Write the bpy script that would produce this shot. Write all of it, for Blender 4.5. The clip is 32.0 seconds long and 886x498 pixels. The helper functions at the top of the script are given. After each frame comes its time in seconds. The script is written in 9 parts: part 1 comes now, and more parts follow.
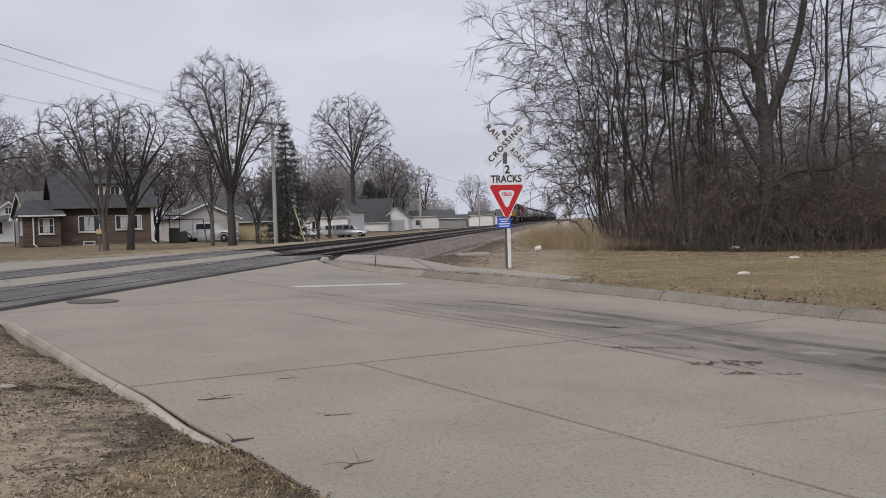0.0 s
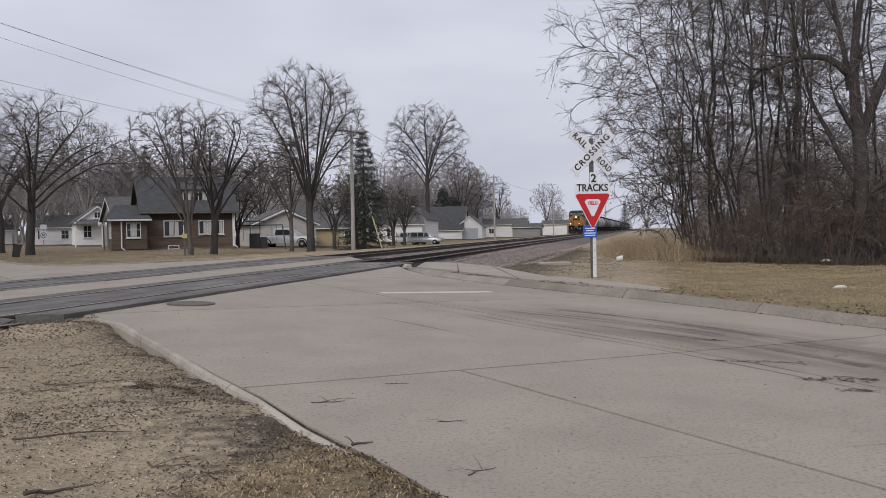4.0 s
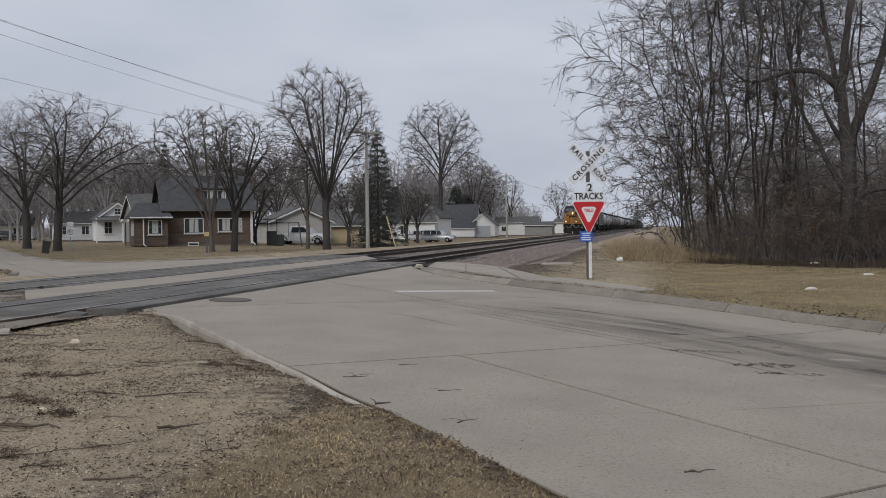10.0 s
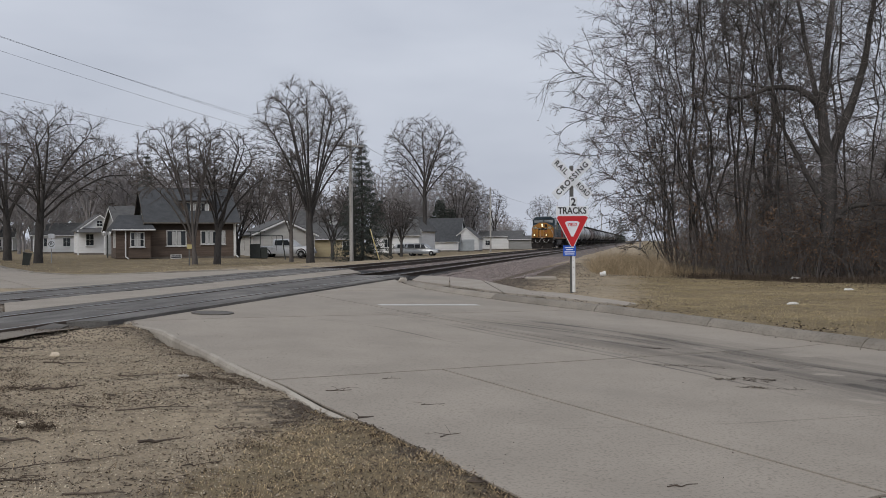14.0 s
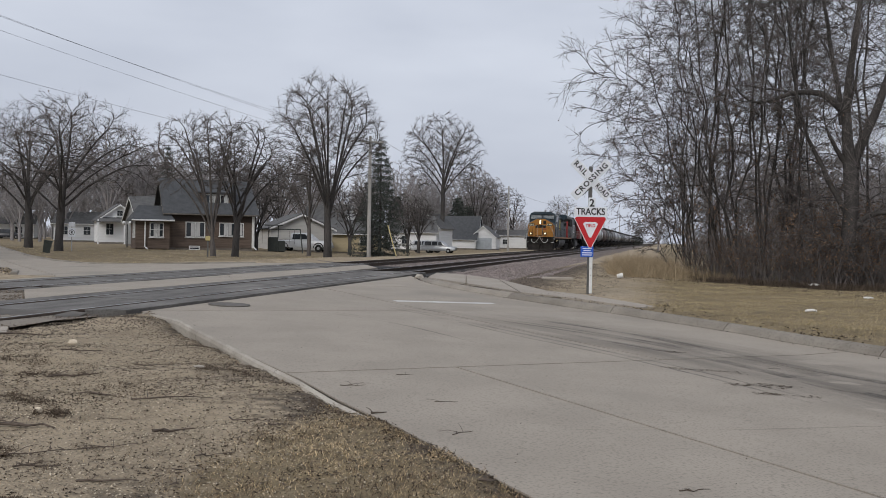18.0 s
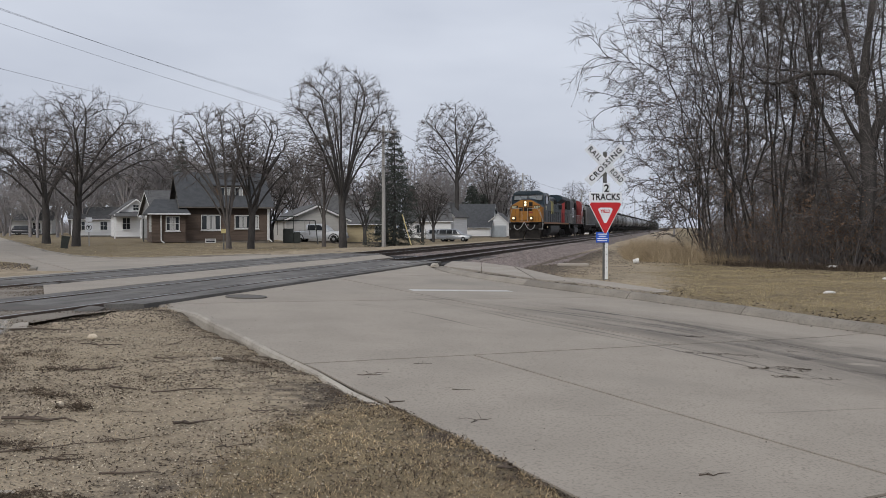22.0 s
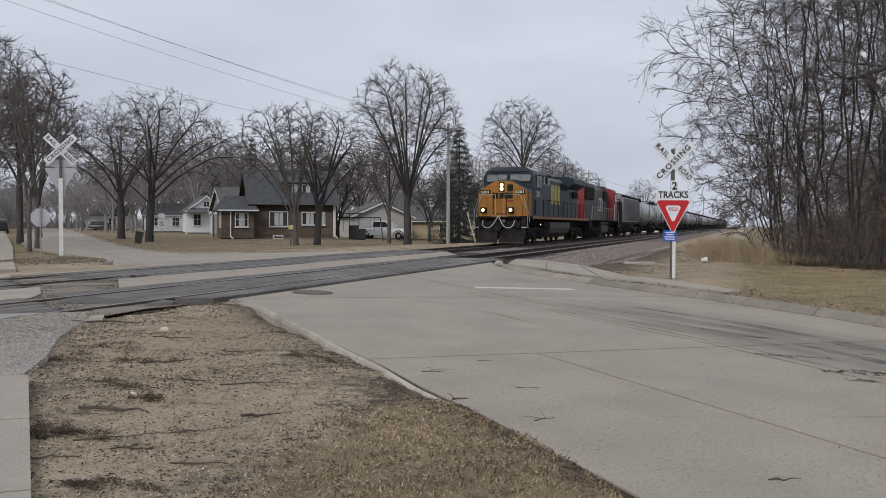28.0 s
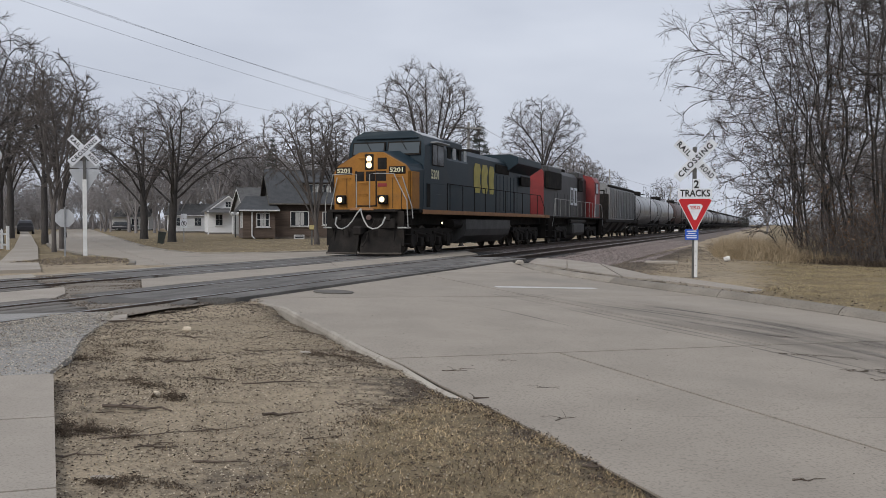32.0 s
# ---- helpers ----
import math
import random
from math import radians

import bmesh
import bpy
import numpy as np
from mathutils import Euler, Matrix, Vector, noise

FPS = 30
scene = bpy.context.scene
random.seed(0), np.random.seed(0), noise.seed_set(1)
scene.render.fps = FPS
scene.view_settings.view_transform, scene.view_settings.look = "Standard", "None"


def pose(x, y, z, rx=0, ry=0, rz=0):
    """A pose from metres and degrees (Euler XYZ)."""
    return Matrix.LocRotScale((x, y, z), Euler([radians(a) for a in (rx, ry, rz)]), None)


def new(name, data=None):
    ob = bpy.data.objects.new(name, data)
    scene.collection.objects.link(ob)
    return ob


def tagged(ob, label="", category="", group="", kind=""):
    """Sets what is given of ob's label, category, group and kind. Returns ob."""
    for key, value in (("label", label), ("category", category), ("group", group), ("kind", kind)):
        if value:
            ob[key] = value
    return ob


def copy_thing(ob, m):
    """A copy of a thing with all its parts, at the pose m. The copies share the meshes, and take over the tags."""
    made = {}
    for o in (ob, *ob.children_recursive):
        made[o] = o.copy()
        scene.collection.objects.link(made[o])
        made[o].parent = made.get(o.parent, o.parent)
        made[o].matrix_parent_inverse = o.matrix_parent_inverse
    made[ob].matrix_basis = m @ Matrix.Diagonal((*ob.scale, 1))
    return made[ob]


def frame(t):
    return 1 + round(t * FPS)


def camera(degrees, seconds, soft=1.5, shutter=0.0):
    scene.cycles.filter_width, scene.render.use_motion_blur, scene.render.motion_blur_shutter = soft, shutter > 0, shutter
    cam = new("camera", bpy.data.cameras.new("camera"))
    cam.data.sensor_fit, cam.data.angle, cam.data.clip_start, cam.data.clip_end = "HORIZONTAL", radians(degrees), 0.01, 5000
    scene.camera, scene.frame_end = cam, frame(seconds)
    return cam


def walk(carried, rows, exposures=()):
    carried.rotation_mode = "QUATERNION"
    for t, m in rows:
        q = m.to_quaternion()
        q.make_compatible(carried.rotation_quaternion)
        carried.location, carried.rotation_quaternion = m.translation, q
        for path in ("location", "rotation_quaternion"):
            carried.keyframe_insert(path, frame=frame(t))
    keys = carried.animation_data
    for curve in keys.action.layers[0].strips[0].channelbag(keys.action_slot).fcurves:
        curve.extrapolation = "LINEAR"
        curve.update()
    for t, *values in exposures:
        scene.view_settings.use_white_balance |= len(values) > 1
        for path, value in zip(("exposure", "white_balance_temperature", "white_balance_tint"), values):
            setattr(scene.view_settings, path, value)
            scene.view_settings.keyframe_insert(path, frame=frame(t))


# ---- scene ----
cam = camera(53.0, 32.0, soft=0.6)
PATH = [
    (0, pose(0.016, 1.861, 1.332, 88.23, 1.69, -0.27)),
    (0.5, pose(0.016, 1.861, 1.332, 88.28, 1.75, -0.10)),
    (1, pose(0.016, 1.861, 1.332, 88.36, 1.71, -0.01)),
    (1.5, pose(-0.074, 1.861, 1.332, 88.58, 1.62, 0.47)),
    (2, pose(-0.164, 1.861, 1.332, 88.85, 1.45, 1.83)),
    (2.5, pose(-0.254, 1.861, 1.332, 89.06, 1.39, 4.00)),
    (4.5, pose(-0.254, 1.861, 1.332, 88.83, 1.02, 4.40)),
    (5, pose(-0.254, 1.861, 1.332, 88.81, 0.84, 4.20)),
    (5.5, pose(-0.254, 1.861, 1.332, 88.77, 0.72, 4.04)),
    (6, pose(-0.254, 1.861, 1.332, 88.77, 0.70, 3.78)),
    (6.5, pose(-0.254, 1.861, 1.332, 88.71, 0.70, 3.71)),
    (7, pose(-0.254, 1.861, 1.332, 88.70, 0.74, 3.66)),
    (7.5, pose(-0.254, 1.861, 1.332, 88.60, 0.76, 3.98)),
    (8, pose(-0.254, 1.861, 1.332, 88.64, 0.78, 5.10)),
    (8.5, pose(-0.254, 1.861, 1.332, 88.96, 0.58, 5.72)),
    (8.8, pose(0.000, 0.000, 1.500, 89.06, 0.49, 5.34)),
    (9, pose(0.000, 0.000, 1.500, 88.96, 0.49, 5.34)),
    (9.5, pose(0.000, 0.000, 1.500, 88.71, 0.45, 5.37)),
    (10, pose(0.000, 0.000, 1.500, 88.68, 0.67, 5.25)),
    (10.5, pose(0.000, 0.000, 1.500, 88.68, 0.87, 5.16)),
    (11, pose(0.000, 0.000, 1.500, 88.94, 1.07, 3.63)),
    (11.5, pose(0.000, 0.000, 1.500, 89.52, 1.23, 1.04)),
    (12, pose(0.000, 0.000, 1.500, 89.49, 1.42, 3.11)),
    (12.5, pose(0.000, 0.000, 1.500, 89.65, 1.22, 3.28)),
    (13, pose(0.000, 0.000, 1.500, 89.56, 0.87, 3.81)),
    (13.5, pose(0.000, 0.000, 1.500, 89.56, 0.62, 4.12)),
    (15.5, pose(0.000, 0.000, 1.500, 89.32, -0.41, 4.42)),
    (16, pose(0.000, 0.000, 1.500, 89.16, -0.48, 5.02)),
    (16.5, pose(0.000, 0.000, 1.500, 89.23, -1.04, 5.27)),
    (17, pose(0.000, 0.000, 1.500, 89.31, -1.27, 5.48)),
    (17.5, pose(0.000, 0.000, 1.500, 89.48, -1.15, 5.47)),
    (18, pose(0.000, 0.000, 1.500, 89.39, -1.00, 5.33)),
    (18.5, pose(0.000, 0.000, 1.500, 89.23, -0.63, 5.06)),
    (19, pose(0.000, 0.000, 1.500, 89.01, -0.46, 4.89)),
    (19.5, pose(0.000, 0.000, 1.500, 88.78, -0.28, 4.85)),
    (20, pose(0.000, 0.000, 1.500, 88.50, -0.32, 4.89)),
    (20.5, pose(0.000, 0.000, 1.500, 88.47, -0.35, 5.27)),
    (21, pose(0.000, 0.000, 1.500, 88.44, -0.18, 5.65)),
    (21.5, pose(0.000, 0.000, 1.500, 88.56, -0.07, 6.17)),
    (22, pose(0.000, 0.000, 1.500, 88.64, 0.07, 6.28)),
    (22.5, pose(0.000, 0.000, 1.500, 88.92, 0.18, 6.18)),
    (23, pose(0.000, 0.000, 1.500, 89.01, 0.32, 6.00)),
    (23.5, pose(0.000, 0.000, 1.500, 89.03, 0.33, 5.81)),
    (24, pose(0.000, 0.000, 1.500, 89.02, 0.28, 5.86)),
    (24.5, pose(0.000, 0.000, 1.500, 89.03, 0.25, 5.88)),
    (25, pose(0.000, 0.000, 1.500, 89.02, 0.13, 5.96)),
    (25.5, pose(0.000, 0.000, 1.500, 89.00, 0.10, 6.26)),
    (26, pose(0.000, 0.000, 1.500, 88.76, -0.03, 8.68)),
    (26.5, pose(0.000, 0.000, 1.500, 88.53, -0.15, 9.70)),
    (28.5, pose(0.000, 0.000, 1.500, 88.45, -0.15, 10.53)),
    (29, pose(0.000, 0.000, 1.500, 88.42, -0.09, 10.58)),
    (29.5, pose(0.000, 0.000, 1.500, 88.43, -0.14, 10.74)),
    (30, pose(0.000, 0.000, 1.500, 88.41, -0.05, 10.84)),
    (30.5, pose(0.000, 0.000, 1.500, 88.39, -0.07, 10.95)),
    (31, pose(0.000, 0.000, 1.500, 88.36, -0.11, 11.20)),
    (31.5, pose(0.000, 0.000, 1.500, 88.39, -0.09, 11.43)),
    (32, pose(0.000, 0.000, 1.500, 88.42, -0.03, 11.75)),
]
EXPO = [(0.0, 0.20, 6500, 14), (8.4, 0.20, 6500, 14), (9.0, 0.0, 6400, 10.5), (13.5, 0.0, 6400, 10.5), (15.5, 0.16, 6400, 10.5), (32.0, 0.18, 6400, 10.5)]
walk(cam, PATH, EXPO)

# ---- sky and light: a bright overcast winter day ----
SUN_EL, SUN_ROT = 38.0, 200.0
world = bpy.data.worlds.new("world")
scene.world = world
world.use_nodes = True
wn, wl = world.node_tree.nodes, world.node_tree.links
wn.clear()
sky = wn.new("ShaderNodeTexSky")
sky.sky_type = "NISHITA"
sky.sun_disc = False
sky.sun_elevation, sky.sun_rotation = radians(SUN_EL), radians(SUN_ROT)
sky.dust_density, sky.air_density = 4.0, 1.5
grey = wn.new("ShaderNodeHueSaturation")
grey.inputs["Saturation"].default_value = 0.30
grey.inputs["Value"].default_value = 0.08
wl.new(sky.outputs["Color"], grey.inputs["Color"])
tc = wn.new("ShaderNodeTexCoord")
mp = wn.new("ShaderNodeMapping")
mp.inputs["Scale"].default_value = (1.0, 1.0, 3.2)
wl.new(tc.outputs["Generated"], mp.inputs["Vector"])
cl = wn.new("ShaderNodeTexNoise")
cl.inputs["Scale"].default_value, cl.inputs["Detail"].default_value = 2.6, 4.0
wl.new(mp.outputs["Vector"], cl.inputs["Vector"])
ramp = wn.new("ShaderNodeValToRGB")
ramp.color_ramp.elements[0].position, ramp.color_ramp.elements[0].color = 0.34, (0.515, 0.555, 0.645, 1)
ramp.color_ramp.elements[1].position, ramp.color_ramp.elements[1].color = 0.68, (0.65, 0.69, 0.775, 1)
wl.new(cl.outputs["Fac"], ramp.inputs["Fac"])
mixs = wn.new("ShaderNodeMix")
mixs.data_type = "RGBA"
mixs.inputs["Factor"].default_value = 0.82
wl.new(grey.outputs["Color"], mixs.inputs[6])
wl.new(ramp.outputs["Color"], mixs.inputs[7])
bg = wn.new("ShaderNodeBackground")
bg.inputs["Strength"].default_value = 1.0
wl.new(mixs.outputs[2], bg.inputs["Color"])
wo = wn.new("ShaderNodeOutputWorld")
wl.new(bg.outputs["Background"], wo.inputs["Surface"])
sun = new("sun", bpy.data.lights.new("sun", "SUN"))
sun.data.energy, sun.data.angle, sun.data.color = 1.3, radians(25), (1.0, 0.96, 0.9)
sun.rotation_euler = (radians(90 - SUN_EL), 0, radians(180 - SUN_ROT))

# ---- materials ----
def mat(name, col, col2=None, rough=0.8, metal=0.0, scale=3.0, fine=40.0, amount=0.5, bump=0.15, bdist=0.01, spec=0.4, third=None, rnd=0.0, stretch=None, emit=0.0):
    """Two colours mixed by coarse and fine noise, with relief; third: stains."""
    m = bpy.data.materials.new(name)
    m.use_nodes = True
    nt = m.node_tree
    nd, lk = nt.nodes, nt.links
    b = nd["Principled BSDF"]
    b.inputs["Roughness"].default_value = rough
    b.inputs["Metallic"].default_value = metal
    b.inputs["Specular IOR Level"].default_value = spec
    col2 = col2 or tuple(c * 0.75 for c in col)
    co = nd.new("ShaderNodeTexCoord").outputs["Object"]
    if stretch:
        mpg = nd.new("ShaderNodeMapping")
        mpg.inputs["Scale"].default_value = stretch
        lk.new(co, mpg.inputs["Vector"])
        co = mpg.outputs["Vector"]
    def nz(sc, det=4.0):
        n = nd.new("ShaderNodeTexNoise")
        n.inputs["Scale"].default_value, n.inputs["Detail"].default_value = sc, det
        lk.new(co, n.inputs["Vector"])
        return n.outputs["Fac"]
    def mixc(fac, a, c):
        x = nd.new("ShaderNodeMix")
        x.data_type = "RGBA"
        for v, i in ((fac, 0), (a, 6), (c, 7)):
            if isinstance(v, (float, int)):
                x.inputs[i].default_value = v
            elif isinstance(v, tuple):
                x.inputs[i].default_value = (*v, 1)
            else:
                lk.new(v, x.inputs[i])
        return x.outputs[2]
    def ramped(v, lo, hi):
        r = nd.new("ShaderNodeMapRange")
        r.inputs[1].default_value, r.inputs[2].default_value = lo, hi
        lk.new(v, r.inputs[0])
        return r.outputs[0]
    big, small = nz(scale), nz(fine, 3.0)
    c = mixc(ramped(big, 0.35, 0.65), col, col2)
    dark = tuple(x * (1 - amount) for x in col2)
    c = mixc(ramped(small, 0.5, 0.85), c, dark)
    if third:
        c = mixc(ramped(nz(scale * 0.31, 6.0), 0.56, 0.72), c, third)
    if rnd:
        oi = nd.new("ShaderNodeObjectInfo").outputs["Random"]
        hs = nd.new("ShaderNodeHueSaturation")
        rr = nd.new("ShaderNodeMapRange")
        rr.inputs[3].default_value, rr.inputs[4].default_value = 1 - rnd, 1 + rnd
        lk.new(oi, rr.inputs[0])
        lk.new(rr.outputs[0], hs.inputs["Value"])
        lk.new(c, hs.inputs["Color"])
        c = hs.outputs["Color"]
    lk.new(c, b.inputs["Base Color"])
    if bump:
        bp = nd.new("ShaderNodeBump")
        bp.inputs["Strength"].default_value, bp.inputs["Distance"].default_value = bump, bdist
        lk.new(small, bp.inputs["Height"])
        lk.new(bp.outputs["Normal"], b.inputs["Normal"])
    if emit:
        b.inputs["Emission Color"].default_value = (*col, 1)
        b.inputs["Emission Strength"].default_value = emit
    return m


def island(m, spread=0.35):
    """Vary the value of joined loose pieces one by one."""
    nt = m.node_tree
    b = nt.nodes["Principled BSDF"]
    src = b.inputs["Base Color"].links[0].from_socket
    g = nt.nodes.new("ShaderNodeNewGeometry")
    r = nt.nodes.new("ShaderNodeMapRange")
    r.inputs[3].default_value, r.inputs[4].default_value = 1 - spread, 1 + spread
    h = nt.nodes.new("ShaderNodeHueSaturation")
    nt.links.new(g.outputs["Random Per Island"], r.inputs[0])
    nt.links.new(r.outputs[0], h.inputs["Value"])
    nt.links.new(src, h.inputs["Color"])
    nt.links.new(h.outputs["Color"], b.inputs["Base Color"])
    return m


M_CONC = mat("road_concrete", (0.346, 0.302, 0.248), (0.300, 0.262, 0.215), 0.85, scale=1.1, fine=48, amount=0.5, bump=0.25, bdist=0.004, third=(0.245, 0.219, 0.183), rnd=0.03)
M_KERB2 = mat("street_kerb_concrete", (0.285, 0.255, 0.212), (0.215, 0.19, 0.158), 0.92, scale=1.6, fine=30, amount=0.45, bump=0.4, bdist=0.012, third=(0.15, 0.13, 0.105), rnd=0.14)
M_KERB = mat("kerb_concrete", (0.40, 0.365, 0.312), (0.28, 0.25, 0.21), 0.92, scale=2.2, fine=40, amount=0.35, bump=0.3, bdist=0.008, third=(0.17, 0.148, 0.12), rnd=0.12)
M_WALK = mat("walk_concrete", (0.375, 0.332, 0.278), (0.312, 0.275, 0.230), 0.9, scale=1.5, fine=70, amount=0.35, bump=0.2, rnd=0.05)
M_SEAL = mat("joint_seal", (0.085, 0.066, 0.052), (0.045, 0.036, 0.03), rough=0.95, scale=5, fine=30, bump=0.5)
M_PANEL = mat("crossing_asphalt", (0.108, 0.102, 0.095), (0.185, 0.175, 0.162), 0.92, scale=2.4, fine=38, amount=0.6, bump=0.6, bdist=0.015, third=(0.24, 0.226, 0.205), spec=0.2, stretch=(1.0, 0.35, 1.0))
M_PLATE = mat("crossing_end_plate", (0.075, 0.068, 0.06), (0.11, 0.095, 0.08), 0.75, scale=2, fine=30, amount=0.3)
M_RAIL = mat("rail_steel", (0.098, 0.072, 0.056), (0.066, 0.050, 0.040), 0.85, scale=3, fine=30)
M_RAILTOP = mat("rail_head_steel", (0.45, 0.44, 0.43), (0.35, 0.34, 0.33), 0.35, metal=0.9, scale=3, fine=30, bump=0.0)
M_TIE = mat("timber_sleeper", (0.075, 0.062, 0.052), (0.11, 0.095, 0.08), 0.9, scale=6, fine=40, rnd=0.25)
M_PLANK = mat("weathered_timber", (0.17, 0.155, 0.135), (0.105, 0.092, 0.08), 0.9, scale=3, fine=60, rnd=0.2, stretch=(1, 0.2, 1))
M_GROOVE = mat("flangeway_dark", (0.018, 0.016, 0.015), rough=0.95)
M_DIRT = mat("bare_dirt", (0.27, 0.240, 0.20), (0.20, 0.175, 0.145), 0.97, scale=0.9, fine=45, amount=0.4, bump=0.6, bdist=0.02, third=(0.15, 0.125, 0.105), spec=0.2)
M_ASPH = island(mat("asphalt_grit", (0.41, 0.362, 0.295), (0.29, 0.255, 0.208), 0.95, scale=6, fine=60, amount=0.3, bump=0.2, spec=0.2), 0.75)
M_GRAVEL = island(mat("gravel", (0.46, 0.395, 0.30), (0.31, 0.262, 0.198), 0.95, scale=6, fine=60, amount=0.3, bump=0.2, spec=0.2), 0.6)
M_RUBBLE = island(mat("brown_rubble", (0.20, 0.165, 0.13), (0.13, 0.105, 0.085), 0.95, scale=6, fine=60, amount=0.3, bump=0.2, spec=0.2), 0.6)
M_BALLAST = island(mat("ballast_stone", (0.27, 0.225, 0.205), (0.20, 0.17, 0.16), 0.95, scale=4, fine=40, amount=0.3, spec=0.2), 0.45)
M_BALLBED = mat("ballast_bed", (0.20, 0.168, 0.152), (0.135, 0.113, 0.103), 0.97, scale=5, fine=24, amount=0.55, bump=1.0, bdist=0.05, spec=0.2)
M_GRASS = island(mat("dry_grass", (0.56, 0.435, 0.265), (0.33, 0.25, 0.15), 0.9, scale=0.8, fine=20, amount=0.2, bump=0.0, spec=0.15), 0.75)
M_GRASS2 = island(mat("winter_lawn_blades", (0.44, 0.355, 0.205), (0.30, 0.24, 0.14), 0.9, scale=0.5, fine=20, amount=0.2, bump=0.0, spec=0.15), 0.4)
M_REED = island(mat("tall_tan_grass", (0.40, 0.315, 0.205), (0.31, 0.24, 0.155), 0.9, scale=0.7, fine=20, amount=0.2, bump=0.0, spec=0.15), 0.35)
M_LITTER = island(mat("leaf_litter", (0.105, 0.080, 0.060), (0.068, 0.052, 0.040), 0.95, scale=3, fine=30, bump=0.0, spec=0.15), 0.6)
M_STALK = island(mat("dead_stalk", (0.165, 0.120, 0.082), (0.105, 0.076, 0.054), 0.95, scale=3, fine=30, bump=0.0, spec=0.15), 0.7)
M_BARK = mat("grey_brown_bark", (0.135, 0.120, 0.110), (0.092, 0.082, 0.076), 0.95, scale=2.5, fine=18, amount=0.4, bump=0.6, bdist=0.03, spec=0.15, stretch=(1, 1, 0.3))
M_BARK2 = mat("dark_bark", (0.082, 0.075, 0.071), (0.054, 0.050, 0.047), 0.95, scale=2.5, fine=18, amount=0.4, bump=0.6, bdist=0.03, spec=0.15, stretch=(1, 1, 0.3))
M_TWIG = mat("twig_bark", (0.160, 0.142, 0.134), (0.118, 0.105, 0.099), 0.95, scale=2, fine=15, bump=0.0, spec=0.1)
# Distance haze is put into this bark colour, paler than the near twigs.
M_TWIGHAZE = mat("hazed_far_bark", (0.31, 0.29, 0.285), (0.25, 0.234, 0.23), 0.95, scale=0.6, fine=5, bump=0.0, spec=0.1)
M_DEAD = island(mat("dead_leaf", (0.21, 0.135, 0.085), (0.14, 0.09, 0.06), 0.9, scale=1, fine=10, bump=0.0, spec=0.2), 0.5)
M_FIR = island(mat("spruce_needles", (0.095, 0.104, 0.090), (0.064, 0.074, 0.066), 0.9, scale=2, fine=20, bump=0.0, spec=0.2), 0.5)
M_POLE = mat("weathered_pole_wood", (0.40, 0.385, 0.36), (0.31, 0.295, 0.275), 0.9, scale=2, fine=40, stretch=(1, 1, 0.1))
M_GALV = mat("galvanised_steel", (0.36, 0.365, 0.37), (0.28, 0.285, 0.29), 0.5, metal=0.6, scale=4, fine=40, bump=0.03)
M_POST = mat("white_post_strip", (0.72, 0.72, 0.70), (0.6, 0.6, 0.58), 0.5, scale=5, fine=50, amount=0.1, bump=0.05)
M_OLDPOST = mat("dark_steel_post", (0.10, 0.10, 0.095), (0.15, 0.145, 0.135), 0.6, metal=0.4, scale=5, fine=40)
M_WHITE = mat("sign_white", (0.73, 0.75, 0.78), (0.63, 0.65, 0.68), 0.45, scale=4, fine=60, amount=0.06, bump=0.02)
M_BLACK = mat("sign_black", (0.012, 0.012, 0.012), rough=0.5, bump=0.0)
M_RED = mat("sign_red", (0.50, 0.018, 0.022), (0.44, 0.015, 0.02), 0.4, scale=4, fine=60, amount=0.05, bump=0.0)
M_BLUE = mat("sign_blue", (0.02, 0.10, 0.50), (0.02, 0.085, 0.44), 0.45, scale=4, fine=60, amount=0.05, bump=0.0)
M_SIGNBACK = mat("sign_back_aluminium", (0.52, 0.53, 0.54), (0.44, 0.45, 0.46), 0.45, metal=0.5, scale=3, fine=50, amount=0.1, bump=0.02)
M_LINE = mat("road_paint", (0.62, 0.61, 0.58), (0.5, 0.48, 0.45), 0.8, scale=4, fine=60, amount=0.25)
M_SIDING = mat("brown_shingle_siding", (0.142, 0.105, 0.082), (0.092, 0.068, 0.053), 0.88, scale=1.2, fine=14, amount=0.4, bump=0.4, bdist=0.02, stretch=(0.5, 0.5, 6))
M_PALESIDE = mat("pale_beige_siding", (0.47, 0.455, 0.425), (0.40, 0.385, 0.36), 0.75, scale=1, fine=9, amount=0.15, bump=0.3, stretch=(0.2, 0.2, 4))
M_DOOR = mat("pale_door_paint", (0.42, 0.45, 0.47), (0.36, 0.385, 0.40), 0.6, scale=2, fine=20, amount=0.15)
M_CURTAIN = mat("pale_curtain", (0.50, 0.50, 0.49), (0.40, 0.40, 0.39), 0.9, scale=3, fine=30, amount=0.2, bump=0.2, stretch=(8, 8, 0.5))
# Wall brown darkened to hold the shade under the eaves.
M_EAVESHADE = mat("eave_shade_brown", (0.060, 0.046, 0.039), (0.042, 0.033, 0.028), 0.9, scale=1.5, fine=16, amount=0.4, bump=0.4, bdist=0.02)
M_WHSIDE = mat("white_siding", (0.74, 0.74, 0.735), (0.64, 0.64, 0.635), 0.7, scale=1, fine=9, amount=0.15, bump=0.3, stretch=(0.2, 0.2, 4))
M_GYSIDE = mat("grey_siding", (0.26, 0.26, 0.255), (0.21, 0.21, 0.205), 0.75, scale=1, fine=9, amount=0.15, bump=0.3, stretch=(0.2, 0.2, 4))
M_TANSIDE = mat("tan_siding", (0.44, 0.37, 0.235), (0.38, 0.315, 0.20), 0.8, scale=1, fine=9, amount=0.2, bump=0.3, stretch=(0.2, 0.2, 4))
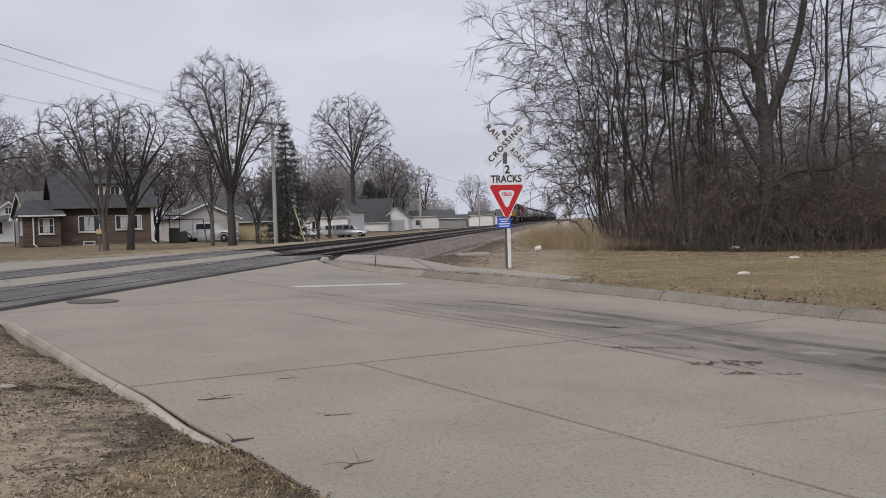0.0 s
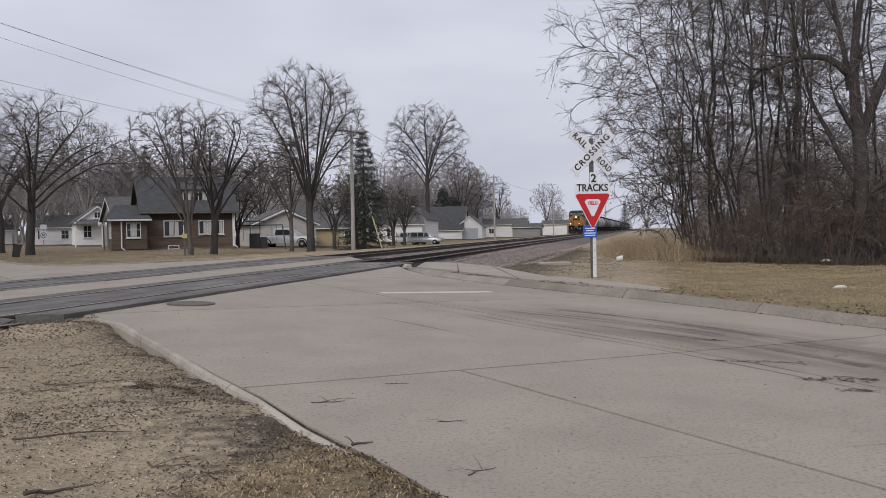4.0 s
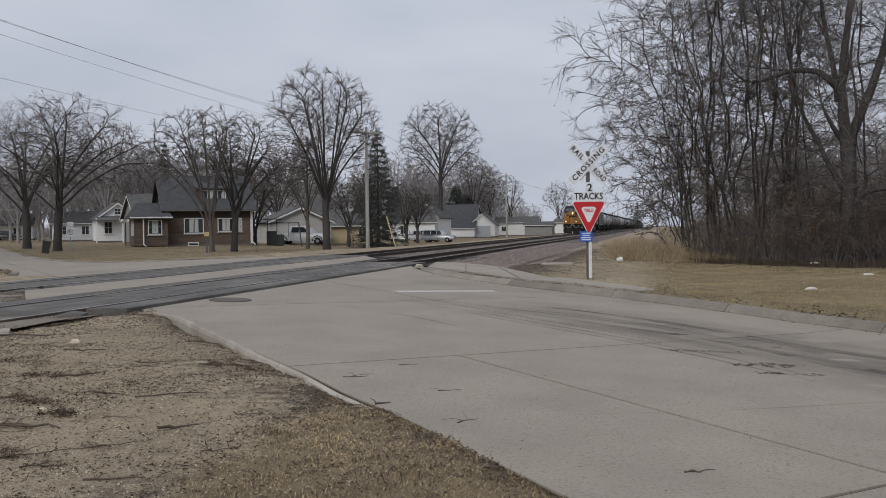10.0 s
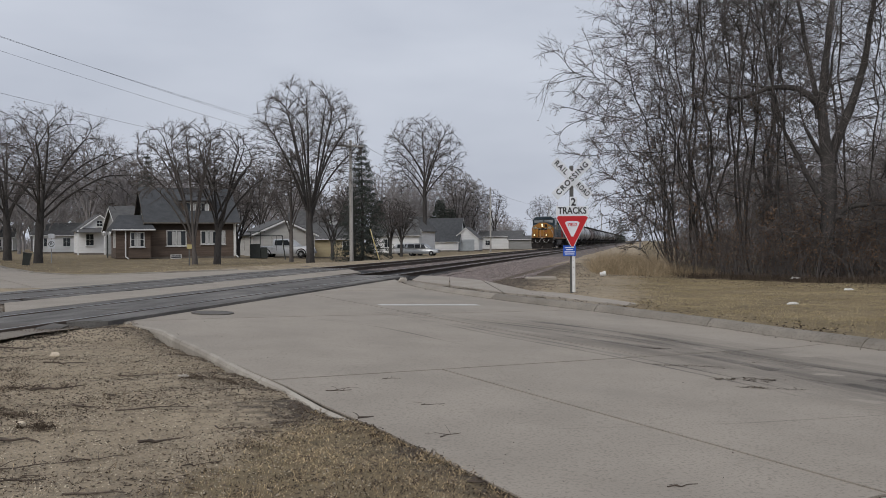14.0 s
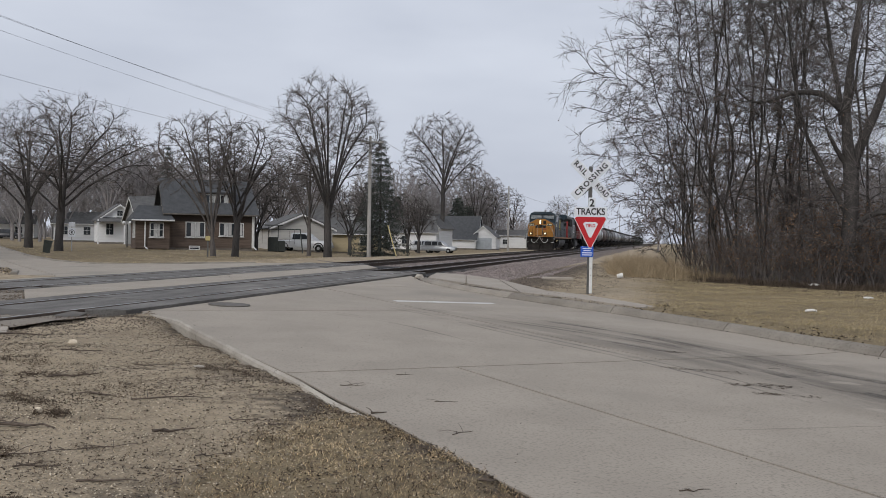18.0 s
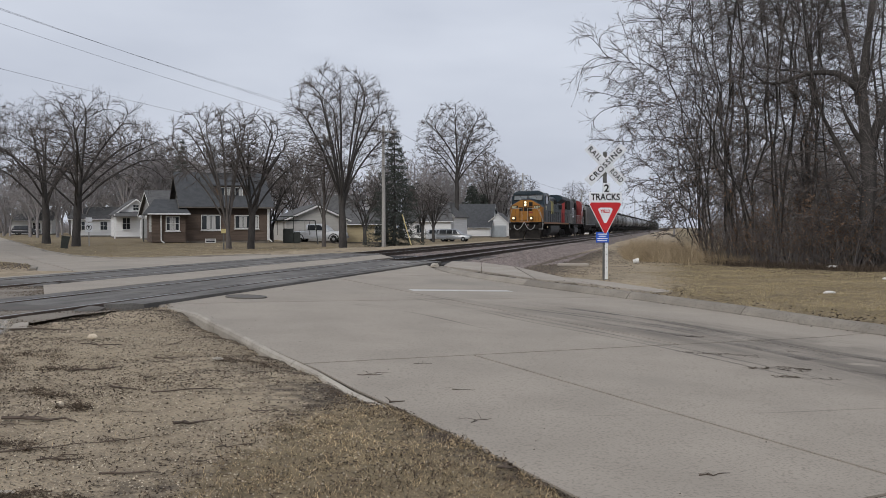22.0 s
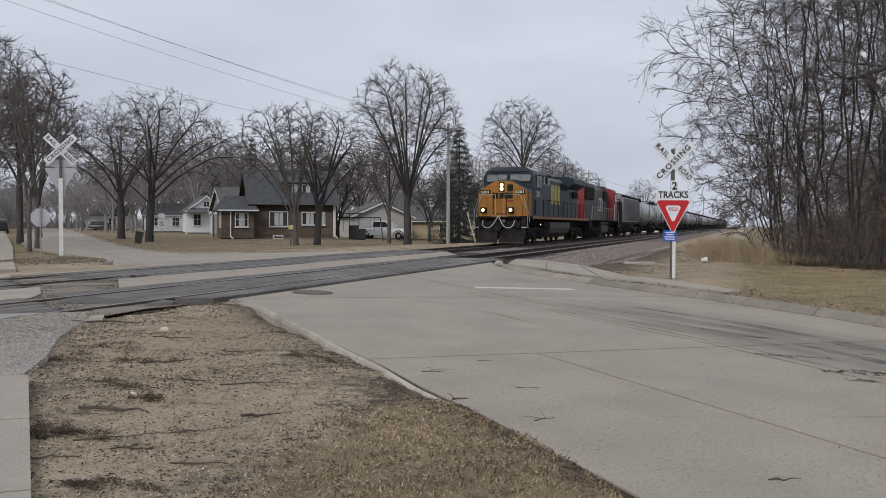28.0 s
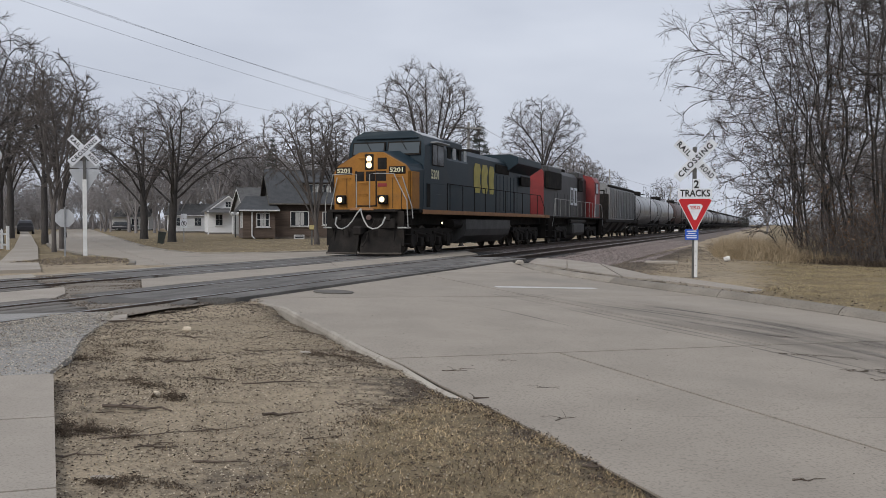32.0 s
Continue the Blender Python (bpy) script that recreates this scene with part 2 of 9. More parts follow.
M_ROOF = mat("asphalt_shingles", (0.075, 0.078, 0.082), (0.055, 0.057, 0.06), 0.92, scale=2, fine=20, amount=0.4, bump=0.4)
M_ROOF2 = mat("grey_shingles", (0.115, 0.113, 0.11), (0.08, 0.079, 0.078), 0.92, scale=2, fine=20, amount=0.4, bump=0.4)
M_TRIM = mat("white_trim", (0.70, 0.70, 0.685), (0.60, 0.60, 0.585), 0.6, scale=3, fine=30, amount=0.1)
M_STONE = mat("foundation_block", (0.20, 0.175, 0.15), (0.15, 0.13, 0.11), 0.95, scale=2, fine=12)
M_YELLOW = mat("locomotive_yellow", (0.36, 0.160, 0.026), (0.27, 0.118, 0.022), 0.55, scale=2, fine=25, amount=0.35, bump=0.03, third=(0.19, 0.105, 0.04), spec=0.25)
M_NAVY = mat("locomotive_dark_blue", (0.012, 0.026, 0.037), (0.018, 0.032, 0.042), 0.45, scale=1.2, fine=20, amount=0.2, bump=0.03, third=(0.028, 0.033, 0.036), spec=0.22)
M_NAVYROOF = mat("locomotive_roof_grey", (0.50, 0.51, 0.52), (0.40, 0.41, 0.42), 0.6, scale=1.2, fine=20)
M_NUMBER = mat("pale_number_paint", (0.70, 0.67, 0.46), rough=0.5)
M_LETTER = mat("yellow_lettering", (0.45, 0.38, 0.07), (0.36, 0.30, 0.06), 0.5, scale=3, fine=30, amount=0.2)
M_UNDER = mat("grimy_underframe", (0.015, 0.014, 0.013), (0.030, 0.026, 0.023), 0.9, scale=2.5, fine=25, bump=0.1, spec=0.15)
M_UNDERGREY = mat("dusty_fuel_tank", (0.085, 0.083, 0.08), (0.06, 0.058, 0.056), 0.7, scale=2, fine=25)
M_LOCOBLACK = mat("locomotive_black", (0.032, 0.033, 0.034), (0.050, 0.049, 0.048), 0.5, scale=1.5, fine=20)
M_LOCORED = mat("locomotive_red", (0.26, 0.030, 0.030), (0.19, 0.026, 0.026), 0.55, scale=1.5, fine=20, amount=0.25)
M_RAILING = mat("pale_handrail", (0.42, 0.42, 0.40), (0.32, 0.32, 0.30), 0.5, metal=0.3)
M_STRIPE = mat("faded_orange_stripe", (0.33, 0.16, 0.06), (0.25, 0.12, 0.05), 0.6, scale=3, fine=30)
M_STRIPEPALE = mat("faded_white_stripe", (0.55, 0.46, 0.44), (0.42, 0.33, 0.31), 0.6, scale=3, fine=30)
M_HOPPER = mat("grey_hopper_paint", (0.24, 0.243, 0.245), (0.18, 0.183, 0.185), 0.6, scale=0.8, fine=12, amount=0.3, third=(0.24, 0.225, 0.205))
M_TANKLIGHT = mat("pale_tank_paint", (0.33, 0.335, 0.345), (0.24, 0.243, 0.25), 0.28, scale=0.7, fine=10, amount=0.3, third=(0.17, 0.165, 0.16), stretch=(1, 0.6, 1))
M_TANKDARK = mat("black_tank_paint", (0.030, 0.029, 0.029), (0.06, 0.057, 0.055), 0.4, scale=0.7, fine=10, amount=0.3, third=(0.10, 0.085, 0.075))
M_TANKBROWN = mat("brown_tank_paint", (0.13, 0.085, 0.075), (0.10, 0.066, 0.058), 0.5, scale=0.7, fine=10, amount=0.3)
M_WHEEL = mat("wheel_steel", (0.10, 0.085, 0.07), (0.07, 0.06, 0.05), 0.6, metal=0.5)
M_LAMP = mat("headlight_glow", (1.0, 0.78, 0.46), rough=0.3, bump=0.0, amount=0.0, emit=1.5)
M_RUBBER = mat("tyre_rubber", (0.02, 0.02, 0.02), rough=0.9)
M_CARWHITE = mat("white_car_paint", (0.52, 0.53, 0.54), (0.46, 0.47, 0.48), 0.3, scale=1, fine=10, amount=0.08, bump=0.0, spec=0.6)
M_CARSILVER = mat("silver_car_paint", (0.36, 0.37, 0.38), (0.3, 0.31, 0.32), 0.3, metal=0.4, scale=1, fine=10, amount=0.1, bump=0.0)
M_CARDARK = mat("dark_car_paint", (0.03, 0.03, 0.035), rough=0.3, bump=0.0)
M_PLASTIC = mat("dark_plastic", (0.03, 0.035, 0.03), (0.04, 0.045, 0.04), 0.6)
M_WIRE = mat("cable_black", (0.11, 0.11, 0.115), rough=0.7, bump=0.0)
M_BRASSY = mat("meter_yellow", (0.55, 0.46, 0.21), rough=0.6)
M_PAPER = mat("pale_litter", (0.72, 0.70, 0.66), (0.6, 0.58, 0.55), 0.8)
M_STICK = mat("dry_stick", (0.13, 0.10, 0.078), (0.085, 0.066, 0.052), 0.95, scale=8, fine=40)
M_MANHOLE = mat("iron_cover", (0.10, 0.092, 0.08), (0.14, 0.125, 0.11), 0.8, scale=8, fine=50)
M_TAR = mat("soil_clump", (0.078, 0.058, 0.040), (0.125, 0.094, 0.066), 0.97, scale=8, fine=40, bump=0.5)


def glass(name, col, rough=0.06, spec=0.4):
    m = bpy.data.materials.new(name)
    m.use_nodes = True
    b = m.node_tree.nodes["Principled BSDF"]
    b.inputs["Base Color"].default_value = (*col, 1)
    b.inputs["Roughness"].default_value = rough
    b.inputs["Specular IOR Level"].default_value = spec
    return m


M_GLASS = glass("window_glass", (0.03, 0.034, 0.038))
M_WINDSHIELD = glass("windshield_glass", (0.085, 0.10, 0.11), 0.05, 0.10)


# ---- mesh helpers ----
class Mesh:
    """Collects vertices and faces of one part."""

    def __init__(self):
        self.v, self.f = [], []

    def add(self, vs, fs):
        o = len(self.v)
        self.v += [tuple(p) for p in vs]
        self.f += [tuple(i + o for i in q) for q in fs]
        return self

    def box(self, c, s, ch=0.0, rz=0.0):
        """A box of size s about c with chamfered edges."""
        hx, hy, hz = s[0] / 2, s[1] / 2, s[2] / 2
        ch = min(ch, hx * 0.8, hy * 0.8, hz * 0.8)
        if ch <= 0:
            vs = [(x, y, z) for z in (-hz, hz) for x, y in ((-hx, -hy), (hx, -hy), (hx, hy), (-hx, hy))]
            fs = [(3, 2, 1, 0), (4, 5, 6, 7)] + [(i, (i + 1) % 4, 4 + (i + 1) % 4, 4 + i) for i in range(4)]
        else:
            vs, k = [], ch
            for z, e in ((-hz, k), (-hz + k, 0), (hz - k, 0), (hz, k)):
                ax, ay = hx - e, hy - e
                kk = k * 0.6
                vs += [(-ax + kk, -ay, z), (ax - kk, -ay, z), (ax, -ay + kk, z), (ax, ay - kk, z), (ax - kk, ay, z), (-ax + kk, ay, z), (-ax, ay - kk, z), (-ax, -ay + kk, z)]
            fs = [tuple(range(7, -1, -1)), tuple(range(24, 32))]
            for r in range(3):
                fs += [(r * 8 + i, r * 8 + (i + 1) % 8, r * 8 + 8 + (i + 1) % 8, r * 8 + 8 + i) for i in range(8)]
        if rz:
            ca, sa = math.cos(rz), math.sin(rz)
            vs = [(x * ca - y * sa, x * sa + y * ca, z) for x, y, z in vs]
        return self.add([(x + c[0], y + c[1], z + c[2]) for x, y, z in vs], fs)

    def tube(self, pts, r, n=8, caps=True):
        """A round tube along points; r: one radius or one for each point."""
        pts = [Vector(p) for p in pts]
        rs = r if isinstance(r, (list, tuple)) else [r] * len(pts)
        vs = []
        for i, p in enumerate(pts):
            t = (pts[min(i + 1, len(pts) - 1)] - pts[max(i - 1, 0)]).normalized()
            a = t.cross(Vector((0, 0, 1)) if abs(t.z) < 0.9 else Vector((1, 0, 0))).normalized()
            b = t.cross(a)
            for k in range(n):
                w = 2 * math.pi * k / n
                vs.append(p + (a * math.cos(w) + b * math.sin(w)) * rs[i])
        fs = [(i * n + k, i * n + (k + 1) % n, (i + 1) * n + (k + 1) % n, (i + 1) * n + k) for i in range(len(pts) - 1) for k in range(n)]
        if caps:
            fs += [tuple(range(n - 1, -1, -1)), tuple(range((len(pts) - 1) * n, len(pts) * n))]
        return self.add(vs, fs)

    def prism(self, poly, d, axis="x", at=0.0):
        """A polygon pushed out by d from at along an axis: poly is (y, z), (x, z) or (x, y)."""
        def place(p, h):
            return {"x": (h, p[0], p[1]), "y": (p[0], h, p[1]), "z": (p[0], p[1], h)}[axis]
        n = len(poly)
        vs = [place(p, at) for p in poly] + [place(p, at + d) for p in poly]
        fs = [tuple(range(n)), tuple(range(2 * n - 1, n - 1, -1))] + [(i, i + n, (i + 1) % n + n, (i + 1) % n) for i in range(n)]
        return self.add(vs, fs)

    def lathe(self, prof, n=24, axis="y", c=(0, 0, 0)):
        """Turn a profile of (radius, along) about an axis."""
        vs = []
        for r, h in prof:
            for k in range(n):
                w = 2 * math.pi * k / n
                x, y = r * math.cos(w), r * math.sin(w)
                q = {"x": (h, x, y), "y": (x, h, y), "z": (x, y, h)}[axis]
                vs.append((q[0] + c[0], q[1] + c[1], q[2] + c[2]))
        m = len(prof)
        fs = [(i * n + k, i * n + (k + 1) % n, (i + 1) * n + (k + 1) % n, (i + 1) * n + k) for i in range(m - 1) for k in range(n)]
        fs += [tuple(range(n - 1, -1, -1)), tuple(range((m - 1) * n, m * n))]
        return self.add(vs, fs)

    def data(self, name, material, smooth=False):
        me = bpy.data.meshes.new(name)
        me.from_pydata(self.v, [], self.f)
        bm = bmesh.new()
        bm.from_mesh(me)
        bmesh.ops.recalc_face_normals(bm, faces=bm.faces)
        bm.to_mesh(me)
        bm.free()
        me.materials.append(material)
        if smooth:
            me.polygons.foreach_set("use_smooth", [True] * len(me.polygons))
            me.set_sharp_from_angle(angle=radians(40))
        return me


def part(name, shape, material, parent=None, label="", smooth=False, at=None):
    """One mesh object, under a thing or a part if a parent is given."""
    me = shape.data(name, material, smooth) if isinstance(shape, Mesh) else shape
    if not isinstance(shape, Mesh) and not me.materials:
        me.materials.append(material)
    ob = new(name, me)
    if at is not None:
        ob.matrix_basis = at
    if parent:
        ob.parent = parent
    return tagged(ob, label)


def thing(name, label, category, group="", kind="", at=None):
    ob = new(name)
    ob.empty_display_size = 0.2
    if at is not None:
        ob.matrix_basis = at
    return tagged(ob, label, category, group, kind)


def np_mesh(name, v, f, material, smooth=False):
    """A mesh from arrays of vertices and of faces with equal corners."""
    me = bpy.data.meshes.new(name)
    v, f = np.asarray(v, np.float32), np.asarray(f, np.int32)
    k = f.shape[1]
    me.vertices.add(len(v))
    me.vertices.foreach_set("co", v.ravel())
    me.loops.add(f.size)
    me.loops.foreach_set("vertex_index", f.ravel())
    me.polygons.add(len(f))
    me.polygons.foreach_set("loop_start", np.arange(0, f.size, k, dtype=np.int32))
    me.polygons.foreach_set("loop_total", np.full(len(f), k, np.int32))
    if smooth:
        me.polygons.foreach_set("use_smooth", np.ones(len(f), bool))
    me.update(calc_edges=True)
    me.materials.append(material)
    return me


def text_mesh(body, size, material, width=None, depth=0.004, spread=1.0):
    """Flat raised letters, centred, in the xy plane."""
    cu = bpy.data.curves.new("lettering", "FONT")
    cu.body, cu.size, cu.extrude = body, size, depth / 2
    cu.align_x, cu.align_y = "CENTER", "CENTER"
    cu.resolution_u = 3
    cu.space_character = spread
    cu.offset = size * 0.026
    ob = bpy.data.objects.new("lettering", cu)
    scene.collection.objects.link(ob)
    bpy.context.view_layer.update()
    me = bpy.data.meshes.new_from_object(ob.evaluated_get(bpy.context.evaluated_depsgraph_get()))
    bpy.data.objects.remove(ob)
    if width:
        xs = [q.co.x for q in me.vertices]
        k = width / (max(xs) - min(xs))
        for q in me.vertices:
            q.co.x *= k
    me.materials.clear()
    me.materials.append(material)
    return me


# ---- the plan: the railway's own axes, n across (towards the verge), s along (away) ----
RAIL_A = 8.36
RC, RS = math.cos(radians(RAIL_A)), math.sin(radians(RAIL_A))
N1, N2, RAIL_Z = -8.82, -13.12, 0.41


def tw(n, s, z=0.0):
    return Vector((n * RC + s * RS, -n * RS + s * RC, z))


def ns(x, y):
    return x * RC - y * RS, x * RS + y * RC


def sstep(x):
    x = np.clip(x, 0, 1)
    return x * x * (3 - 2 * x)


def level(n, s):
    """Height of the land in railway axes."""
    near = np.clip(0.36 - 0.04 * (np.maximum(n, -7) + 7), 0, 0.36)
    zf = 0.30 - 0.65 * sstep((s - (40 + np.maximum(0, -24 - n) * 2.2)) / 45)
    far = 0.36 + (zf - 0.36) * sstep((-16 - n) / 7)
    return np.where(n > -7, near, np.where(n > -16, 0.36, far))


def gz(x, y):
    n, s = ns(x, y)
    return float(level(np.float64(n), np.float64(s)))

# ---- ground ----
ROAD_L = [(30, -40), (12, -13), (3.3, 0.0), (0.19, 4.65), (-0.42, 5.58), (-0.88, 6.28), (-1.50, 7.12), (-2.0, 7.9), (-2.57, 8.66), (-3.26, 9.66), (-3.94, 10.65), (-4.5, 11.42), (-4.95, 12.0), (-5.5, 12.55), (-5.95, 12.9)]
ROAD_R = [(-3.55, 27.3), (-2.99, 25.05), (-2.4, 23.28), (-1.48, 21.5), (-0.13, 19.6), (1.0, 18.3), (1.98, 17.2), (2.84, 16.05), (3.58, 15.0), (4.4, 13.5), (5.05, 12.2), (5.9, 10.6), (7.6, 7.6), (10.5, 2.5), (18, -10), (42, -48)]
ROAD_NEAR = ROAD_L + ROAD_R
ROAD_FAR = [tuple(tw(-14.7, 36.0)[:2]), (-11.65, 37.3), (-13.3, 35.4), (-14.6, 33.9), (-16.6, 33.4), (-20.25, 36.8), (-25.5, 43.8), (-39.7, 64.6), (-55, 87), (-104, 159), (-190, 285),
            (-195, 280), (-110, 156), (-62.6, 87), (-44.0, 60.5), (-27.6, 38.6), (-21.0, 31.3), (-18.3, 28.3), (-16.2, 26.2), (-14.9, 24.6), (-13.75, 22.6), tuple(tw(-14.7, 20.6)[:2])]


APRON = [(-2.75, 25.1), (-1.55, 23.2), (-0.15, 20.7), (1.2, 19.4), (2.3, 17.95), (2.7, 18.55), (2.0, 19.9), (1.4, 21.1), (0.5, 22.0), (-0.78, 26.7), (-1.87, 28.35), (-2.85, 28.6)]


def inside(poly, x, y):
    """Even-odd test for arrays."""
    r = np.zeros(np.shape(x), bool)
    for (ax, ay), (bx, by) in zip(poly, poly[1:] + poly[:1]):
        if ay != by:
            r ^= ((ay > y) != (by > y)) & (x < (bx - ax) * (y - ay) / (by - ay) + ax)
    return r


def away(line, x, y):
    """Distance of points from a polyline."""
    d = np.full(np.shape(x), 1e9)
    for (ax, ay), (bx, by) in zip(line, line[1:]):
        l2 = (bx - ax) ** 2 + (by - ay) ** 2
        t = np.clip(((x - ax) * (bx - ax) + (y - ay) * (by - ay)) / l2, 0, 1)
        d = np.minimum(d, np.hypot(x - ax - t * (bx - ax), y - ay - t * (by - ay)))
    return d


def verge_dip(x, y):
    """The near verge lies below the kerb towards the crossing."""
    s = x * RS + y * RC
    n = x * RC - y * RS
    return sstep((n + 7.2) / 1.6) * 0.10 * sstep((s - 7.4) / 3.4) * (1 - sstep((s - 12.5) / 3.0))


def wave(x, y, f, seed):
    return np.sin(x * f + seed) * np.sin(y * f * 1.13 + seed * 2.1) + 0.5 * np.sin(x * f * 2.3 - y * f * 1.9 + seed * 3.7)


def land(x, y):
    """Height of the earth's surface, outside and under the paving."""
    n, s = ns(x, y)
    z = level(n, s) + 0.02 * wave(x, y, 1.7, 0.4) + 0.008 * wave(x, y, 5.1, 1.3)
    z = z + 0.17 * np.exp(-((x + 16.3) / 1.5) ** 2 - ((y - 24.2) / 1.1) ** 2)
    near_l = inside([(-60, -60)] + ROAD_L + [tuple(tw(-7.6, 9)[:2]), tuple(tw(-7.6, -80)[:2])], x, y)
    z = np.where(near_l, z - verge_dip(x, y) + 0.02 * (1 - np.exp(-(away(ROAD_L, x, y) / 0.3) ** 2)) - 0.03 * np.exp(-(away(ROAD_L, x, y) / 0.30) ** 2) * (n > -7.0) * sstep((y - 6.6) / 1.0), z)
    rv = (~near_l) & (n > -7.3)
    z = np.where(rv, z + 0.10 - 0.16 * np.exp(-(away(ROAD_R, x, y) / 0.42) ** 2) - 0.26 * sstep((-3.4 - n) / 2.6) * sstep((s - 22) / 4), z)
    trackside = sstep((s - 24) / 5) * sstep((-3.2 - n) / 3.0) * sstep((n + 19.5) / 3.0)
    z = z + (np.minimum(z, 0.13) - z) * trackside
    under = inside(APRON, x, y) | inside(ROAD_NEAR, x, y) | inside(ROAD_FAR, x, y) | ((n < -7.2) & (n > -14.9) & (s < 38))
    rim = inside(ROAD_NEAR, x, y) & (away(ROAD_L, x, y) < 0.32) & (y < 9.0)
    return np.where(rim, level(n, s) - 0.07, np.where(under, level(n, s) - 0.16, z))


def grassy(x, y):
    n, s = ns(x, y)
    g = 0.75 * sstep((x + 2.1 - 0.06 * (y - 5)) / 0.8) * (1 - sstep((y - 7.2) / 2.0))
    r = (n > -3.8) & (x > -2) & (y > 11)
    g = np.where(r, 0.85 * sstep((n + 1.3) / 2.4), g)
    g = np.where(n < -17, 0.7 * sstep((-17 - n) / 4), g)
    return np.clip(g + 0.12 * wave(x, y, 0.9, 2.0), 0, 1)


def humus(x, y):
    """Dark rotted soil: along the kerb, at the edge of the grass, by the footpath and under the thicket."""
    d = away(ROAD_L, x, y)
    left = (x < 1.5) & (y < 13) & (ns(x, y)[0] > -7.4)
    edge = np.exp(-((grassy(x, y) - 0.25) / 0.27) ** 2) * (y < 9)
    path_ = away([(-2.2, 3.1), (-4.2, 5.95), (-5.3, 7.9), (-6.2, 10.0)], x, y)
    h = (0.66 * np.exp(-d / 0.55) + 0.36 * edge + 0.22 * np.exp(-path_ / 0.3)) * (0.75 + 0.35 * wave(x, y, 2.3, 3.0))
    n, s = ns(x, y)
    dry = 0.80 * np.exp(-((n + 4.2) / 1.6) ** 2) * (s > 18) * (s < 45) + 0.5 * sstep((y - 1.2 * wave(x, y, 0.6, 9.0) - np.interp(x, [5.0, 6.3, 8.3, 10.2, 13, 17], [35.0, 32.0, 28.8, 26.8, 26.4, 27.0])) / 4) * (x > 4.5) * (x < 24) * (y < 60)
    return np.where(left, np.clip(h, 0, 0.85), dry + 0.75 * np.exp(-np.maximum(away(ROAD_R, x, y) - 0.3, 0) / 0.45) * (0.65 + 0.35 * wave(x, y, 0.7, 4.0)))


def axis(*spans):
    out = []
    for a, b, st in spans:
        out += list(np.arange(a, b, st))
    return np.array(out + [spans[-1][1]])


gx = axis((-3000, -300, 300), (-300, -80, 20), (-80, -26, 2), (-26, -9, 0.5), (-9, 8, 0.2), (8, 26, 0.5), (26, 80, 3), (80, 300, 20), (300, 3000, 300))
gy = axis((-3000, -300, 300), (-300, -20, 20), (-20, 0, 1), (0, 15, 0.2), (15, 28, 0.25), (28, 48, 0.5), (48, 130, 2), (130, 320, 10), (320, 3200, 320))
X, Y = np.meshgrid(gx, gy)
Z = land(X, Y)
nx, ny = len(gx), len(gy)
ii = np.arange(nx * ny).reshape(ny, nx)
quads = np.stack([ii[:-1, :-1], ii[:-1, 1:], ii[1:, 1:], ii[1:, :-1]], -1).reshape(-1, 4)
M_GROUND = bpy.data.materials.new("earth_and_winter_grass")
M_GROUND.use_nodes = True
gn, gl = M_GROUND.node_tree.nodes, M_GROUND.node_tree.links


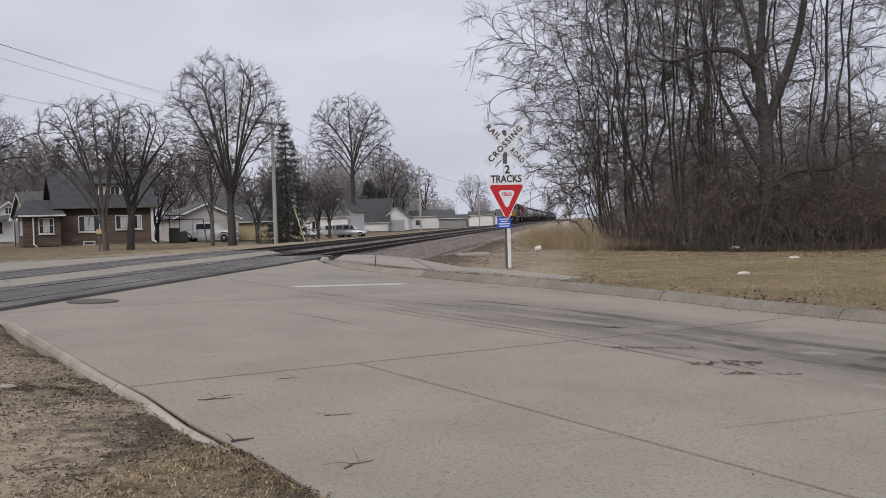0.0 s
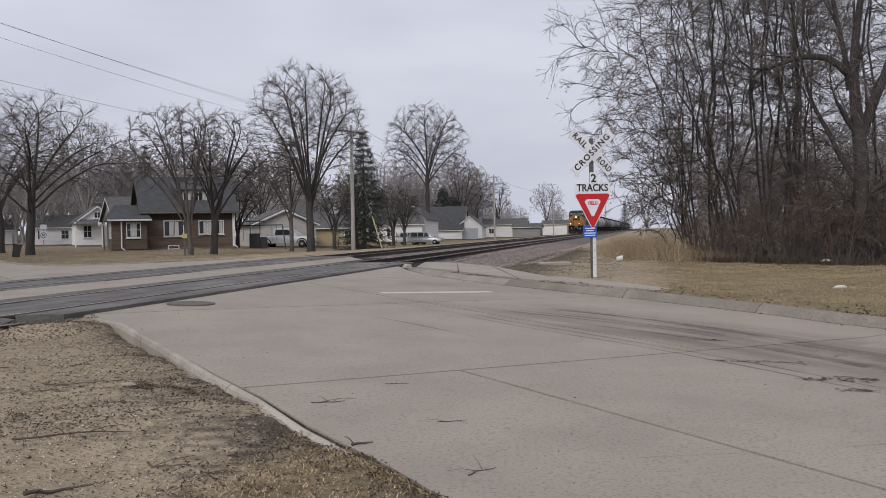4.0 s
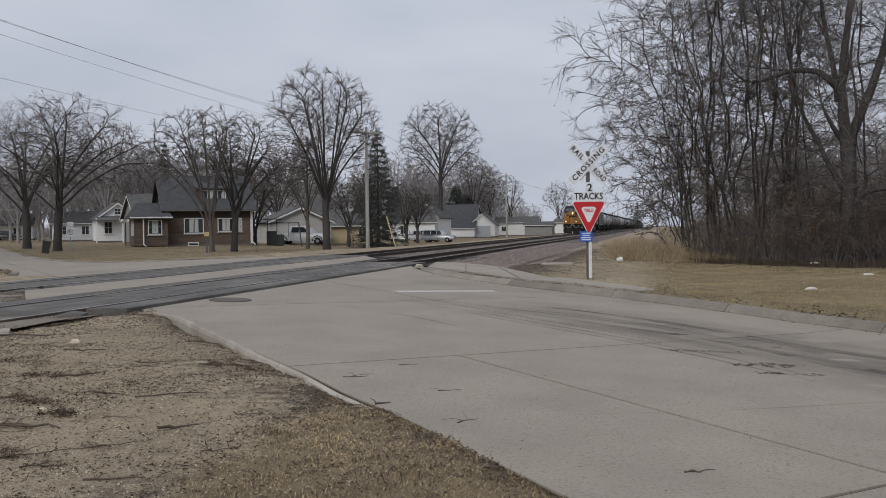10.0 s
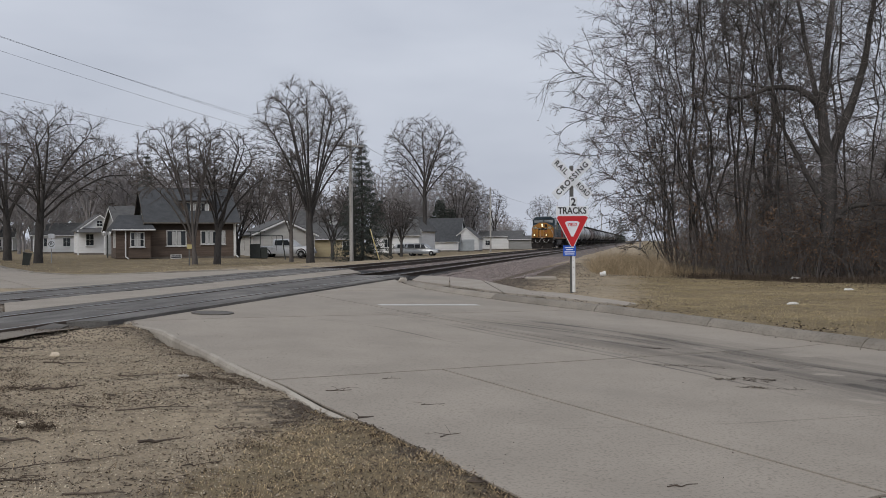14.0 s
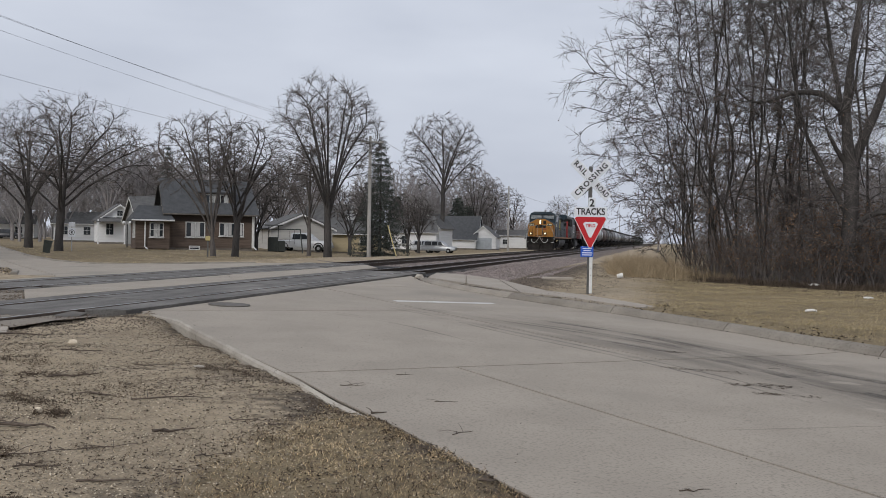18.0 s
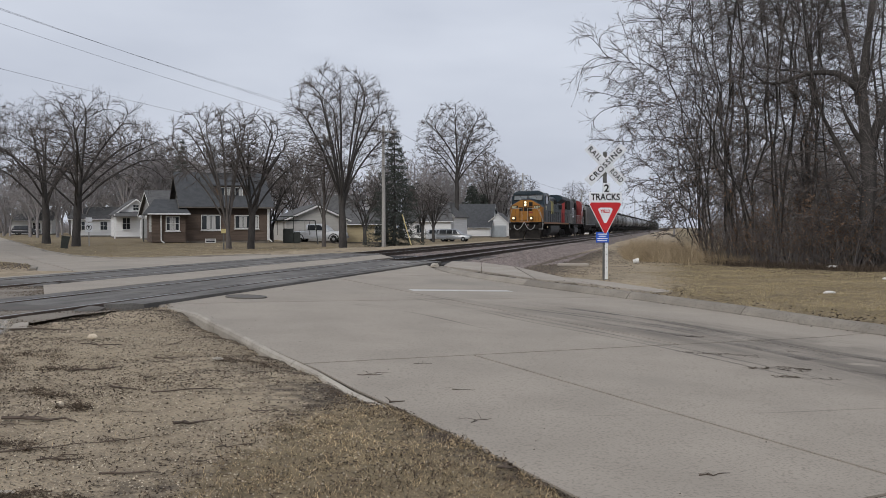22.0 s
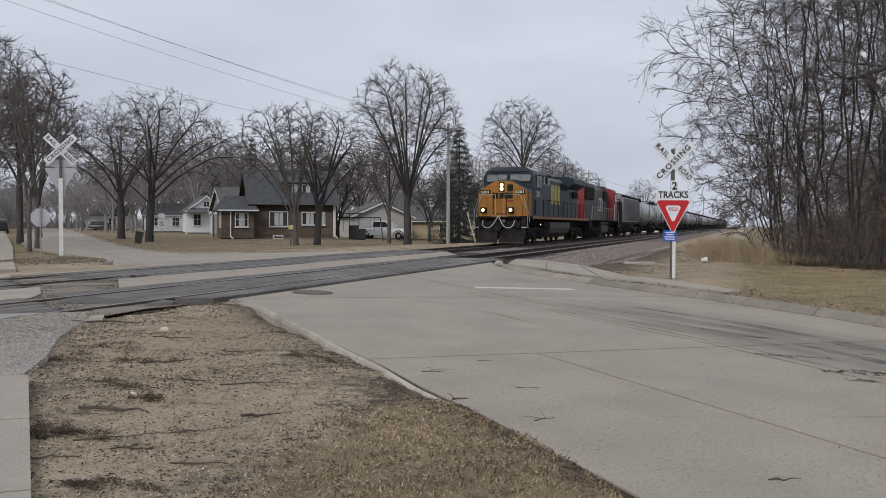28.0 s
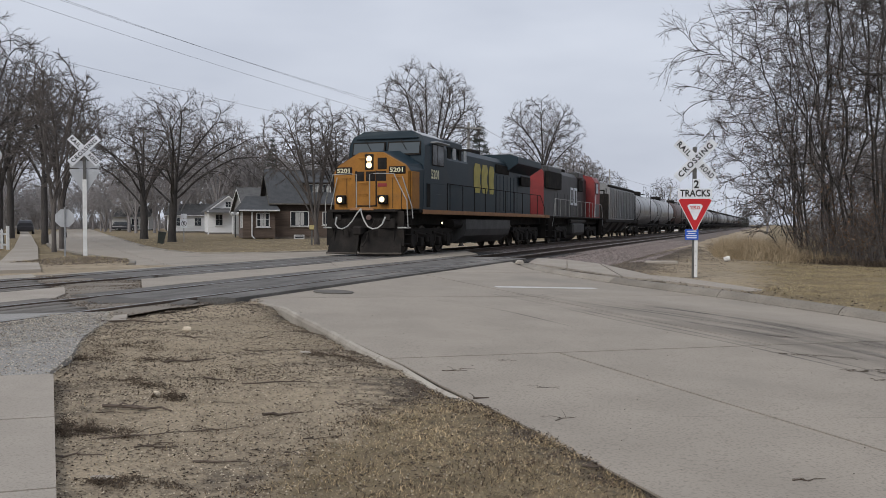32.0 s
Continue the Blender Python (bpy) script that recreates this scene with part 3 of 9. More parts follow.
def ground_material():
    b = gn["Principled BSDF"]
    b.inputs["Roughness"].default_value = 0.97
    b.inputs["Specular IOR Level"].default_value = 0.15
    co = gn.new("ShaderNodeTexCoord").outputs["Object"]
    def nz(sc, det=5.0):
        q = gn.new("ShaderNodeTexNoise")
        q.inputs["Scale"].default_value, q.inputs["Detail"].default_value = sc, det
        gl.new(co, q.inputs["Vector"])
        return q.outputs["Fac"]
    def rm(v, lo, hi):
        r = gn.new("ShaderNodeMapRange")
        r.inputs[1].default_value, r.inputs[2].default_value = lo, hi
        gl.new(v, r.inputs[0])
        return r.outputs[0]
    def mx(fac, a, c):
        x = gn.new("ShaderNodeMix")
        x.data_type = "RGBA"
        gl.new(fac, x.inputs[0])
        for v, i in ((a, 6), (c, 7)):
            if isinstance(v, tuple):
                x.inputs[i].default_value = (*v, 1)
            else:
                gl.new(v, x.inputs[i])
        return x.outputs[2]
    big, mid, fine = nz(0.7), nz(5.0), nz(42.0, 5.0)
    dirt = mx(rm(big, 0.38, 0.62), (0.415, 0.340, 0.240), (0.330, 0.268, 0.188))
    dirt = mx(rm(mid, 0.48, 0.7), dirt, (0.262, 0.212, 0.150))
    dirt = mx(rm(fine, 0.55, 0.8), dirt, (0.165, 0.134, 0.101))
    lawn = mx(rm(big, 0.35, 0.65), (0.285, 0.228, 0.142), (0.200, 0.158, 0.100))
    lawn = mx(rm(mid, 0.5, 0.7), lawn, (0.150, 0.118, 0.076))
    lawn = mx(rm(fine, 0.5, 0.8), lawn, (0.12, 0.095, 0.06))
    hu = gn.new("ShaderNodeAttribute")
    hu.attribute_name = "humus"
    ha = gn.new("ShaderNodeMath")
    ha.operation = "ADD"
    gl.new(hu.outputs["Fac"], ha.inputs[0])
    gl.new(nz(9.0, 8.0), ha.inputs[1])
    dirt = mx(rm(ha.outputs[0], 0.76, 1.1), dirt, (0.122, 0.100, 0.078))
    lawn = mx(rm(ha.outputs[0], 0.85, 1.2), lawn, (0.098, 0.080, 0.064))
    at = gn.new("ShaderNodeAttribute")
    at.attribute_name = "grassy"
    ad = gn.new("ShaderNodeMath")
    ad.operation = "ADD"
    gl.new(at.outputs["Fac"], ad.inputs[0])
    gl.new(mid, ad.inputs[1])
    gl.new(mx(rm(ad.outputs[0], 0.75, 1.15), dirt, lawn), b.inputs["Base Color"])
    bp = gn.new("ShaderNodeBump")
    bp.inputs["Strength"].default_value, bp.inputs["Distance"].default_value = 1.0, 0.03
    gl.new(fine, bp.inputs["Height"])
    gl.new(bp.outputs["Normal"], b.inputs["Normal"])


ground_material()
me = np_mesh("ground", np.stack([X, Y, Z], -1).reshape(-1, 3), quads, M_GROUND, True)
at_g = me.attributes.new("grassy", "FLOAT", "POINT")
at_g.data.foreach_set("value", grassy(X, Y).astype(np.float32).ravel())
at_h = me.attributes.new("humus", "FLOAT", "POINT")
at_h.data.foreach_set("value", humus(X, Y).astype(np.float32).ravel())
ground = tagged(new("ground", me), "bare dirt and dormant winter grass beside the street and railway", "ground", kind="structure")

# ---- street slabs ----
ST = radians(36)
UX, UY = -math.sin(ST), math.cos(ST)


def to_street(x, y):
    return x * UX + y * UY, x * UY - y * UX


def from_street(u, v):
    return u * UX + v * UY, u * UY - v * UX


def clip_poly(poly, lo, hi, ax):
    for lim, sg in ((lo, 1), (hi, -1)):
        out = []
        for a, b in zip(poly, poly[1:] + poly[:1]):
            ia, ib = (a[ax] - lim) * sg >= 0, (b[ax] - lim) * sg >= 0
            if ia:
                out.append(a)
            if ia != ib:
                t = (lim - a[ax]) / (b[ax] - a[ax])
                out.append((a[0] + t * (b[0] - a[0]), a[1] + t * (b[1] - a[1])))
        poly = out
        if len(poly) < 3:
            return []
    return poly


def slab(name, outline, u0, u1, v0, v1, parent, material, top=0.0, cell=1.0, gap=0.017, thick=0.14):
    """A concrete slab that follows the land, cut to an outline given in street axes."""
    bm = bmesh.new()
    nu, nv = max(1, round((u1 - u0) / cell)), max(1, round((v1 - v0) / cell))
    us, vs = np.linspace(u0 + gap, u1 - gap, nu + 1), np.linspace(v0 + gap, v1 - gap, nv + 1)
    for i in range(nu):
        strip = clip_poly(outline, us[i], us[i + 1], 0)
        if not strip:
            continue
        for j in range(nv):
            q = clip_poly(strip, vs[j], vs[j + 1], 1)
            if len(q) < 3:
                continue
            area = abs(sum(a[0] * b[1] - a[1] * b[0] for a, b in zip(q, q[1:] + q[:1]))) / 2
            if area < 1e-4:
                continue
            pts = []
            for u, v in q:
                x, y = from_street(u, v)
                pts.append(bm.verts.new((x, y, gz(x, y) + top)))
            bm.faces.new(pts)
    if not bm.faces:
        bm.free()
        return None
    bmesh.ops.remove_doubles(bm, verts=bm.verts, dist=1e-4)
    bmesh.ops.recalc_face_normals(bm, faces=bm.faces)
    if sum(f.normal.z for f in bm.faces) < 0:
        bmesh.ops.reverse_faces(bm, faces=bm.faces)
    ed = [e for e in bm.edges if e.is_boundary]
    ex = bmesh.ops.extrude_edge_only(bm, edges=ed)
    bmesh.ops.translate(bm, vec=(0, 0, -thick), verts=[g for g in ex["geom"] if isinstance(g, bmesh.types.BMVert)])
    me = bpy.data.meshes.new(name)
    bm.to_mesh(me)
    bm.free()
    me.materials.append(material)
    ob = new(name, me)
    ob.parent = parent
    return ob


def street(name, label, outline, us, vs, later=None):
    road = thing(name, label, "street", kind="structure")
    ol = [to_street(*p) for p in outline]
    for u0, u1 in zip(us, us[1:]):
        vv = vs if not later or u0 < later[0] else later[1]
        for v0, v1 in zip(vv, vv[1:]):
            slab("slab", ol, u0, u1, v0, v1, road, M_CONC, cell=1.2 if u1 - u0 < 10 else 4.0)
    slab("joint_filler", ol, us[0], us[-1], vs[0], vs[-1], road, M_SEAL, top=-0.013, cell=1.2, gap=0.0, thick=0.05)
    return road


street("road_near", "pale worn concrete street with sealed joints and tyre marks", ROAD_NEAR,
       [-60, -30, -15, -7, -2.0, 3.0, 7.95, 13.6, 19.3, 25.0, 31], [-6, 0.5, 4.9, 9.2, 13.2, 20, 40], (7.9, [-6, 0.5, 7.85, 13.2, 20, 40]))
street("road_far", "pale concrete street running on between bare lawns", ROAD_FAR,
       [14, 20, 26, 32, 38, 44, 52, 62, 80, 110, 160, 340], [-22, -6, -1.0, 3.2, 7.4, 12, 30])


def kerb(name, label, line, w, h, side, drop=0.3, piece=3.0, lift=None, roll=False, material=None):
    """Kerb stones along a line of (x, y), on one side of it."""
    k = thing(name, label, "kerb", kind="structure")
    pts, acc = [Vector((*line[0], 0))], 0.0
    for a, b in zip(line, line[1:]):
        a, b = Vector((*a, 0)), Vector((*b, 0))
        m = max(1, round((b - a).length / 0.5))
        pts += [a.lerp(b, (i + 1) / m) for i in range(m)]
    i = 0
    while i < len(pts) - 1:
        j = min(len(pts) - 1, i + round(piece / 0.5))
        run = pts[i:j + 1]
        vs, fs = [], []
        for q, p in enumerate(run):
            t = (pts[min(i + q + 1, len(pts) - 1)] - pts[max(i + q - 1, 0)]).normalized()
            o = Vector((t.y, -t.x, 0)) * side
            hh = h * (lift(p) if lift else 1.0) + 0.006 * math.sin(p.x * 3.1 + p.y * 2.3)
            if w < 0.15 and p.y > 10.4:
                hh += 0.022 * math.sin(p.x * 7.3 + p.y * 9.1) * min(1, (p.y - 10.4) / 1.2)
            z = gz(p.x, p.y)
            if q == 0:
                p = p + t * 0.018
            prof = ((0, -drop), (0.0, 0.012), (0.05, hh * 0.55), (0.10, hh - 0.02), (0.15, hh), (w - 0.05, hh), (w, hh - 0.04), (w, -drop))
            for off, dz in prof if roll else ((0, -drop), (0.0, hh - 0.05), (0.02, hh - 0.015), (0.05, hh), (w - 0.05, hh), (w - 0.015, hh - 0.015), (w, hh - 0.05), (w, -drop)):
                c = p + o * off
                vs.append((c.x, c.y, z + dz))
        m = 8
        for q in range(len(run) - 1):
            fs += [(q * m + e, q * m + (e + 1) % m, (q + 1) * m + (e + 1) % m, (q + 1) * m + e) for e in range(m)]
        fs += [tuple(range(m)), tuple(range((len(run) - 1) * m, len(run) * m))]
        part("kerb_stone", Mesh().add(vs, fs), material or M_KERB, k)
        i = j
    return k


kerb("kerb_near", "worn pale concrete kerb standing above the dirt verge", [p for p in ROAD_L[5:-1]], 0.10, 0.032, -1, 0.4, 2.5, lift=lambda p: min(1, max(0, (p.y - 7.0) / 2.5)))
kerb("kerb_right", "chipped grey concrete kerb along the grass verge", ROAD_R[1:14], 0.26, 0.125, -1, 0.2, 3.0, roll=True, material=M_KERB2, lift=lambda p: 0.62 + 0.38 * min(1, max(0, (25.0 - p.y) / 7.0)))
kerb("kerb_far_corner", "low pale concrete kerb rounding the far street corner", ROAD_FAR[1:9], 0.2, 0.05, -1, 0.2, 4.0, material=M_KERB2)
kerb("kerb_far_left", "low pale concrete kerb along the far verge", ROAD_FAR[13:21], 0.2, 0.06, -1, 0.2, 4.0, material=M_KERB2)

# side path slab by the crossing, on the sign's side
apron = thing("pavement_apron", "broken pale concrete apron beside the rails", "pavement", kind="structure")


def flat_piece(name, pts, top, material, parent, thick=0.12):
    c = Mesh()
    vs = [(x, y, gz(x, y) + (top(x, y) if callable(top) else top)) for x, y in pts]
    n = len(vs)
    c.add(vs + [(x, y, z - thick) for x, y, z in vs], [tuple(range(n)), tuple(range(2 * n - 1, n - 1, -1))] + [(i, (i + 1) % n, n + (i + 1) % n, n + i) for i in range(n)])
    return part(name, c, material, parent)


for q in ([(-2.75, 25.1), (-2.85, 28.6), (-1.9, 28.4), (-1.55, 23.2)], [(-1.52, 23.1), (-1.87, 28.35), (-0.84, 26.8), (-0.15, 20.7)], [(-0.1, 20.6), (-0.78, 26.7), (0.5, 22.0), (1.2, 19.4)], [(1.25, 19.35), (0.55, 21.95), (1.4, 21.1), (2.0, 19.9), (2.7, 18.55), (2.3, 17.95)]):
    flat_piece("slab", q, lambda x, y: 0.07 + 0.055 * min(1, max(0, (27.5 - y) / 8)), M_WALK, apron)
# near path at the verge's far side and its rough asphalt end
walk_near = thing("pavement_near", "pale concrete footpath slabs on the near verge", "footpath", kind="structure")
WD = Vector((-1.62, 2.26, 0)).normalized()
WN = Vector((-WD.y, WD.x, 0))
W0 = Vector((-4.26, 5.97, 0))
for i in range(16):
    a, b = W0 - WD * (1.45 * i + 0.01), W0 - WD * (1.45 * (i + 1) - 0.01)
    flat_piece("slab", [tuple(p[:2]) for p in (a, a + WN * 1.45, b + WN * 1.45, b)], 0.085, M_WALK, walk_near)
flat_piece("asphalt_patch", [(-4.4, 6.1), (-4.75, 6.9), (-5.3, 7.9), (-5.75, 9.0), (-6.35, 10.0), (-7.6, 9.4), (-7.1, 7.0), (-5.7, 5.2)], 0.05, mat("worn_asphalt", (0.33, 0.315, 0.29), (0.26, 0.25, 0.235), 0.95, scale=2, fine=60, amount=0.35, bump=0.6), walk_near)
walk_far = thing("pavement_far", "pale concrete footpath running along the far street", "footpath", kind="structure")
FW = [Vector((-14.2, 18.55, 0)), Vector((-17.9, 23.5, 0)), Vector((-29.2, 38.9, 0)), Vector((-55.2, 73.5, 0)), Vector((-110, 146, 0))]
for a, b in zip(FW, FW[1:]):
    d = (b - a).normalized()
    o = Vector((-d.y, d.x, 0)) * 0.54
    m = max(1, round((b - a).length / 1.6)) if a.length < 40 else 6
    for i in range(m):
        p, q = a.lerp(b, i / m) + d * 0.01, a.lerp(b, (i + 1) / m) - d * 0.01
        flat_piece("slab", [tuple(c[:2]) for c in (p + o, q + o, q - o, p - o)], 0.06, M_WALK, walk_far)

# painted stop line and iron cover
pl = Mesh()
for a, b in zip([(-2.53, 17.21)], [(-0.63, 18.14)]):
    d = Vector((b[0] - a[0], b[1] - a[1], 0)).normalized()
    o = Vector((-d.y, d.x, 0)) * 0.15
    m = 6
    for i in range(m):
        p, q = Vector((*a, 0)).lerp(Vector((*b, 0)), i / m), Vector((*a, 0)).lerp(Vector((*b, 0)), (i + 1) / m)
        pl.add([(c.x, c.y, gz(c.x, c.y) + 0.004) for c in (p + o, q + o, q - o, p - o)], [(0, 1, 2, 3)])
tagged(part("stop_line", pl, M_LINE), "short worn white painted line on concrete", "road marking", kind="structure")
cov = Mesh()
cov.lathe([(0.34, -0.02), (0.34, 0.006), (0.30, 0.008), (0.29, 0.003), (0.05, 0.005)], 20, "z")
tagged(part("manhole_cover", cov, M_MANHOLE, at=Matrix.Translation((-4.88, 14.35, gz(-4.88, 14.35) + 0.004)) @ Euler((0, 0.04, 0)).to_matrix().to_4x4()), "rusty round iron cover set in the concrete street", "manhole cover")

# ---- the railway ----
ROT = Matrix.Rotation(radians(-RAIL_A), 4, "Z")
RAILPROF = [(-0.075, 0), (0.075, 0), (0.075, 0.012), (0.012, 0.04), (0.012, 0.125), (0.036, 0.14), (0.036, 0.17), (0.028, 0.178), (-0.028, 0.178), (-0.036, 0.17), (-0.036, 0.14), (-0.012, 0.125), (-0.012, 0.04), (-0.075, 0.012)]
TIE_ME = Mesh().box((0, 0, 0), (2.6, 0.22, 0.18), 0.012).data("tie", M_TIE)


def track(name, label, n, gap_a, gap_b):
    """One track in railway axes; no sleepers show in the crossing between the gaps."""
    t = thing(name, label, "railway track", kind="structure", at=ROT @ Matrix.Translation((n, 0, 0)))
    for sx in (-0.7535, 0.7535):
        r = Mesh().prism([(x + sx, z + RAIL_Z - 0.178) for x, z in RAILPROF], 1260, "y", -60)
        ob = part("rail", r, M_RAIL, t)
        part("running_band", Mesh().box((sx, 570, RAIL_Z + 0.0015), (0.045, 1258, 0.003)), M_RAILTOP, ob, "polished running surface")
    k = 0
    far = Mesh()
    s = -30.0
    while s < 420:
        s += 0.53
        if gap_a < s < gap_b:
            continue
        if k < 150 and (s > gap_b or s < gap_a):
            ob = new("tie", TIE_ME)
            ob.parent = t
            ob.location = (random.uniform(-0.04, 0.04), s, RAIL_Z - 0.178 - 0.088)
            ob.rotation_euler = (0, 0, random.uniform(-0.012, 0.012))
            k += 1
        else:
            far.box((0, s, RAIL_Z - 0.266), (2.6, 0.22, 0.18))
    tagged(part("far_ties", far, M_TIE, t), kind="stuff")
    return t


track("track_near", "rusty steel rails on timber sleepers in pinkish ballast", N1, 4.5, 29.5)
track("track_far", "second line of rusty steel rails on timber sleepers", N2, 6.0, 37.0)

# ballast bed: one profile along the line, beyond the street and before it
bb = Mesh()
for s0, s1 in ((29.6, 1200),):
    prof = [(-18.6, -0.05), (-16.6, 0.10), (-15.1, 0.20), (-14.4, 0.25), (-13.75, 0.25), (-13.12, 0.31), (-12.5, 0.25), (-11.9, 0.25), (-11.0, 0.19), (-10.1, 0.25), (-9.45, 0.25), (-8.82, 0.31), (-8.2, 0.25), (-7.5, 0.25), (-6.6, 0.20), (-4.6, 0.13), (-3.2, 0.14)]
    ss = list(np.arange(s0, 60, 1.0)) + list(np.arange(60, 200, 8)) + list(np.arange(200, s1, 100))
    vs = []
    for s in ss:
        for n, z in prof:
            lo = float(land(*[np.float64(q) for q in tw(n, s)[:2]]))
            zz = z if -16 < n < -4 else lo - 0.03
            c = tw(n, s)
            vs.append((c.x, c.y, zz + 0.02 * math.sin(s * 2.1 + n * 3)))
    w = len(prof)
    bb.add(vs, [(i * w + j, i * w + j + 1, (i + 1) * w + j + 1, (i + 1) * w + j) for i in range(len(ss) - 1) for j in range(w - 1)])
tagged(part("ballast_bed", bb, M_BALLBED, smooth=True), "pinkish grey crushed stone bed under the rails", "ballast", kind="structure")

# crossing panels
cross = thing("level_crossing", "dark asphalt and concrete panels between the rails across the street", "level crossing", kind="structure", at=ROT)
TOP = RAIL_Z - 0.004


def panels(n0, n1, a0, a1, b0, b1, material, name, step=2.6, label=""):
    """Panels from n0 to n1; their ends run from a0 (at n0) / a1 (at n1) to b0 / b1."""
    m = max(1, round((b0 - a0) / step))
    for i in range(m):
        f, g = i / m, (i + 1) / m
        q = [(n0, a0 + (b0 - a0) * f + 0.006), (n1, a1 + (b1 - a1) * f + 0.006), (n1, a1 + (b1 - a1) * g - 0.006), (n0, a0 + (b0 - a0) * g - 0.006)]
        dz = random.uniform(-0.006, 0.004)
        vs = [(x, y, TOP + dz) for x, y in q] + [(x, y, TOP - 0.16) for x, y in q]
        part(name, Mesh().add(vs, [(0, 1, 2, 3), (7, 6, 5, 4)] + [(i2, (i2 + 1) % 4, 4 + (i2 + 1) % 4, 4 + i2) for i2 in range(4)]), material, cross, label)


for nc, a, b, e in ((N1, 10.9, 28.6, 0.85), (N2, 15.5, 36.0, 1.7)):
    panels(nc - 0.665, nc + 0.665, a, a - 0.2, b, b, M_PANEL, "gauge_panel")
    panels(nc + 0.80, nc + 1.25, a + 0.3, a + 0.6, b, b - 0.3, M_PANEL, "field_panel")
    panels(nc - 1.3, nc - 0.80, a, a, b, b, M_PANEL, "field_panel")
    # sloping end plates on the near-left side
    for n0, n1, k in ((nc - 0.68, nc + 0.68, 1.0), (nc + 0.82, nc + 1.2, 0.7)):
        vs = [(n0, a - e * k - 0.1, TOP - 0.05), (n1, a - e * k + 0.1, TOP - 0.05), (n1, a - 0.2, TOP + 0.002), (n0, a - 0.01, TOP + 0.002)]
        vs += [(x, y, z - 0.09) for x, y, z in vs]
        part("end_plate", Mesh().add(vs, [(0, 1, 2, 3), (7, 6, 5, 4)] + [(i, (i + 1) % 4, 4 + (i + 1) % 4, 4 + i) for i in range(4)]), M_PLATE, cross, "dark sloping steel end plate")
panels(-11.78, -10.15, 14.6, 12.6, 35.0, 31.5, M_CONC, "median_slab", 4.2, "worn pale concrete between the tracks")
panels(-7.56, -7.42, 11.2, 11.3, 28.3, 28.2, M_PANEL, "edge_strip", 6)
panels(-14.76, -14.44, 15.2, 15.0, 36.0, 36.0, M_CONC, "edge_strip", 7)
# foot crossing at the far left: timbers along the rails and rough slabs between
for nc, s0, s1 in ((N1, 4.2, 9.5), (N2, 7.5, 13.2)):
    for off in (-1.22, -0.98, -0.52, -0.27, -0.02, 0.23, 0.48, 0.98, 1.22):
        e = s1 - off * 0.8 + random.uniform(-0.12, 0.12)
        part("plank", Mesh().box((nc + off, (s0 + e) / 2, TOP - 0.066 + random.uniform(-0.008, 0.006)), (0.235, e - s0, 0.12), 0.01), M_PLANK, cross)


def foot_slab(pts, top):
    n = len(pts)
    vs = [(x, y, top + random.uniform(-0.01, 0.006)) for x, y in pts] + [(x, y, top - 0.2) for x, y in pts]
    part("foot_slab", Mesh().add(vs, [tuple(range(n)), tuple(range(2 * n - 1, n - 1, -1))] + [(i, (i + 1) % n, n + (i + 1) % n, n + i) for i in range(n)]), M_WALK, cross, "rough pale concrete foot crossing")


foot_slab([(-11.75, 5.5), (-10.15, 5.0), (-10.15, 10.6), (-10.6, 11.3), (-11.75, 12.5)], TOP - 0.012)
foot_slab([(-7.55, 4.2), (-6.9, 4.0), (-6.75, 7.2), (-7.0, 8.4), (-7.55, 9.1)], TOP - 0.02)
foot_slab([(-15.6, 10.0), (-14.45, 9.0), (-14.45, 14.6), (-15.6, 15.6)], TOP - 0.02)
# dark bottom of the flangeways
part("flangeway_bed", Mesh().box((-11.0, 24.2, 0.25), (7.3, 26, 0.06)), M_GROOVE, cross, "near-black bed between rails and panels")


def stones(rng, pts, size):
    """Small crushed stones, one eight-sided lump a point."""
    base = np.array([(1, 0, 0), (0, 1, 0), (-1, 0, 0), (0, -1, 0), (0, 0, 0.8), (0, 0, -0.5)])
    tri = np.array([(0, 1, 4), (1, 2, 4), (2, 3, 4), (3, 0, 4), (1, 0, 5), (2, 1, 5), (3, 2, 5), (0, 3, 5)])
    m = len(pts)
    a = rng.uniform(0, 6.28, m)
    k = rng.uniform(0.5, 1.3, (m, 1, 1)) * size
    v = base[None] * rng.uniform(0.55, 1.3, (m, 6, 3)) * k
    c, s = np.cos(a)[:, None], np.sin(a)[:, None]
    v = np.stack([v[..., 0] * c - v[..., 1] * s, v[..., 0] * s + v[..., 1] * c, v[..., 2]], -1) + pts[:, None]
    return v.reshape(-1, 3), (tri[None] + 6 * np.arange(m)[:, None, None]).reshape(-1, 3)


rng = np.random.default_rng(5)
m = 30000
s = 29.0 + 42 * rng.random(m) ** 1.6
n = rng.choice([0, 1], m, p=[0.75, 0.25])
n = np.where(n == 0, rng.uniform(-7.6, -3.6, m) - 0.02 * (s - 29), rng.uniform(-12.1, -9.9, m))
px, py = n * RC + s * RS, -n * RS + s * RC
zb = np.where(n > -7, np.interp(n, [-7.5, -6.6, -4.6, -3.2], [0.245, 0.20, 0.13, 0.14]), np.where(n > -9, 0.245, np.interp(n, [-12, -11, -10], [0.245, 0.16, 0.245])))
zb = np.maximum(zb, np.where(n > -4.2, land(px, py) - 0.01, zb))
v, f = stones(rng, np.stack([px, py, zb + 0.01], -1), 0.042)
tagged(new("ballast_stones", np_mesh("ballast_stones", v, f, M_BALLAST)), "loose pinkish grey crushed stones beside the rails", "ballast", kind="stuff")

# ---- crossing signs ----
FACE = Matrix.Rotation(radians(90), 4, "X")


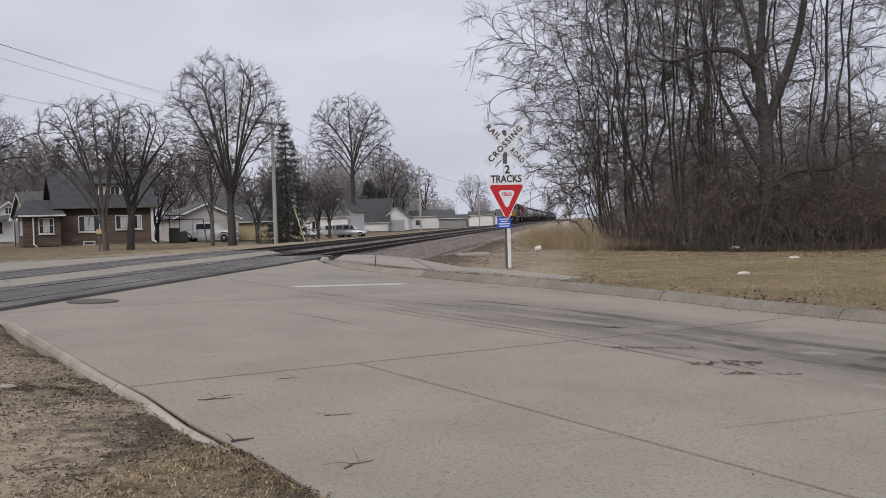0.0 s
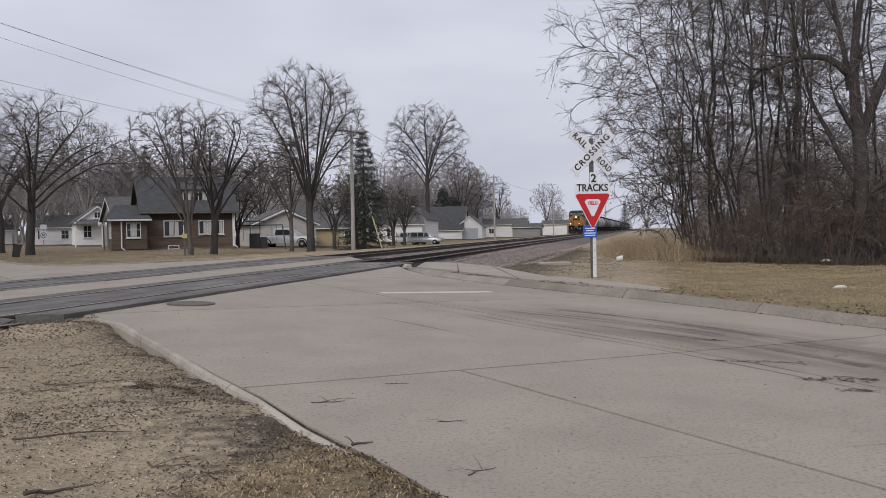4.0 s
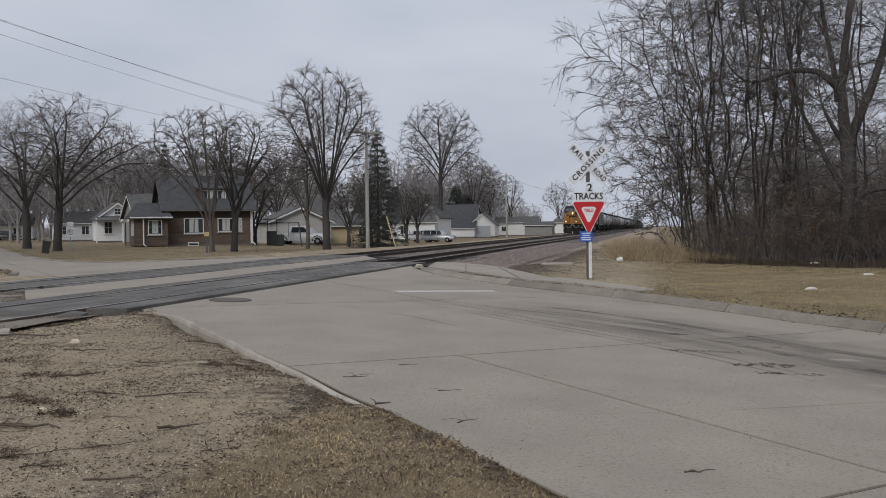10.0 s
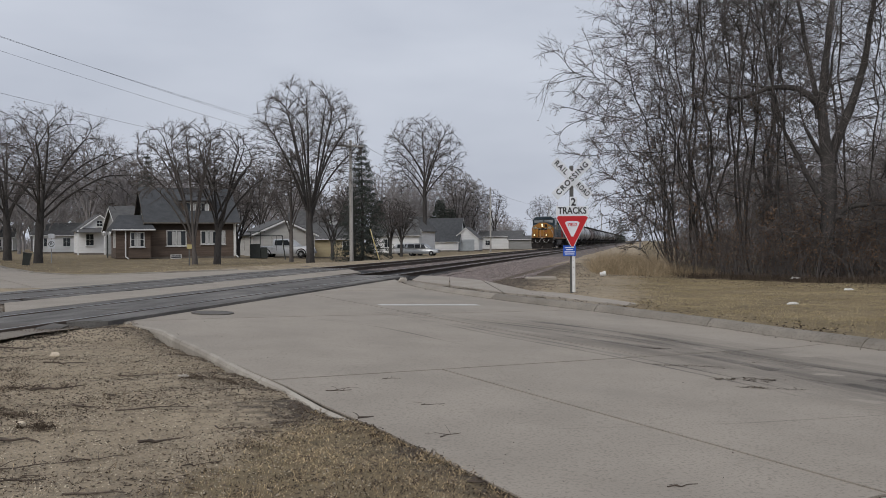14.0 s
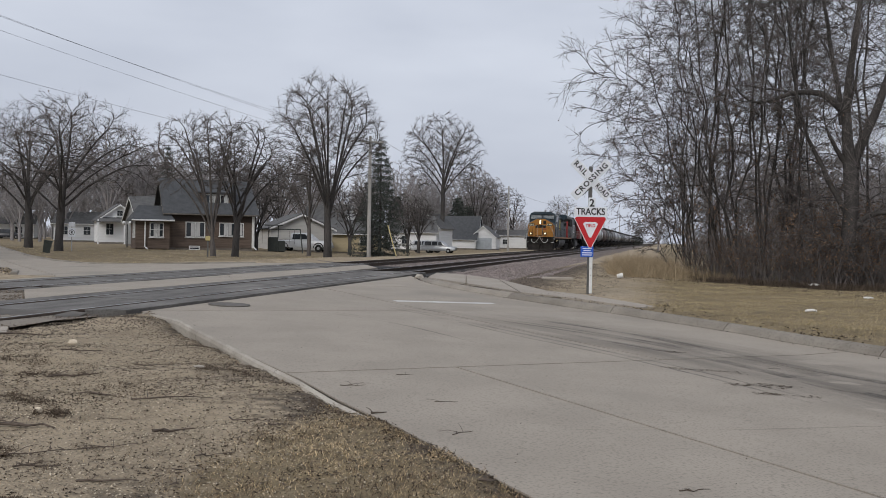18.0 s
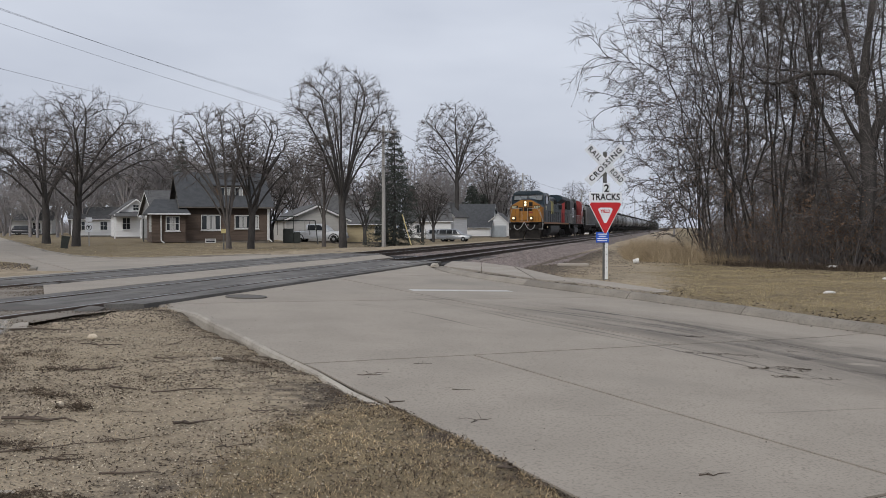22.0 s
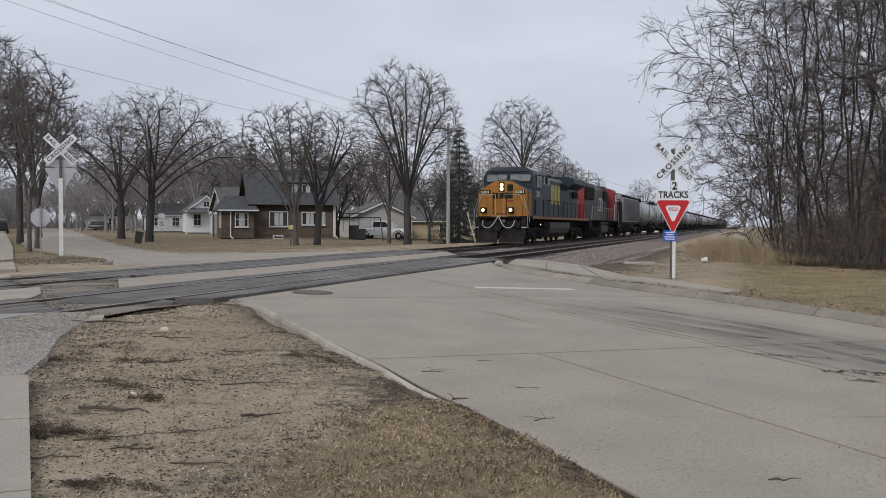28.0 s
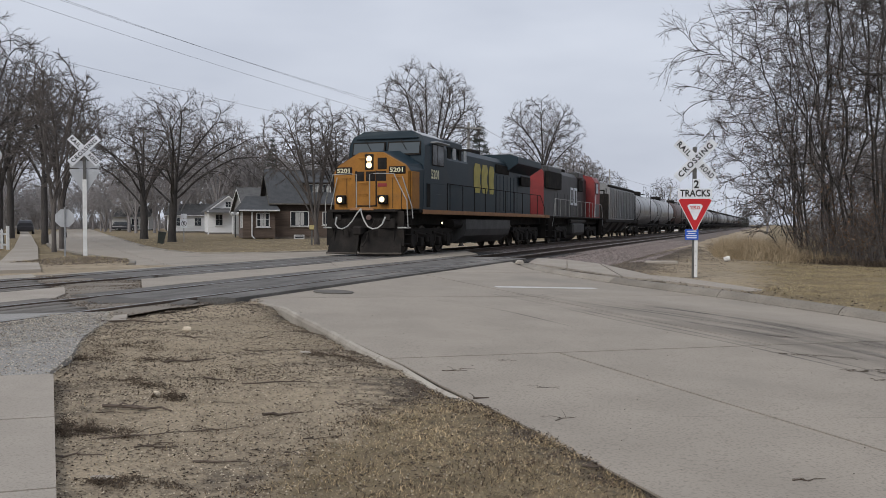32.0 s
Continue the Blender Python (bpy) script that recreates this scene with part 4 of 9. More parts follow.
def crossbuck(name, label, at, height, front=True, centre=None):
    """Railway crossing sign. Local: post at the origin, boards face -y."""
    t = thing(name, label, "crossing sign", at=at)
    part("post", Mesh().box((0, 0.055, height / 2 - 0.2), (0.085, 0.07, height + 0.25), 0.006), M_OLDPOST, t, "dark steel channel post")
    part("reflective_strip", Mesh().box((0.035 if front else 0.0, 0.012, 0.95), (0.075, 0.008, 1.75), 0.002), M_POST, t, "white reflective strip on the post")
    zc = centre or height - 0.42
    for a, y, words in ((45, -0.012, None), (-45, -0.028, None)):
        rot = Matrix.Rotation(radians(a), 4, "Y")
        if a == 45:
            b = part("blade", Mesh().box((0, 0, 0), (1.22, 0.010, 0.229), 0.003), M_WHITE, t, "white board lettered RAIL ROAD", at=Matrix.Translation((0, y, zc)) @ rot)
            for w, x in (("RAIL", -0.375), ("ROAD", 0.375)):
                part("lettering", text_mesh(w, 0.18, M_BLACK, 0.38, spread=1.18), M_BLACK, b, at=Matrix.Translation((x, -0.0065, 0)) @ FACE)
        else:
            b = part("blade", Mesh().box((0, 0, 0), (1.22, 0.010, 0.229), 0.003), M_WHITE, t, "white board lettered CROSSING", at=Matrix.Translation((0, y, zc)) @ rot)
            part("lettering", text_mesh("CROSSING", 0.18, M_BLACK, 1.04, spread=1.2), M_BLACK, b, at=Matrix.Translation((0, -0.0065, 0)) @ FACE)
        for x in (-0.08, 0.08):
            part("bolt", Mesh().lathe([(0.012, -0.009), (0.012, -0.005)], 8, "y"), M_GALV, b, at=Matrix.Translation((x, 0, 0.09)))
    return t


def triangle_plate(w, h, y, th, c):
    """Downward triangle with cut corners, top edge at z 0, face towards -y."""
    return Mesh().prism([(-w / 2 + c, 0), (w / 2 - c, 0), (w / 2, -c * 0.9), (c * 0.55, -h + c * 0.6), (-c * 0.55, -h + c * 0.6), (-w / 2, -c * 0.9)], th, "y", y)


SIGN = (1.53, 21.55)
sz = 1.5 - math.hypot(*SIGN) * math.tan(radians(3.464))
SIGN_AT = Matrix.Translation((*SIGN, sz)) @ Matrix.Rotation(radians(9), 4, "Z")
sg = crossbuck("railroad_crossing_sign", "white railroad crossing boards over a red yield sign", SIGN_AT, 3.20, centre=2.81)
dz = math.hypot(*SIGN) / 1572.0


def zpx(y):
    """Height on the post for a mark so far down the sign."""
    return (512 - y) * dz


tp = part("tracks_plate", Mesh().box((0, -0.012, zpx(364)), (0.79, 0.010, 0.232), 0.004), M_WHITE, sg, "white plate lettered TRACKS")
part("lettering", text_mesh("TRACKS", 0.22, M_BLACK, 0.70), M_BLACK, tp, at=Matrix.Translation((0, -0.018, zpx(364))) @ FACE)
np_ = part("count_plate", Mesh().box((0.03, -0.004, zpx(349)), (0.17, 0.010, 0.27), 0.004), M_WHITE, sg, "narrow white plate with the figure 2")
part("lettering", text_mesh("2", 0.25, M_BLACK, 0.12), M_BLACK, np_, at=Matrix.Translation((0.03, -0.010, zpx(349))) @ FACE)
YZ = zpx(372)
yp = part("yield_plate", triangle_plate(0.80, 0.80, -0.016, 0.008, 0.05), M_WHITE, sg, "white-edged yield triangle", at=Matrix.Translation((0, 0, YZ)))
part("red_band", triangle_plate(0.76, 0.755, -0.0195, 0.003, 0.045), M_RED, yp, "red reflective border", at=Matrix.Translation((0, 0, -0.014)))
part("white_field", triangle_plate(0.36, 0.40, -0.0225, 0.0025, 0.05), M_WHITE, yp, "white inner triangle", at=Matrix.Translation((0, 0, -0.135)))
part("lettering", text_mesh("YIELD", 0.105, M_RED, 0.235, 0.003), M_RED, yp, at=Matrix.Translation((0, -0.024, -0.225)) @ FACE)
bs = part("emergency_plate", Mesh().box((-0.07, -0.012, zpx(433.5)), (0.31, 0.008, 0.25), 0.004), M_BLUE, sg, "small blue plate with white unreadable lines")
for z, w in ((0.075, 0.22), (0.025, 0.17), (-0.03, 0.25), (-0.08, 0.23)):
    part("text_bar", Mesh().box((-0.07, -0.0175, zpx(433.5) + z), (w, 0.003, 0.022)), M_WHITE, bs)
for i in range(9):
    part("strip_bolt", Mesh().lathe([(0.009, 0.004), (0.009, 0.009)], 6, "y"), M_OLDPOST, sg, at=Matrix.Translation((0.035, 0, 0.35 + i * 0.16)))

# the sign on the far side of the tracks, seen from behind its yield plate
LS = Vector((-17.3, 25.95, 0))
lz = 0.36
ls = crossbuck("railroad_crossing_sign", "white railroad crossing boards above a grey yield plate back", Matrix.Translation((LS.x, LS.y, lz)) @ Matrix.Rotation(radians(30), 4, "Z"), 3.95, False)
ld = LS.length / 1572.0
part("yield_plate_back", triangle_plate(0.95, 0.85, 0.095, 0.006, 0.05), M_SIGNBACK, ls, "bare aluminium back of a yield triangle", at=Matrix.Translation((0, 0, (460 - 312) * ld)))
part("tracks_plate_back", Mesh().box((0, 0.098, (460 - 304) * ld), (0.90, 0.006, 0.23), 0.003), M_SIGNBACK, ls, "bare aluminium back of a plate")
# white painted post face
part("post_face", Mesh().box((0, 0.012, 1.3), (0.13, 0.012, 2.6), 0.003), M_POST, ls, "white painted post face")

# stop sign seen from the back
st = thing("stop_sign", "grey back of a stop sign on a thin steel post", "stop sign", at=Matrix.Translation((-17.2, 24.75, 0.33)) @ Matrix.Rotation(radians(32), 4, "Z"))
part("post", Mesh().box((0, 0, 0.75), (0.05, 0.04, 1.9), 0.004), M_GALV, st)
part("plate", Mesh().prism([(0.30 * math.cos(radians(22.5 + 45 * k)), 1.36 + 0.30 * math.sin(radians(22.5 + 45 * k))) for k in range(8)], 0.006, "y", 0.024), M_SIGNBACK, st, "octagonal bare aluminium back")

# no parking sign by the far street
NP = (-30.1, 56.6)
np2 = thing("no_parking_sign", "white no parking sign on a thin steel post", "road sign", at=Matrix.Translation((*NP, gz(*NP))) @ Matrix.Rotation(radians(28), 4, "Z"))
part("post", Mesh().box((0, 0.03, 0.95), (0.06, 0.05, 2.0), 0.004), M_GALV, np2)
p0 = part("plate", Mesh().box((0, 0, 1.25), (0.46, 0.006, 0.60), 0.004), M_WHITE, np2)
rg = Mesh()
ring = [(0.17 * math.cos(2 * math.pi * k / 20), -0.006, 1.25 + 0.17 * math.sin(2 * math.pi * k / 20)) for k in range(21)]
rg.tube(ring, 0.018, 6)
rg.tube([(-0.12, -0.006, 1.37), (0.12, -0.006, 1.13)], 0.016, 6)
part("ban_ring", rg, M_BLACK, p0, "dark ring and bar")
part("lettering", text_mesh("P", 0.26, M_BLACK, None, 0.004), M_BLACK, p0, at=Matrix.Translation((0, -0.006, 1.25)) @ FACE)
part("plate", Mesh().box((0, 0, 1.78), (0.40, 0.006, 0.30), 0.004), M_WHITE, np2)

# ---- bare trees ----
def grow(P, R, count, rng, u0, length, ang, trop, jit, K, rr, rmin, fall=0.45, bias=1.0):
    """Side branches on branches P (b, k, 3) with radii R; returns their points and radii."""
    b, k, _ = P.shape
    i = np.repeat(np.arange(b), count)
    u = u0 + (1 - u0) * rng.random(len(i)) ** bias
    f = u * (k - 1)
    j = np.minimum(f.astype(int), k - 2)
    w = (f - j)[:, None]
    base = P[i, j] * (1 - w) + P[i, j + 1] * w
    tan = P[i, j + 1] - P[i, j]
    tan /= np.linalg.norm(tan, axis=1, keepdims=True) + 1e-9
    rad = R[i, j] * (1 - w[:, 0]) + R[i, j + 1] * w[:, 0]
    v = rng.normal(size=(len(i), 3))
    v -= tan * (v * tan).sum(1, keepdims=True)
    v /= np.linalg.norm(v, axis=1, keepdims=True) + 1e-9
    a = np.radians(rng.uniform(*ang, len(i)))[:, None]
    d = tan * np.cos(a) + v * np.sin(a)
    L = length * rng.uniform(0.55, 1.15, len(i)) * (1 - fall * u)
    pts = [base]
    for q in range(K - 1):
        d = d + jit * rng.normal(size=d.shape) + np.array([0, 0, trop])
        d /= np.linalg.norm(d, axis=1, keepdims=True)
        pts.append(pts[-1] + d * (L / (K - 1))[:, None])
    r0 = np.maximum(np.minimum(rad * rr, rad), rmin)
    T = np.linspace(1, 0.25, K)
    return np.stack(pts, 1), np.maximum(r0[:, None] * T[None], rmin * 0.8)


def tubes(P, R, sides):
    """Vertices and quads of tubes along many branches."""
    b, k, _ = P.shape
    t = np.empty_like(P)
    t[:, 1:-1] = P[:, 2:] - P[:, :-2]
    t[:, 0], t[:, -1] = P[:, 1] - P[:, 0], P[:, -1] - P[:, -2]
    t /= np.linalg.norm(t, axis=2, keepdims=True) + 1e-9
    up = np.where(np.abs(t[..., 2:3]) < 0.9, np.array([0, 0, 1.0]), np.array([1.0, 0, 0]))
    a = np.cross(t, up)
    a /= np.linalg.norm(a, axis=2, keepdims=True) + 1e-9
    c = np.cross(t, a)
    w = 2 * np.pi * np.arange(sides) / sides
    V = P[:, :, None] + R[:, :, None, None] * (a[:, :, None] * np.cos(w)[:, None] + c[:, :, None] * np.sin(w)[:, None])
    idx = np.arange(b * k * sides).reshape(b, k, sides)
    n = np.roll(idx, -1, 2)
    F = np.stack([idx[:, :-1], n[:, :-1], n[:, 1:], idx[:, 1:]], -1).reshape(-1, 4)
    return V.reshape(-1, 3), F


def cones(P, R):
    """Slim three-sided spikes from each branch's foot to its tip, for the finest twigs."""
    a, b = P[:, 0], P[:, -1]
    t = b - a
    t /= np.linalg.norm(t, axis=1, keepdims=True) + 1e-9
    u = np.cross(t, np.where(np.abs(t[:, 2:3]) < 0.9, np.array([0, 0, 1.0]), np.array([1.0, 0, 0])))
    u /= np.linalg.norm(u, axis=1, keepdims=True) + 1e-9
    w = np.cross(t, u)
    r = R[:, :1] * 1.22
    V = np.stack([a + u * r, a + (w * 0.866 - u * 0.5) * r, a - (w * 0.866 + u * 0.5) * r, b], 1)
    f = np.array([(0, 1, 3, 3), (1, 2, 3, 3), (2, 0, 3, 3)])[:, :3]
    return V.reshape(-1, 3), (f[None] + 4 * np.arange(len(P))[:, None, None]).reshape(-1, 3)


def join(chunks):
    vs, fs, o = [], [], 0
    for v, f in chunks:
        vs.append(v)
        fs.append(f + o)
        o += len(v)
    return np.concatenate(vs), np.concatenate(fs)


def cards(rng, pts, size, flat=0.0):
    """Small bent leaves, one a point."""
    m = len(pts)
    a = rng.normal(size=(m, 3))
    a /= np.linalg.norm(a, axis=1, keepdims=True)
    b = np.cross(a, rng.normal(size=(m, 3)))
    b /= np.linalg.norm(b, axis=1, keepdims=True)
    if flat:
        a[:, 2] *= 1 - flat
        b[:, 2] *= 1 - flat
    k = size * rng.uniform(0.6, 1.3, (m, 1))
    c = np.cross(a, b) * k * 0.25
    V = np.stack([pts - a * k, pts + b * k * 0.5 + c, pts + a * k, pts - b * k * 0.5 + c], 1).reshape(-1, 3)
    return V, np.arange(4 * m).reshape(m, 4)


def colonize(rng, P0, parent0, A, step, kill, lift, heart):
    """Grow branches from the nodes P0 towards the points A, up and away from the heart, until each is reached; returns nodes and their parents."""
    P, par = list(P0), list(parent0)
    best = np.full(len(A), 1e9)
    near = np.zeros(len(A), int)
    alive = np.ones(len(A), bool)
    fresh = np.arange(len(P))
    forks = {}
    for _ in range(160):
        N = np.array([P[i] for i in fresh])
        for lo in range(0, len(N), 400):
            d = np.linalg.norm(A[:, None] - N[None, lo:lo + 400], axis=2)
            j = d.argmin(1)
            m = d[np.arange(len(A)), j]
            up = m < best
            best[up], near[up] = m[up], fresh[lo + j[up]]
        alive &= best > kill
        if not alive.any():
            break
        start = len(P)
        for i in np.unique(near[alive]):
            if forks.get(i, 0) > 2:
                best[alive & (near == i)] = 0
                continue
            g = A[alive & (near == i)] - P[i]
            d = (g / np.linalg.norm(g, axis=1, keepdims=True)).sum(0)
            d = d / (np.linalg.norm(d) + 1e-9) + rng.normal(0, 0.08, 3) + np.array([0, 0, lift])
            o = P[i] - heart
            d = d + 0.30 * o / (np.linalg.norm(o) + 1e-9)
            if par[i] >= 0:
                t = P[i] - P[par[i]]
                d = d + 0.80 * t / (np.linalg.norm(t) + 1e-9)
            P.append(P[i] + d / (np.linalg.norm(d) + 1e-9) * step)
            par.append(int(i))
            forks[i] = forks.get(i, 0) + 1
        if len(P) == start:
            break
        fresh = np.arange(start, len(P))
    return np.array(P), np.array(par)


def branch_lines(P, par, first=0):
    """Lines of nodes that follow the stoutest branch, from node `first` on, each begun at the node it leaves; and how many tips each node carries."""
    m = len(P)
    load = np.zeros(m)
    kids = [[] for _ in range(m)]
    for i in range(m - 1, first - 1, -1):
        if not kids[i]:
            load[i] = 1.0
        if par[i] >= first:
            load[par[i]] += load[i]
            kids[par[i]].append(i)
    lines = []
    stack = [(i, par[i]) for i in range(first, m) if par[i] < first]
    while stack:
        i, link = stack.pop()
        line = [link, i] if link >= 0 else [i]
        while kids[i]:
            big = max(kids[i], key=lambda k: load[k])
            stack += [(k, i) for k in kids[i] if k != big]
            line.append(big)
            i = big
        lines.append(line)
    return lines, load


def drawn_line(P, R, line, k):
    """A line of nodes, smoothed, as k points with radii."""
    C, r = P[line], R[line].copy()
    if line[0] != 0:
        r[0] = r[1]
    for _ in range(3):
        C[1:-1] = 0.25 * C[:-2] + 0.5 * C[1:-1] + 0.25 * C[2:]
    u, w = np.arange(len(line)), np.linspace(0, len(line) - 1, k)
    return np.stack([np.interp(w, u, C[:, j]) for j in range(3)], -1), np.interp(w, u, r)


def last_stretch(P, R, line):
    """The outer end of a line of nodes, which carries twigs."""
    u, w = np.arange(len(line)), np.linspace(max(0, len(line) - 10), len(line) - 1, 6)
    return np.stack([np.interp(w, u, P[line][:, j]) for j in range(3)], -1), np.interp(w, u, R[line])


def stacked(L):
    return np.stack([q[0] for q in L]), np.stack([q[1] for q in L])


def bare_tree(label, seed, height, trunk_r, crown_r, base, at, limbs=10, stems=1, fork=2.0, spread=0.32, wiggle=0.06, n=700, fine=(6, 3), twig_r=0.0065, bark=None, twig=None, leaves=0,
              group="", shift=(0.0, 0.0), lift=0.18, low=0.3, ang=(16, 46)):
    """A leafless tree: leaders and limbs that sweep up and out into the crown (base to height, crown_r about it), branches that fill it, and two orders of twigs."""
    rng = np.random.default_rng(seed)
    bark, twig = bark or M_BARK, twig or M_TWIG
    t = thing("tree", label, "tree", group, at=Matrix.Translation(at))
    c = np.array([shift[0], shift[1], (base + height) / 2])
    rad = np.array([crown_r, crown_r, (height - base) / 2])
    step = crown_r * 0.055
    P, par = [], []

    def course(p, ctrl, e, wig, link):
        k = max(6, int(np.linalg.norm(e - p) / step))
        q = np.linspace(0, 1, k)[:, None]
        C = (1 - q) ** 2 * p + 2 * q * (1 - q) * ctrl + q ** 2 * e
        w = np.cumsum(rng.normal(0, wig * np.linalg.norm(e - p) / k, (k, 3)) * np.array([1, 1, 0.4]), 0)
        C = C + w - w[:1]
        for i in range(0 if link < 0 else 1, k):
            par.append(link)
            link = len(P)
            P.append(C[i])

    heads = []
    split = np.array([shift[0] * 0.15, shift[1] * 0.15, fork])
    course(np.array([0, 0, -0.25]), split * np.array([0.3, 0.3, 0.5]), split, wiggle * 0.4, -1)
    head = len(P) - 1
    for i in range(stems):
        a = 6.283 * i / stems + rng.uniform(0, 1)
        off = np.array([math.cos(a), math.sin(a), 0]) * (0.0 if stems == 1 else 1.0)
        top = c + np.array([off[0] * crown_r * 0.45 + rng.normal(0, 0.1), off[1] * crown_r * 0.45, rad[2] * (0.72 if stems == 1 else rng.uniform(0.45, 0.7))])
        mid = split + (top - split) * np.array([0.30, 0.30, 0.45])
        first = len(P)
        course(split, mid, top, wiggle * 0.8, head)
        heads.append((first, len(P)))
    for i in range(limbs):
        e = (i + 0.6) / limbs
        a = i * 2.39996 + rng.normal(0, 0.35)
        s = 0.80 - e * (0.80 + low)
        h = math.sqrt(max(0.0, 1 - s * s))
        tip = c + np.array([h * math.cos(a), h * math.sin(a), s]) * rad * rng.uniform(0.62, 0.84)
        f, l = heads[i % stems]
        link = f + int((l - f) * 0.50 * (1 - e) * rng.uniform(0.3, 1.0))
        st = P[link]
        d = tip - st
        course(st, st + d * np.array([spread, spread, 0.56]) + np.array([0, 0, 0.10 * np.linalg.norm(d[:2])]), tip, wiggle, link)
    # points that the branches reach for: the crown's body with lobes, thinner inside
    v = rng.normal(size=(n * 2, 3))
    v /= np.linalg.norm(v, axis=1, keepdims=True)
    v = v[v[:, 2] > -low - 0.25 + rng.normal(0, 0.1, len(v))][:n]
    lobe = rng.normal(size=(14, 3))
    lobe /= np.linalg.norm(lobe, axis=1, keepdims=True)
    edge = 0.88 + 0.12 * np.clip((v @ lobe.T).max(1) * 2.2 - 1.1, 0, 1)
    A = c + v * rad * (edge * rng.random(len(v)) ** 0.40)[:, None]
    P, par = colonize(rng, P, par, A, step, step * 1.6, lift, c - np.array([0, 0, rad[2] * 0.6]))
    chains, load = branch_lines(P, par)
    tip_r = twig_r * 1.7
    R = tip_r * load ** (math.log(trunk_r / tip_r) / math.log(load[0]))
    R[0] *= 1.25
    wood, thin, ends = [], [], []
    for line in chains:
        k = 16 if len(line) > 12 else 5
        (wood if k == 16 else thin).append(drawn_line(P, R, line, k))
        ends.append(last_stretch(P, R, line))
    part("trunk", np_mesh("trunk", *tubes(*stacked(wood), 7), bark, True), bark, t)
    part("crown", np_mesh("crown", *tubes(*stacked(thin), 4), bark, True), bark, t)
    PE, RE = stacked(ends)
    P3, R3 = grow(PE, np.minimum(RE, twig_r * 2), fine[0], rng, 0.1, crown_r * 0.18, ang, lift * 0.3, 0.06, 4, 0.8, twig_r, 0.35)
    ch = [cones(P3, R3)]
    tip = P3
    if fine[1]:
        P4, R4 = grow(P3, R3, fine[1], rng, 0.15, crown_r * 0.085, ang, lift * 0.3, 0.06, 2, 0.85, twig_r * 0.8, 0.3)
        ch.append(cones(P4, R4))
        tip = P4
    tagged(part("fine_crown", np_mesh("fine_crown", *join(ch), twig), twig, t), kind="stuff")
    if leaves:
        p = tip.reshape(-1, 3)
        pick = p[rng.integers(0, len(p), leaves)] + rng.normal(0, 0.03, (leaves, 3))
        tagged(part("dead_leaves", np_mesh("dead_leaves", *cards(rng, pick, 0.05), M_DEAD), M_DEAD, t, "few brown leaves left on the twigs"), kind="stuff")
    return t


def ground_at(x, y, dz=0.0):
    return (x, y, gz(x, y) + dz)


def polar(az, d):
    return (-d * math.sin(radians(az)), d * math.cos(radians(az)))


# large maple by the crossing's far side
x, y = polar(12.7, 66)
bare_tree("tall bare maple with a broad ascending crown beside the driveway", 11, 13.7, 0.29, 4.6, 3.2, ground_at(x, y), limbs=12, stems=3, fork=2.7, bark=M_BARK2, spread=0.44, n=1600, lift=0.30, low=0.35, shift=(-0.1, 0))
x, y = polar(13.9, 70)
bare_tree("slender bare tree beside the tall maple", 21, 8.6, 0.16, 2.4, 2.2, ground_at(x, y), limbs=8, fork=1.6, n=420)
# street-corner clump before the brown house
x, y = polar(19.8, 53.5)
bare_tree("bare multi-stemmed tree on the lawn before the brown house", 12, 8.7, 0.16, 3.2, 2.2, ground_at(x, y), limbs=8, stems=4, fork=0.9, shift=(-0.6, 0), n=800, lift=0.14)
x, y = polar(18.5, 55.0)
bare_tree("bare leaning tree with a thick dark trunk on the lawn", 13, 8.5, 0.21, 3.0, 2.3, ground_at(x, y), limbs=9, stems=2, fork=1.7, bark=M_BARK2, shift=(0.4, 0), n=650, spread=0.4, wiggle=0.12, lift=0.12)
# two spreading trees along the far street
x, y = polar(28.72, 64)
bare_tree("bare spreading oak beside the far street", 14, 10.3, 0.27, 5.7, 2.3, ground_at(x, y), limbs=11, fork=2.2, bark=M_BARK2, shift=(0.9, 0), leaves=400, spread=0.46, wiggle=0.11, low=0.45, n=1250, lift=0.08)
x, y = polar(30.35, 77)
bare_tree("bare forked tree beside the far street", 15, 11.2, 0.31, 6.0, 2.8, ground_at(x, y), limbs=11, fork=2.2, bark=M_BARK2, leaves=300, spread=0.42, wiggle=0.10, low=0.4, n=1250, lift=0.08)
# street trees along the far footpath
for q, (a, d, h, r, cr) in enumerate(((35.0, 47, 9.2, 0.11, 2.4), (35.4, 42, 8.6, 0.10, 2.2), (35.9, 60, 12, 0.20, 3.6), (38.3, 62, 13, 0.26, 4.6), (39.8, 50, 12.4, 0.26, 4.6), (37.7, 84, 15, 0.30, 5), (34.9, 88, 14, 0.28, 4.4), (38.9, 76, 15, 0.28, 5), (40.6, 66, 14, 0.28, 5))):
    x, y = polar(a, d)
    bare_tree("bare street tree beside the far footpath", 30 + q, h, r, cr, h * 0.16, ground_at(x, y), limbs=7, stems=(3, 2, 1)[q % 3], fork=h * 0.2, group="trees along the far street", n=450, bark=M_BARK2 if q > 1 else M_BARK)
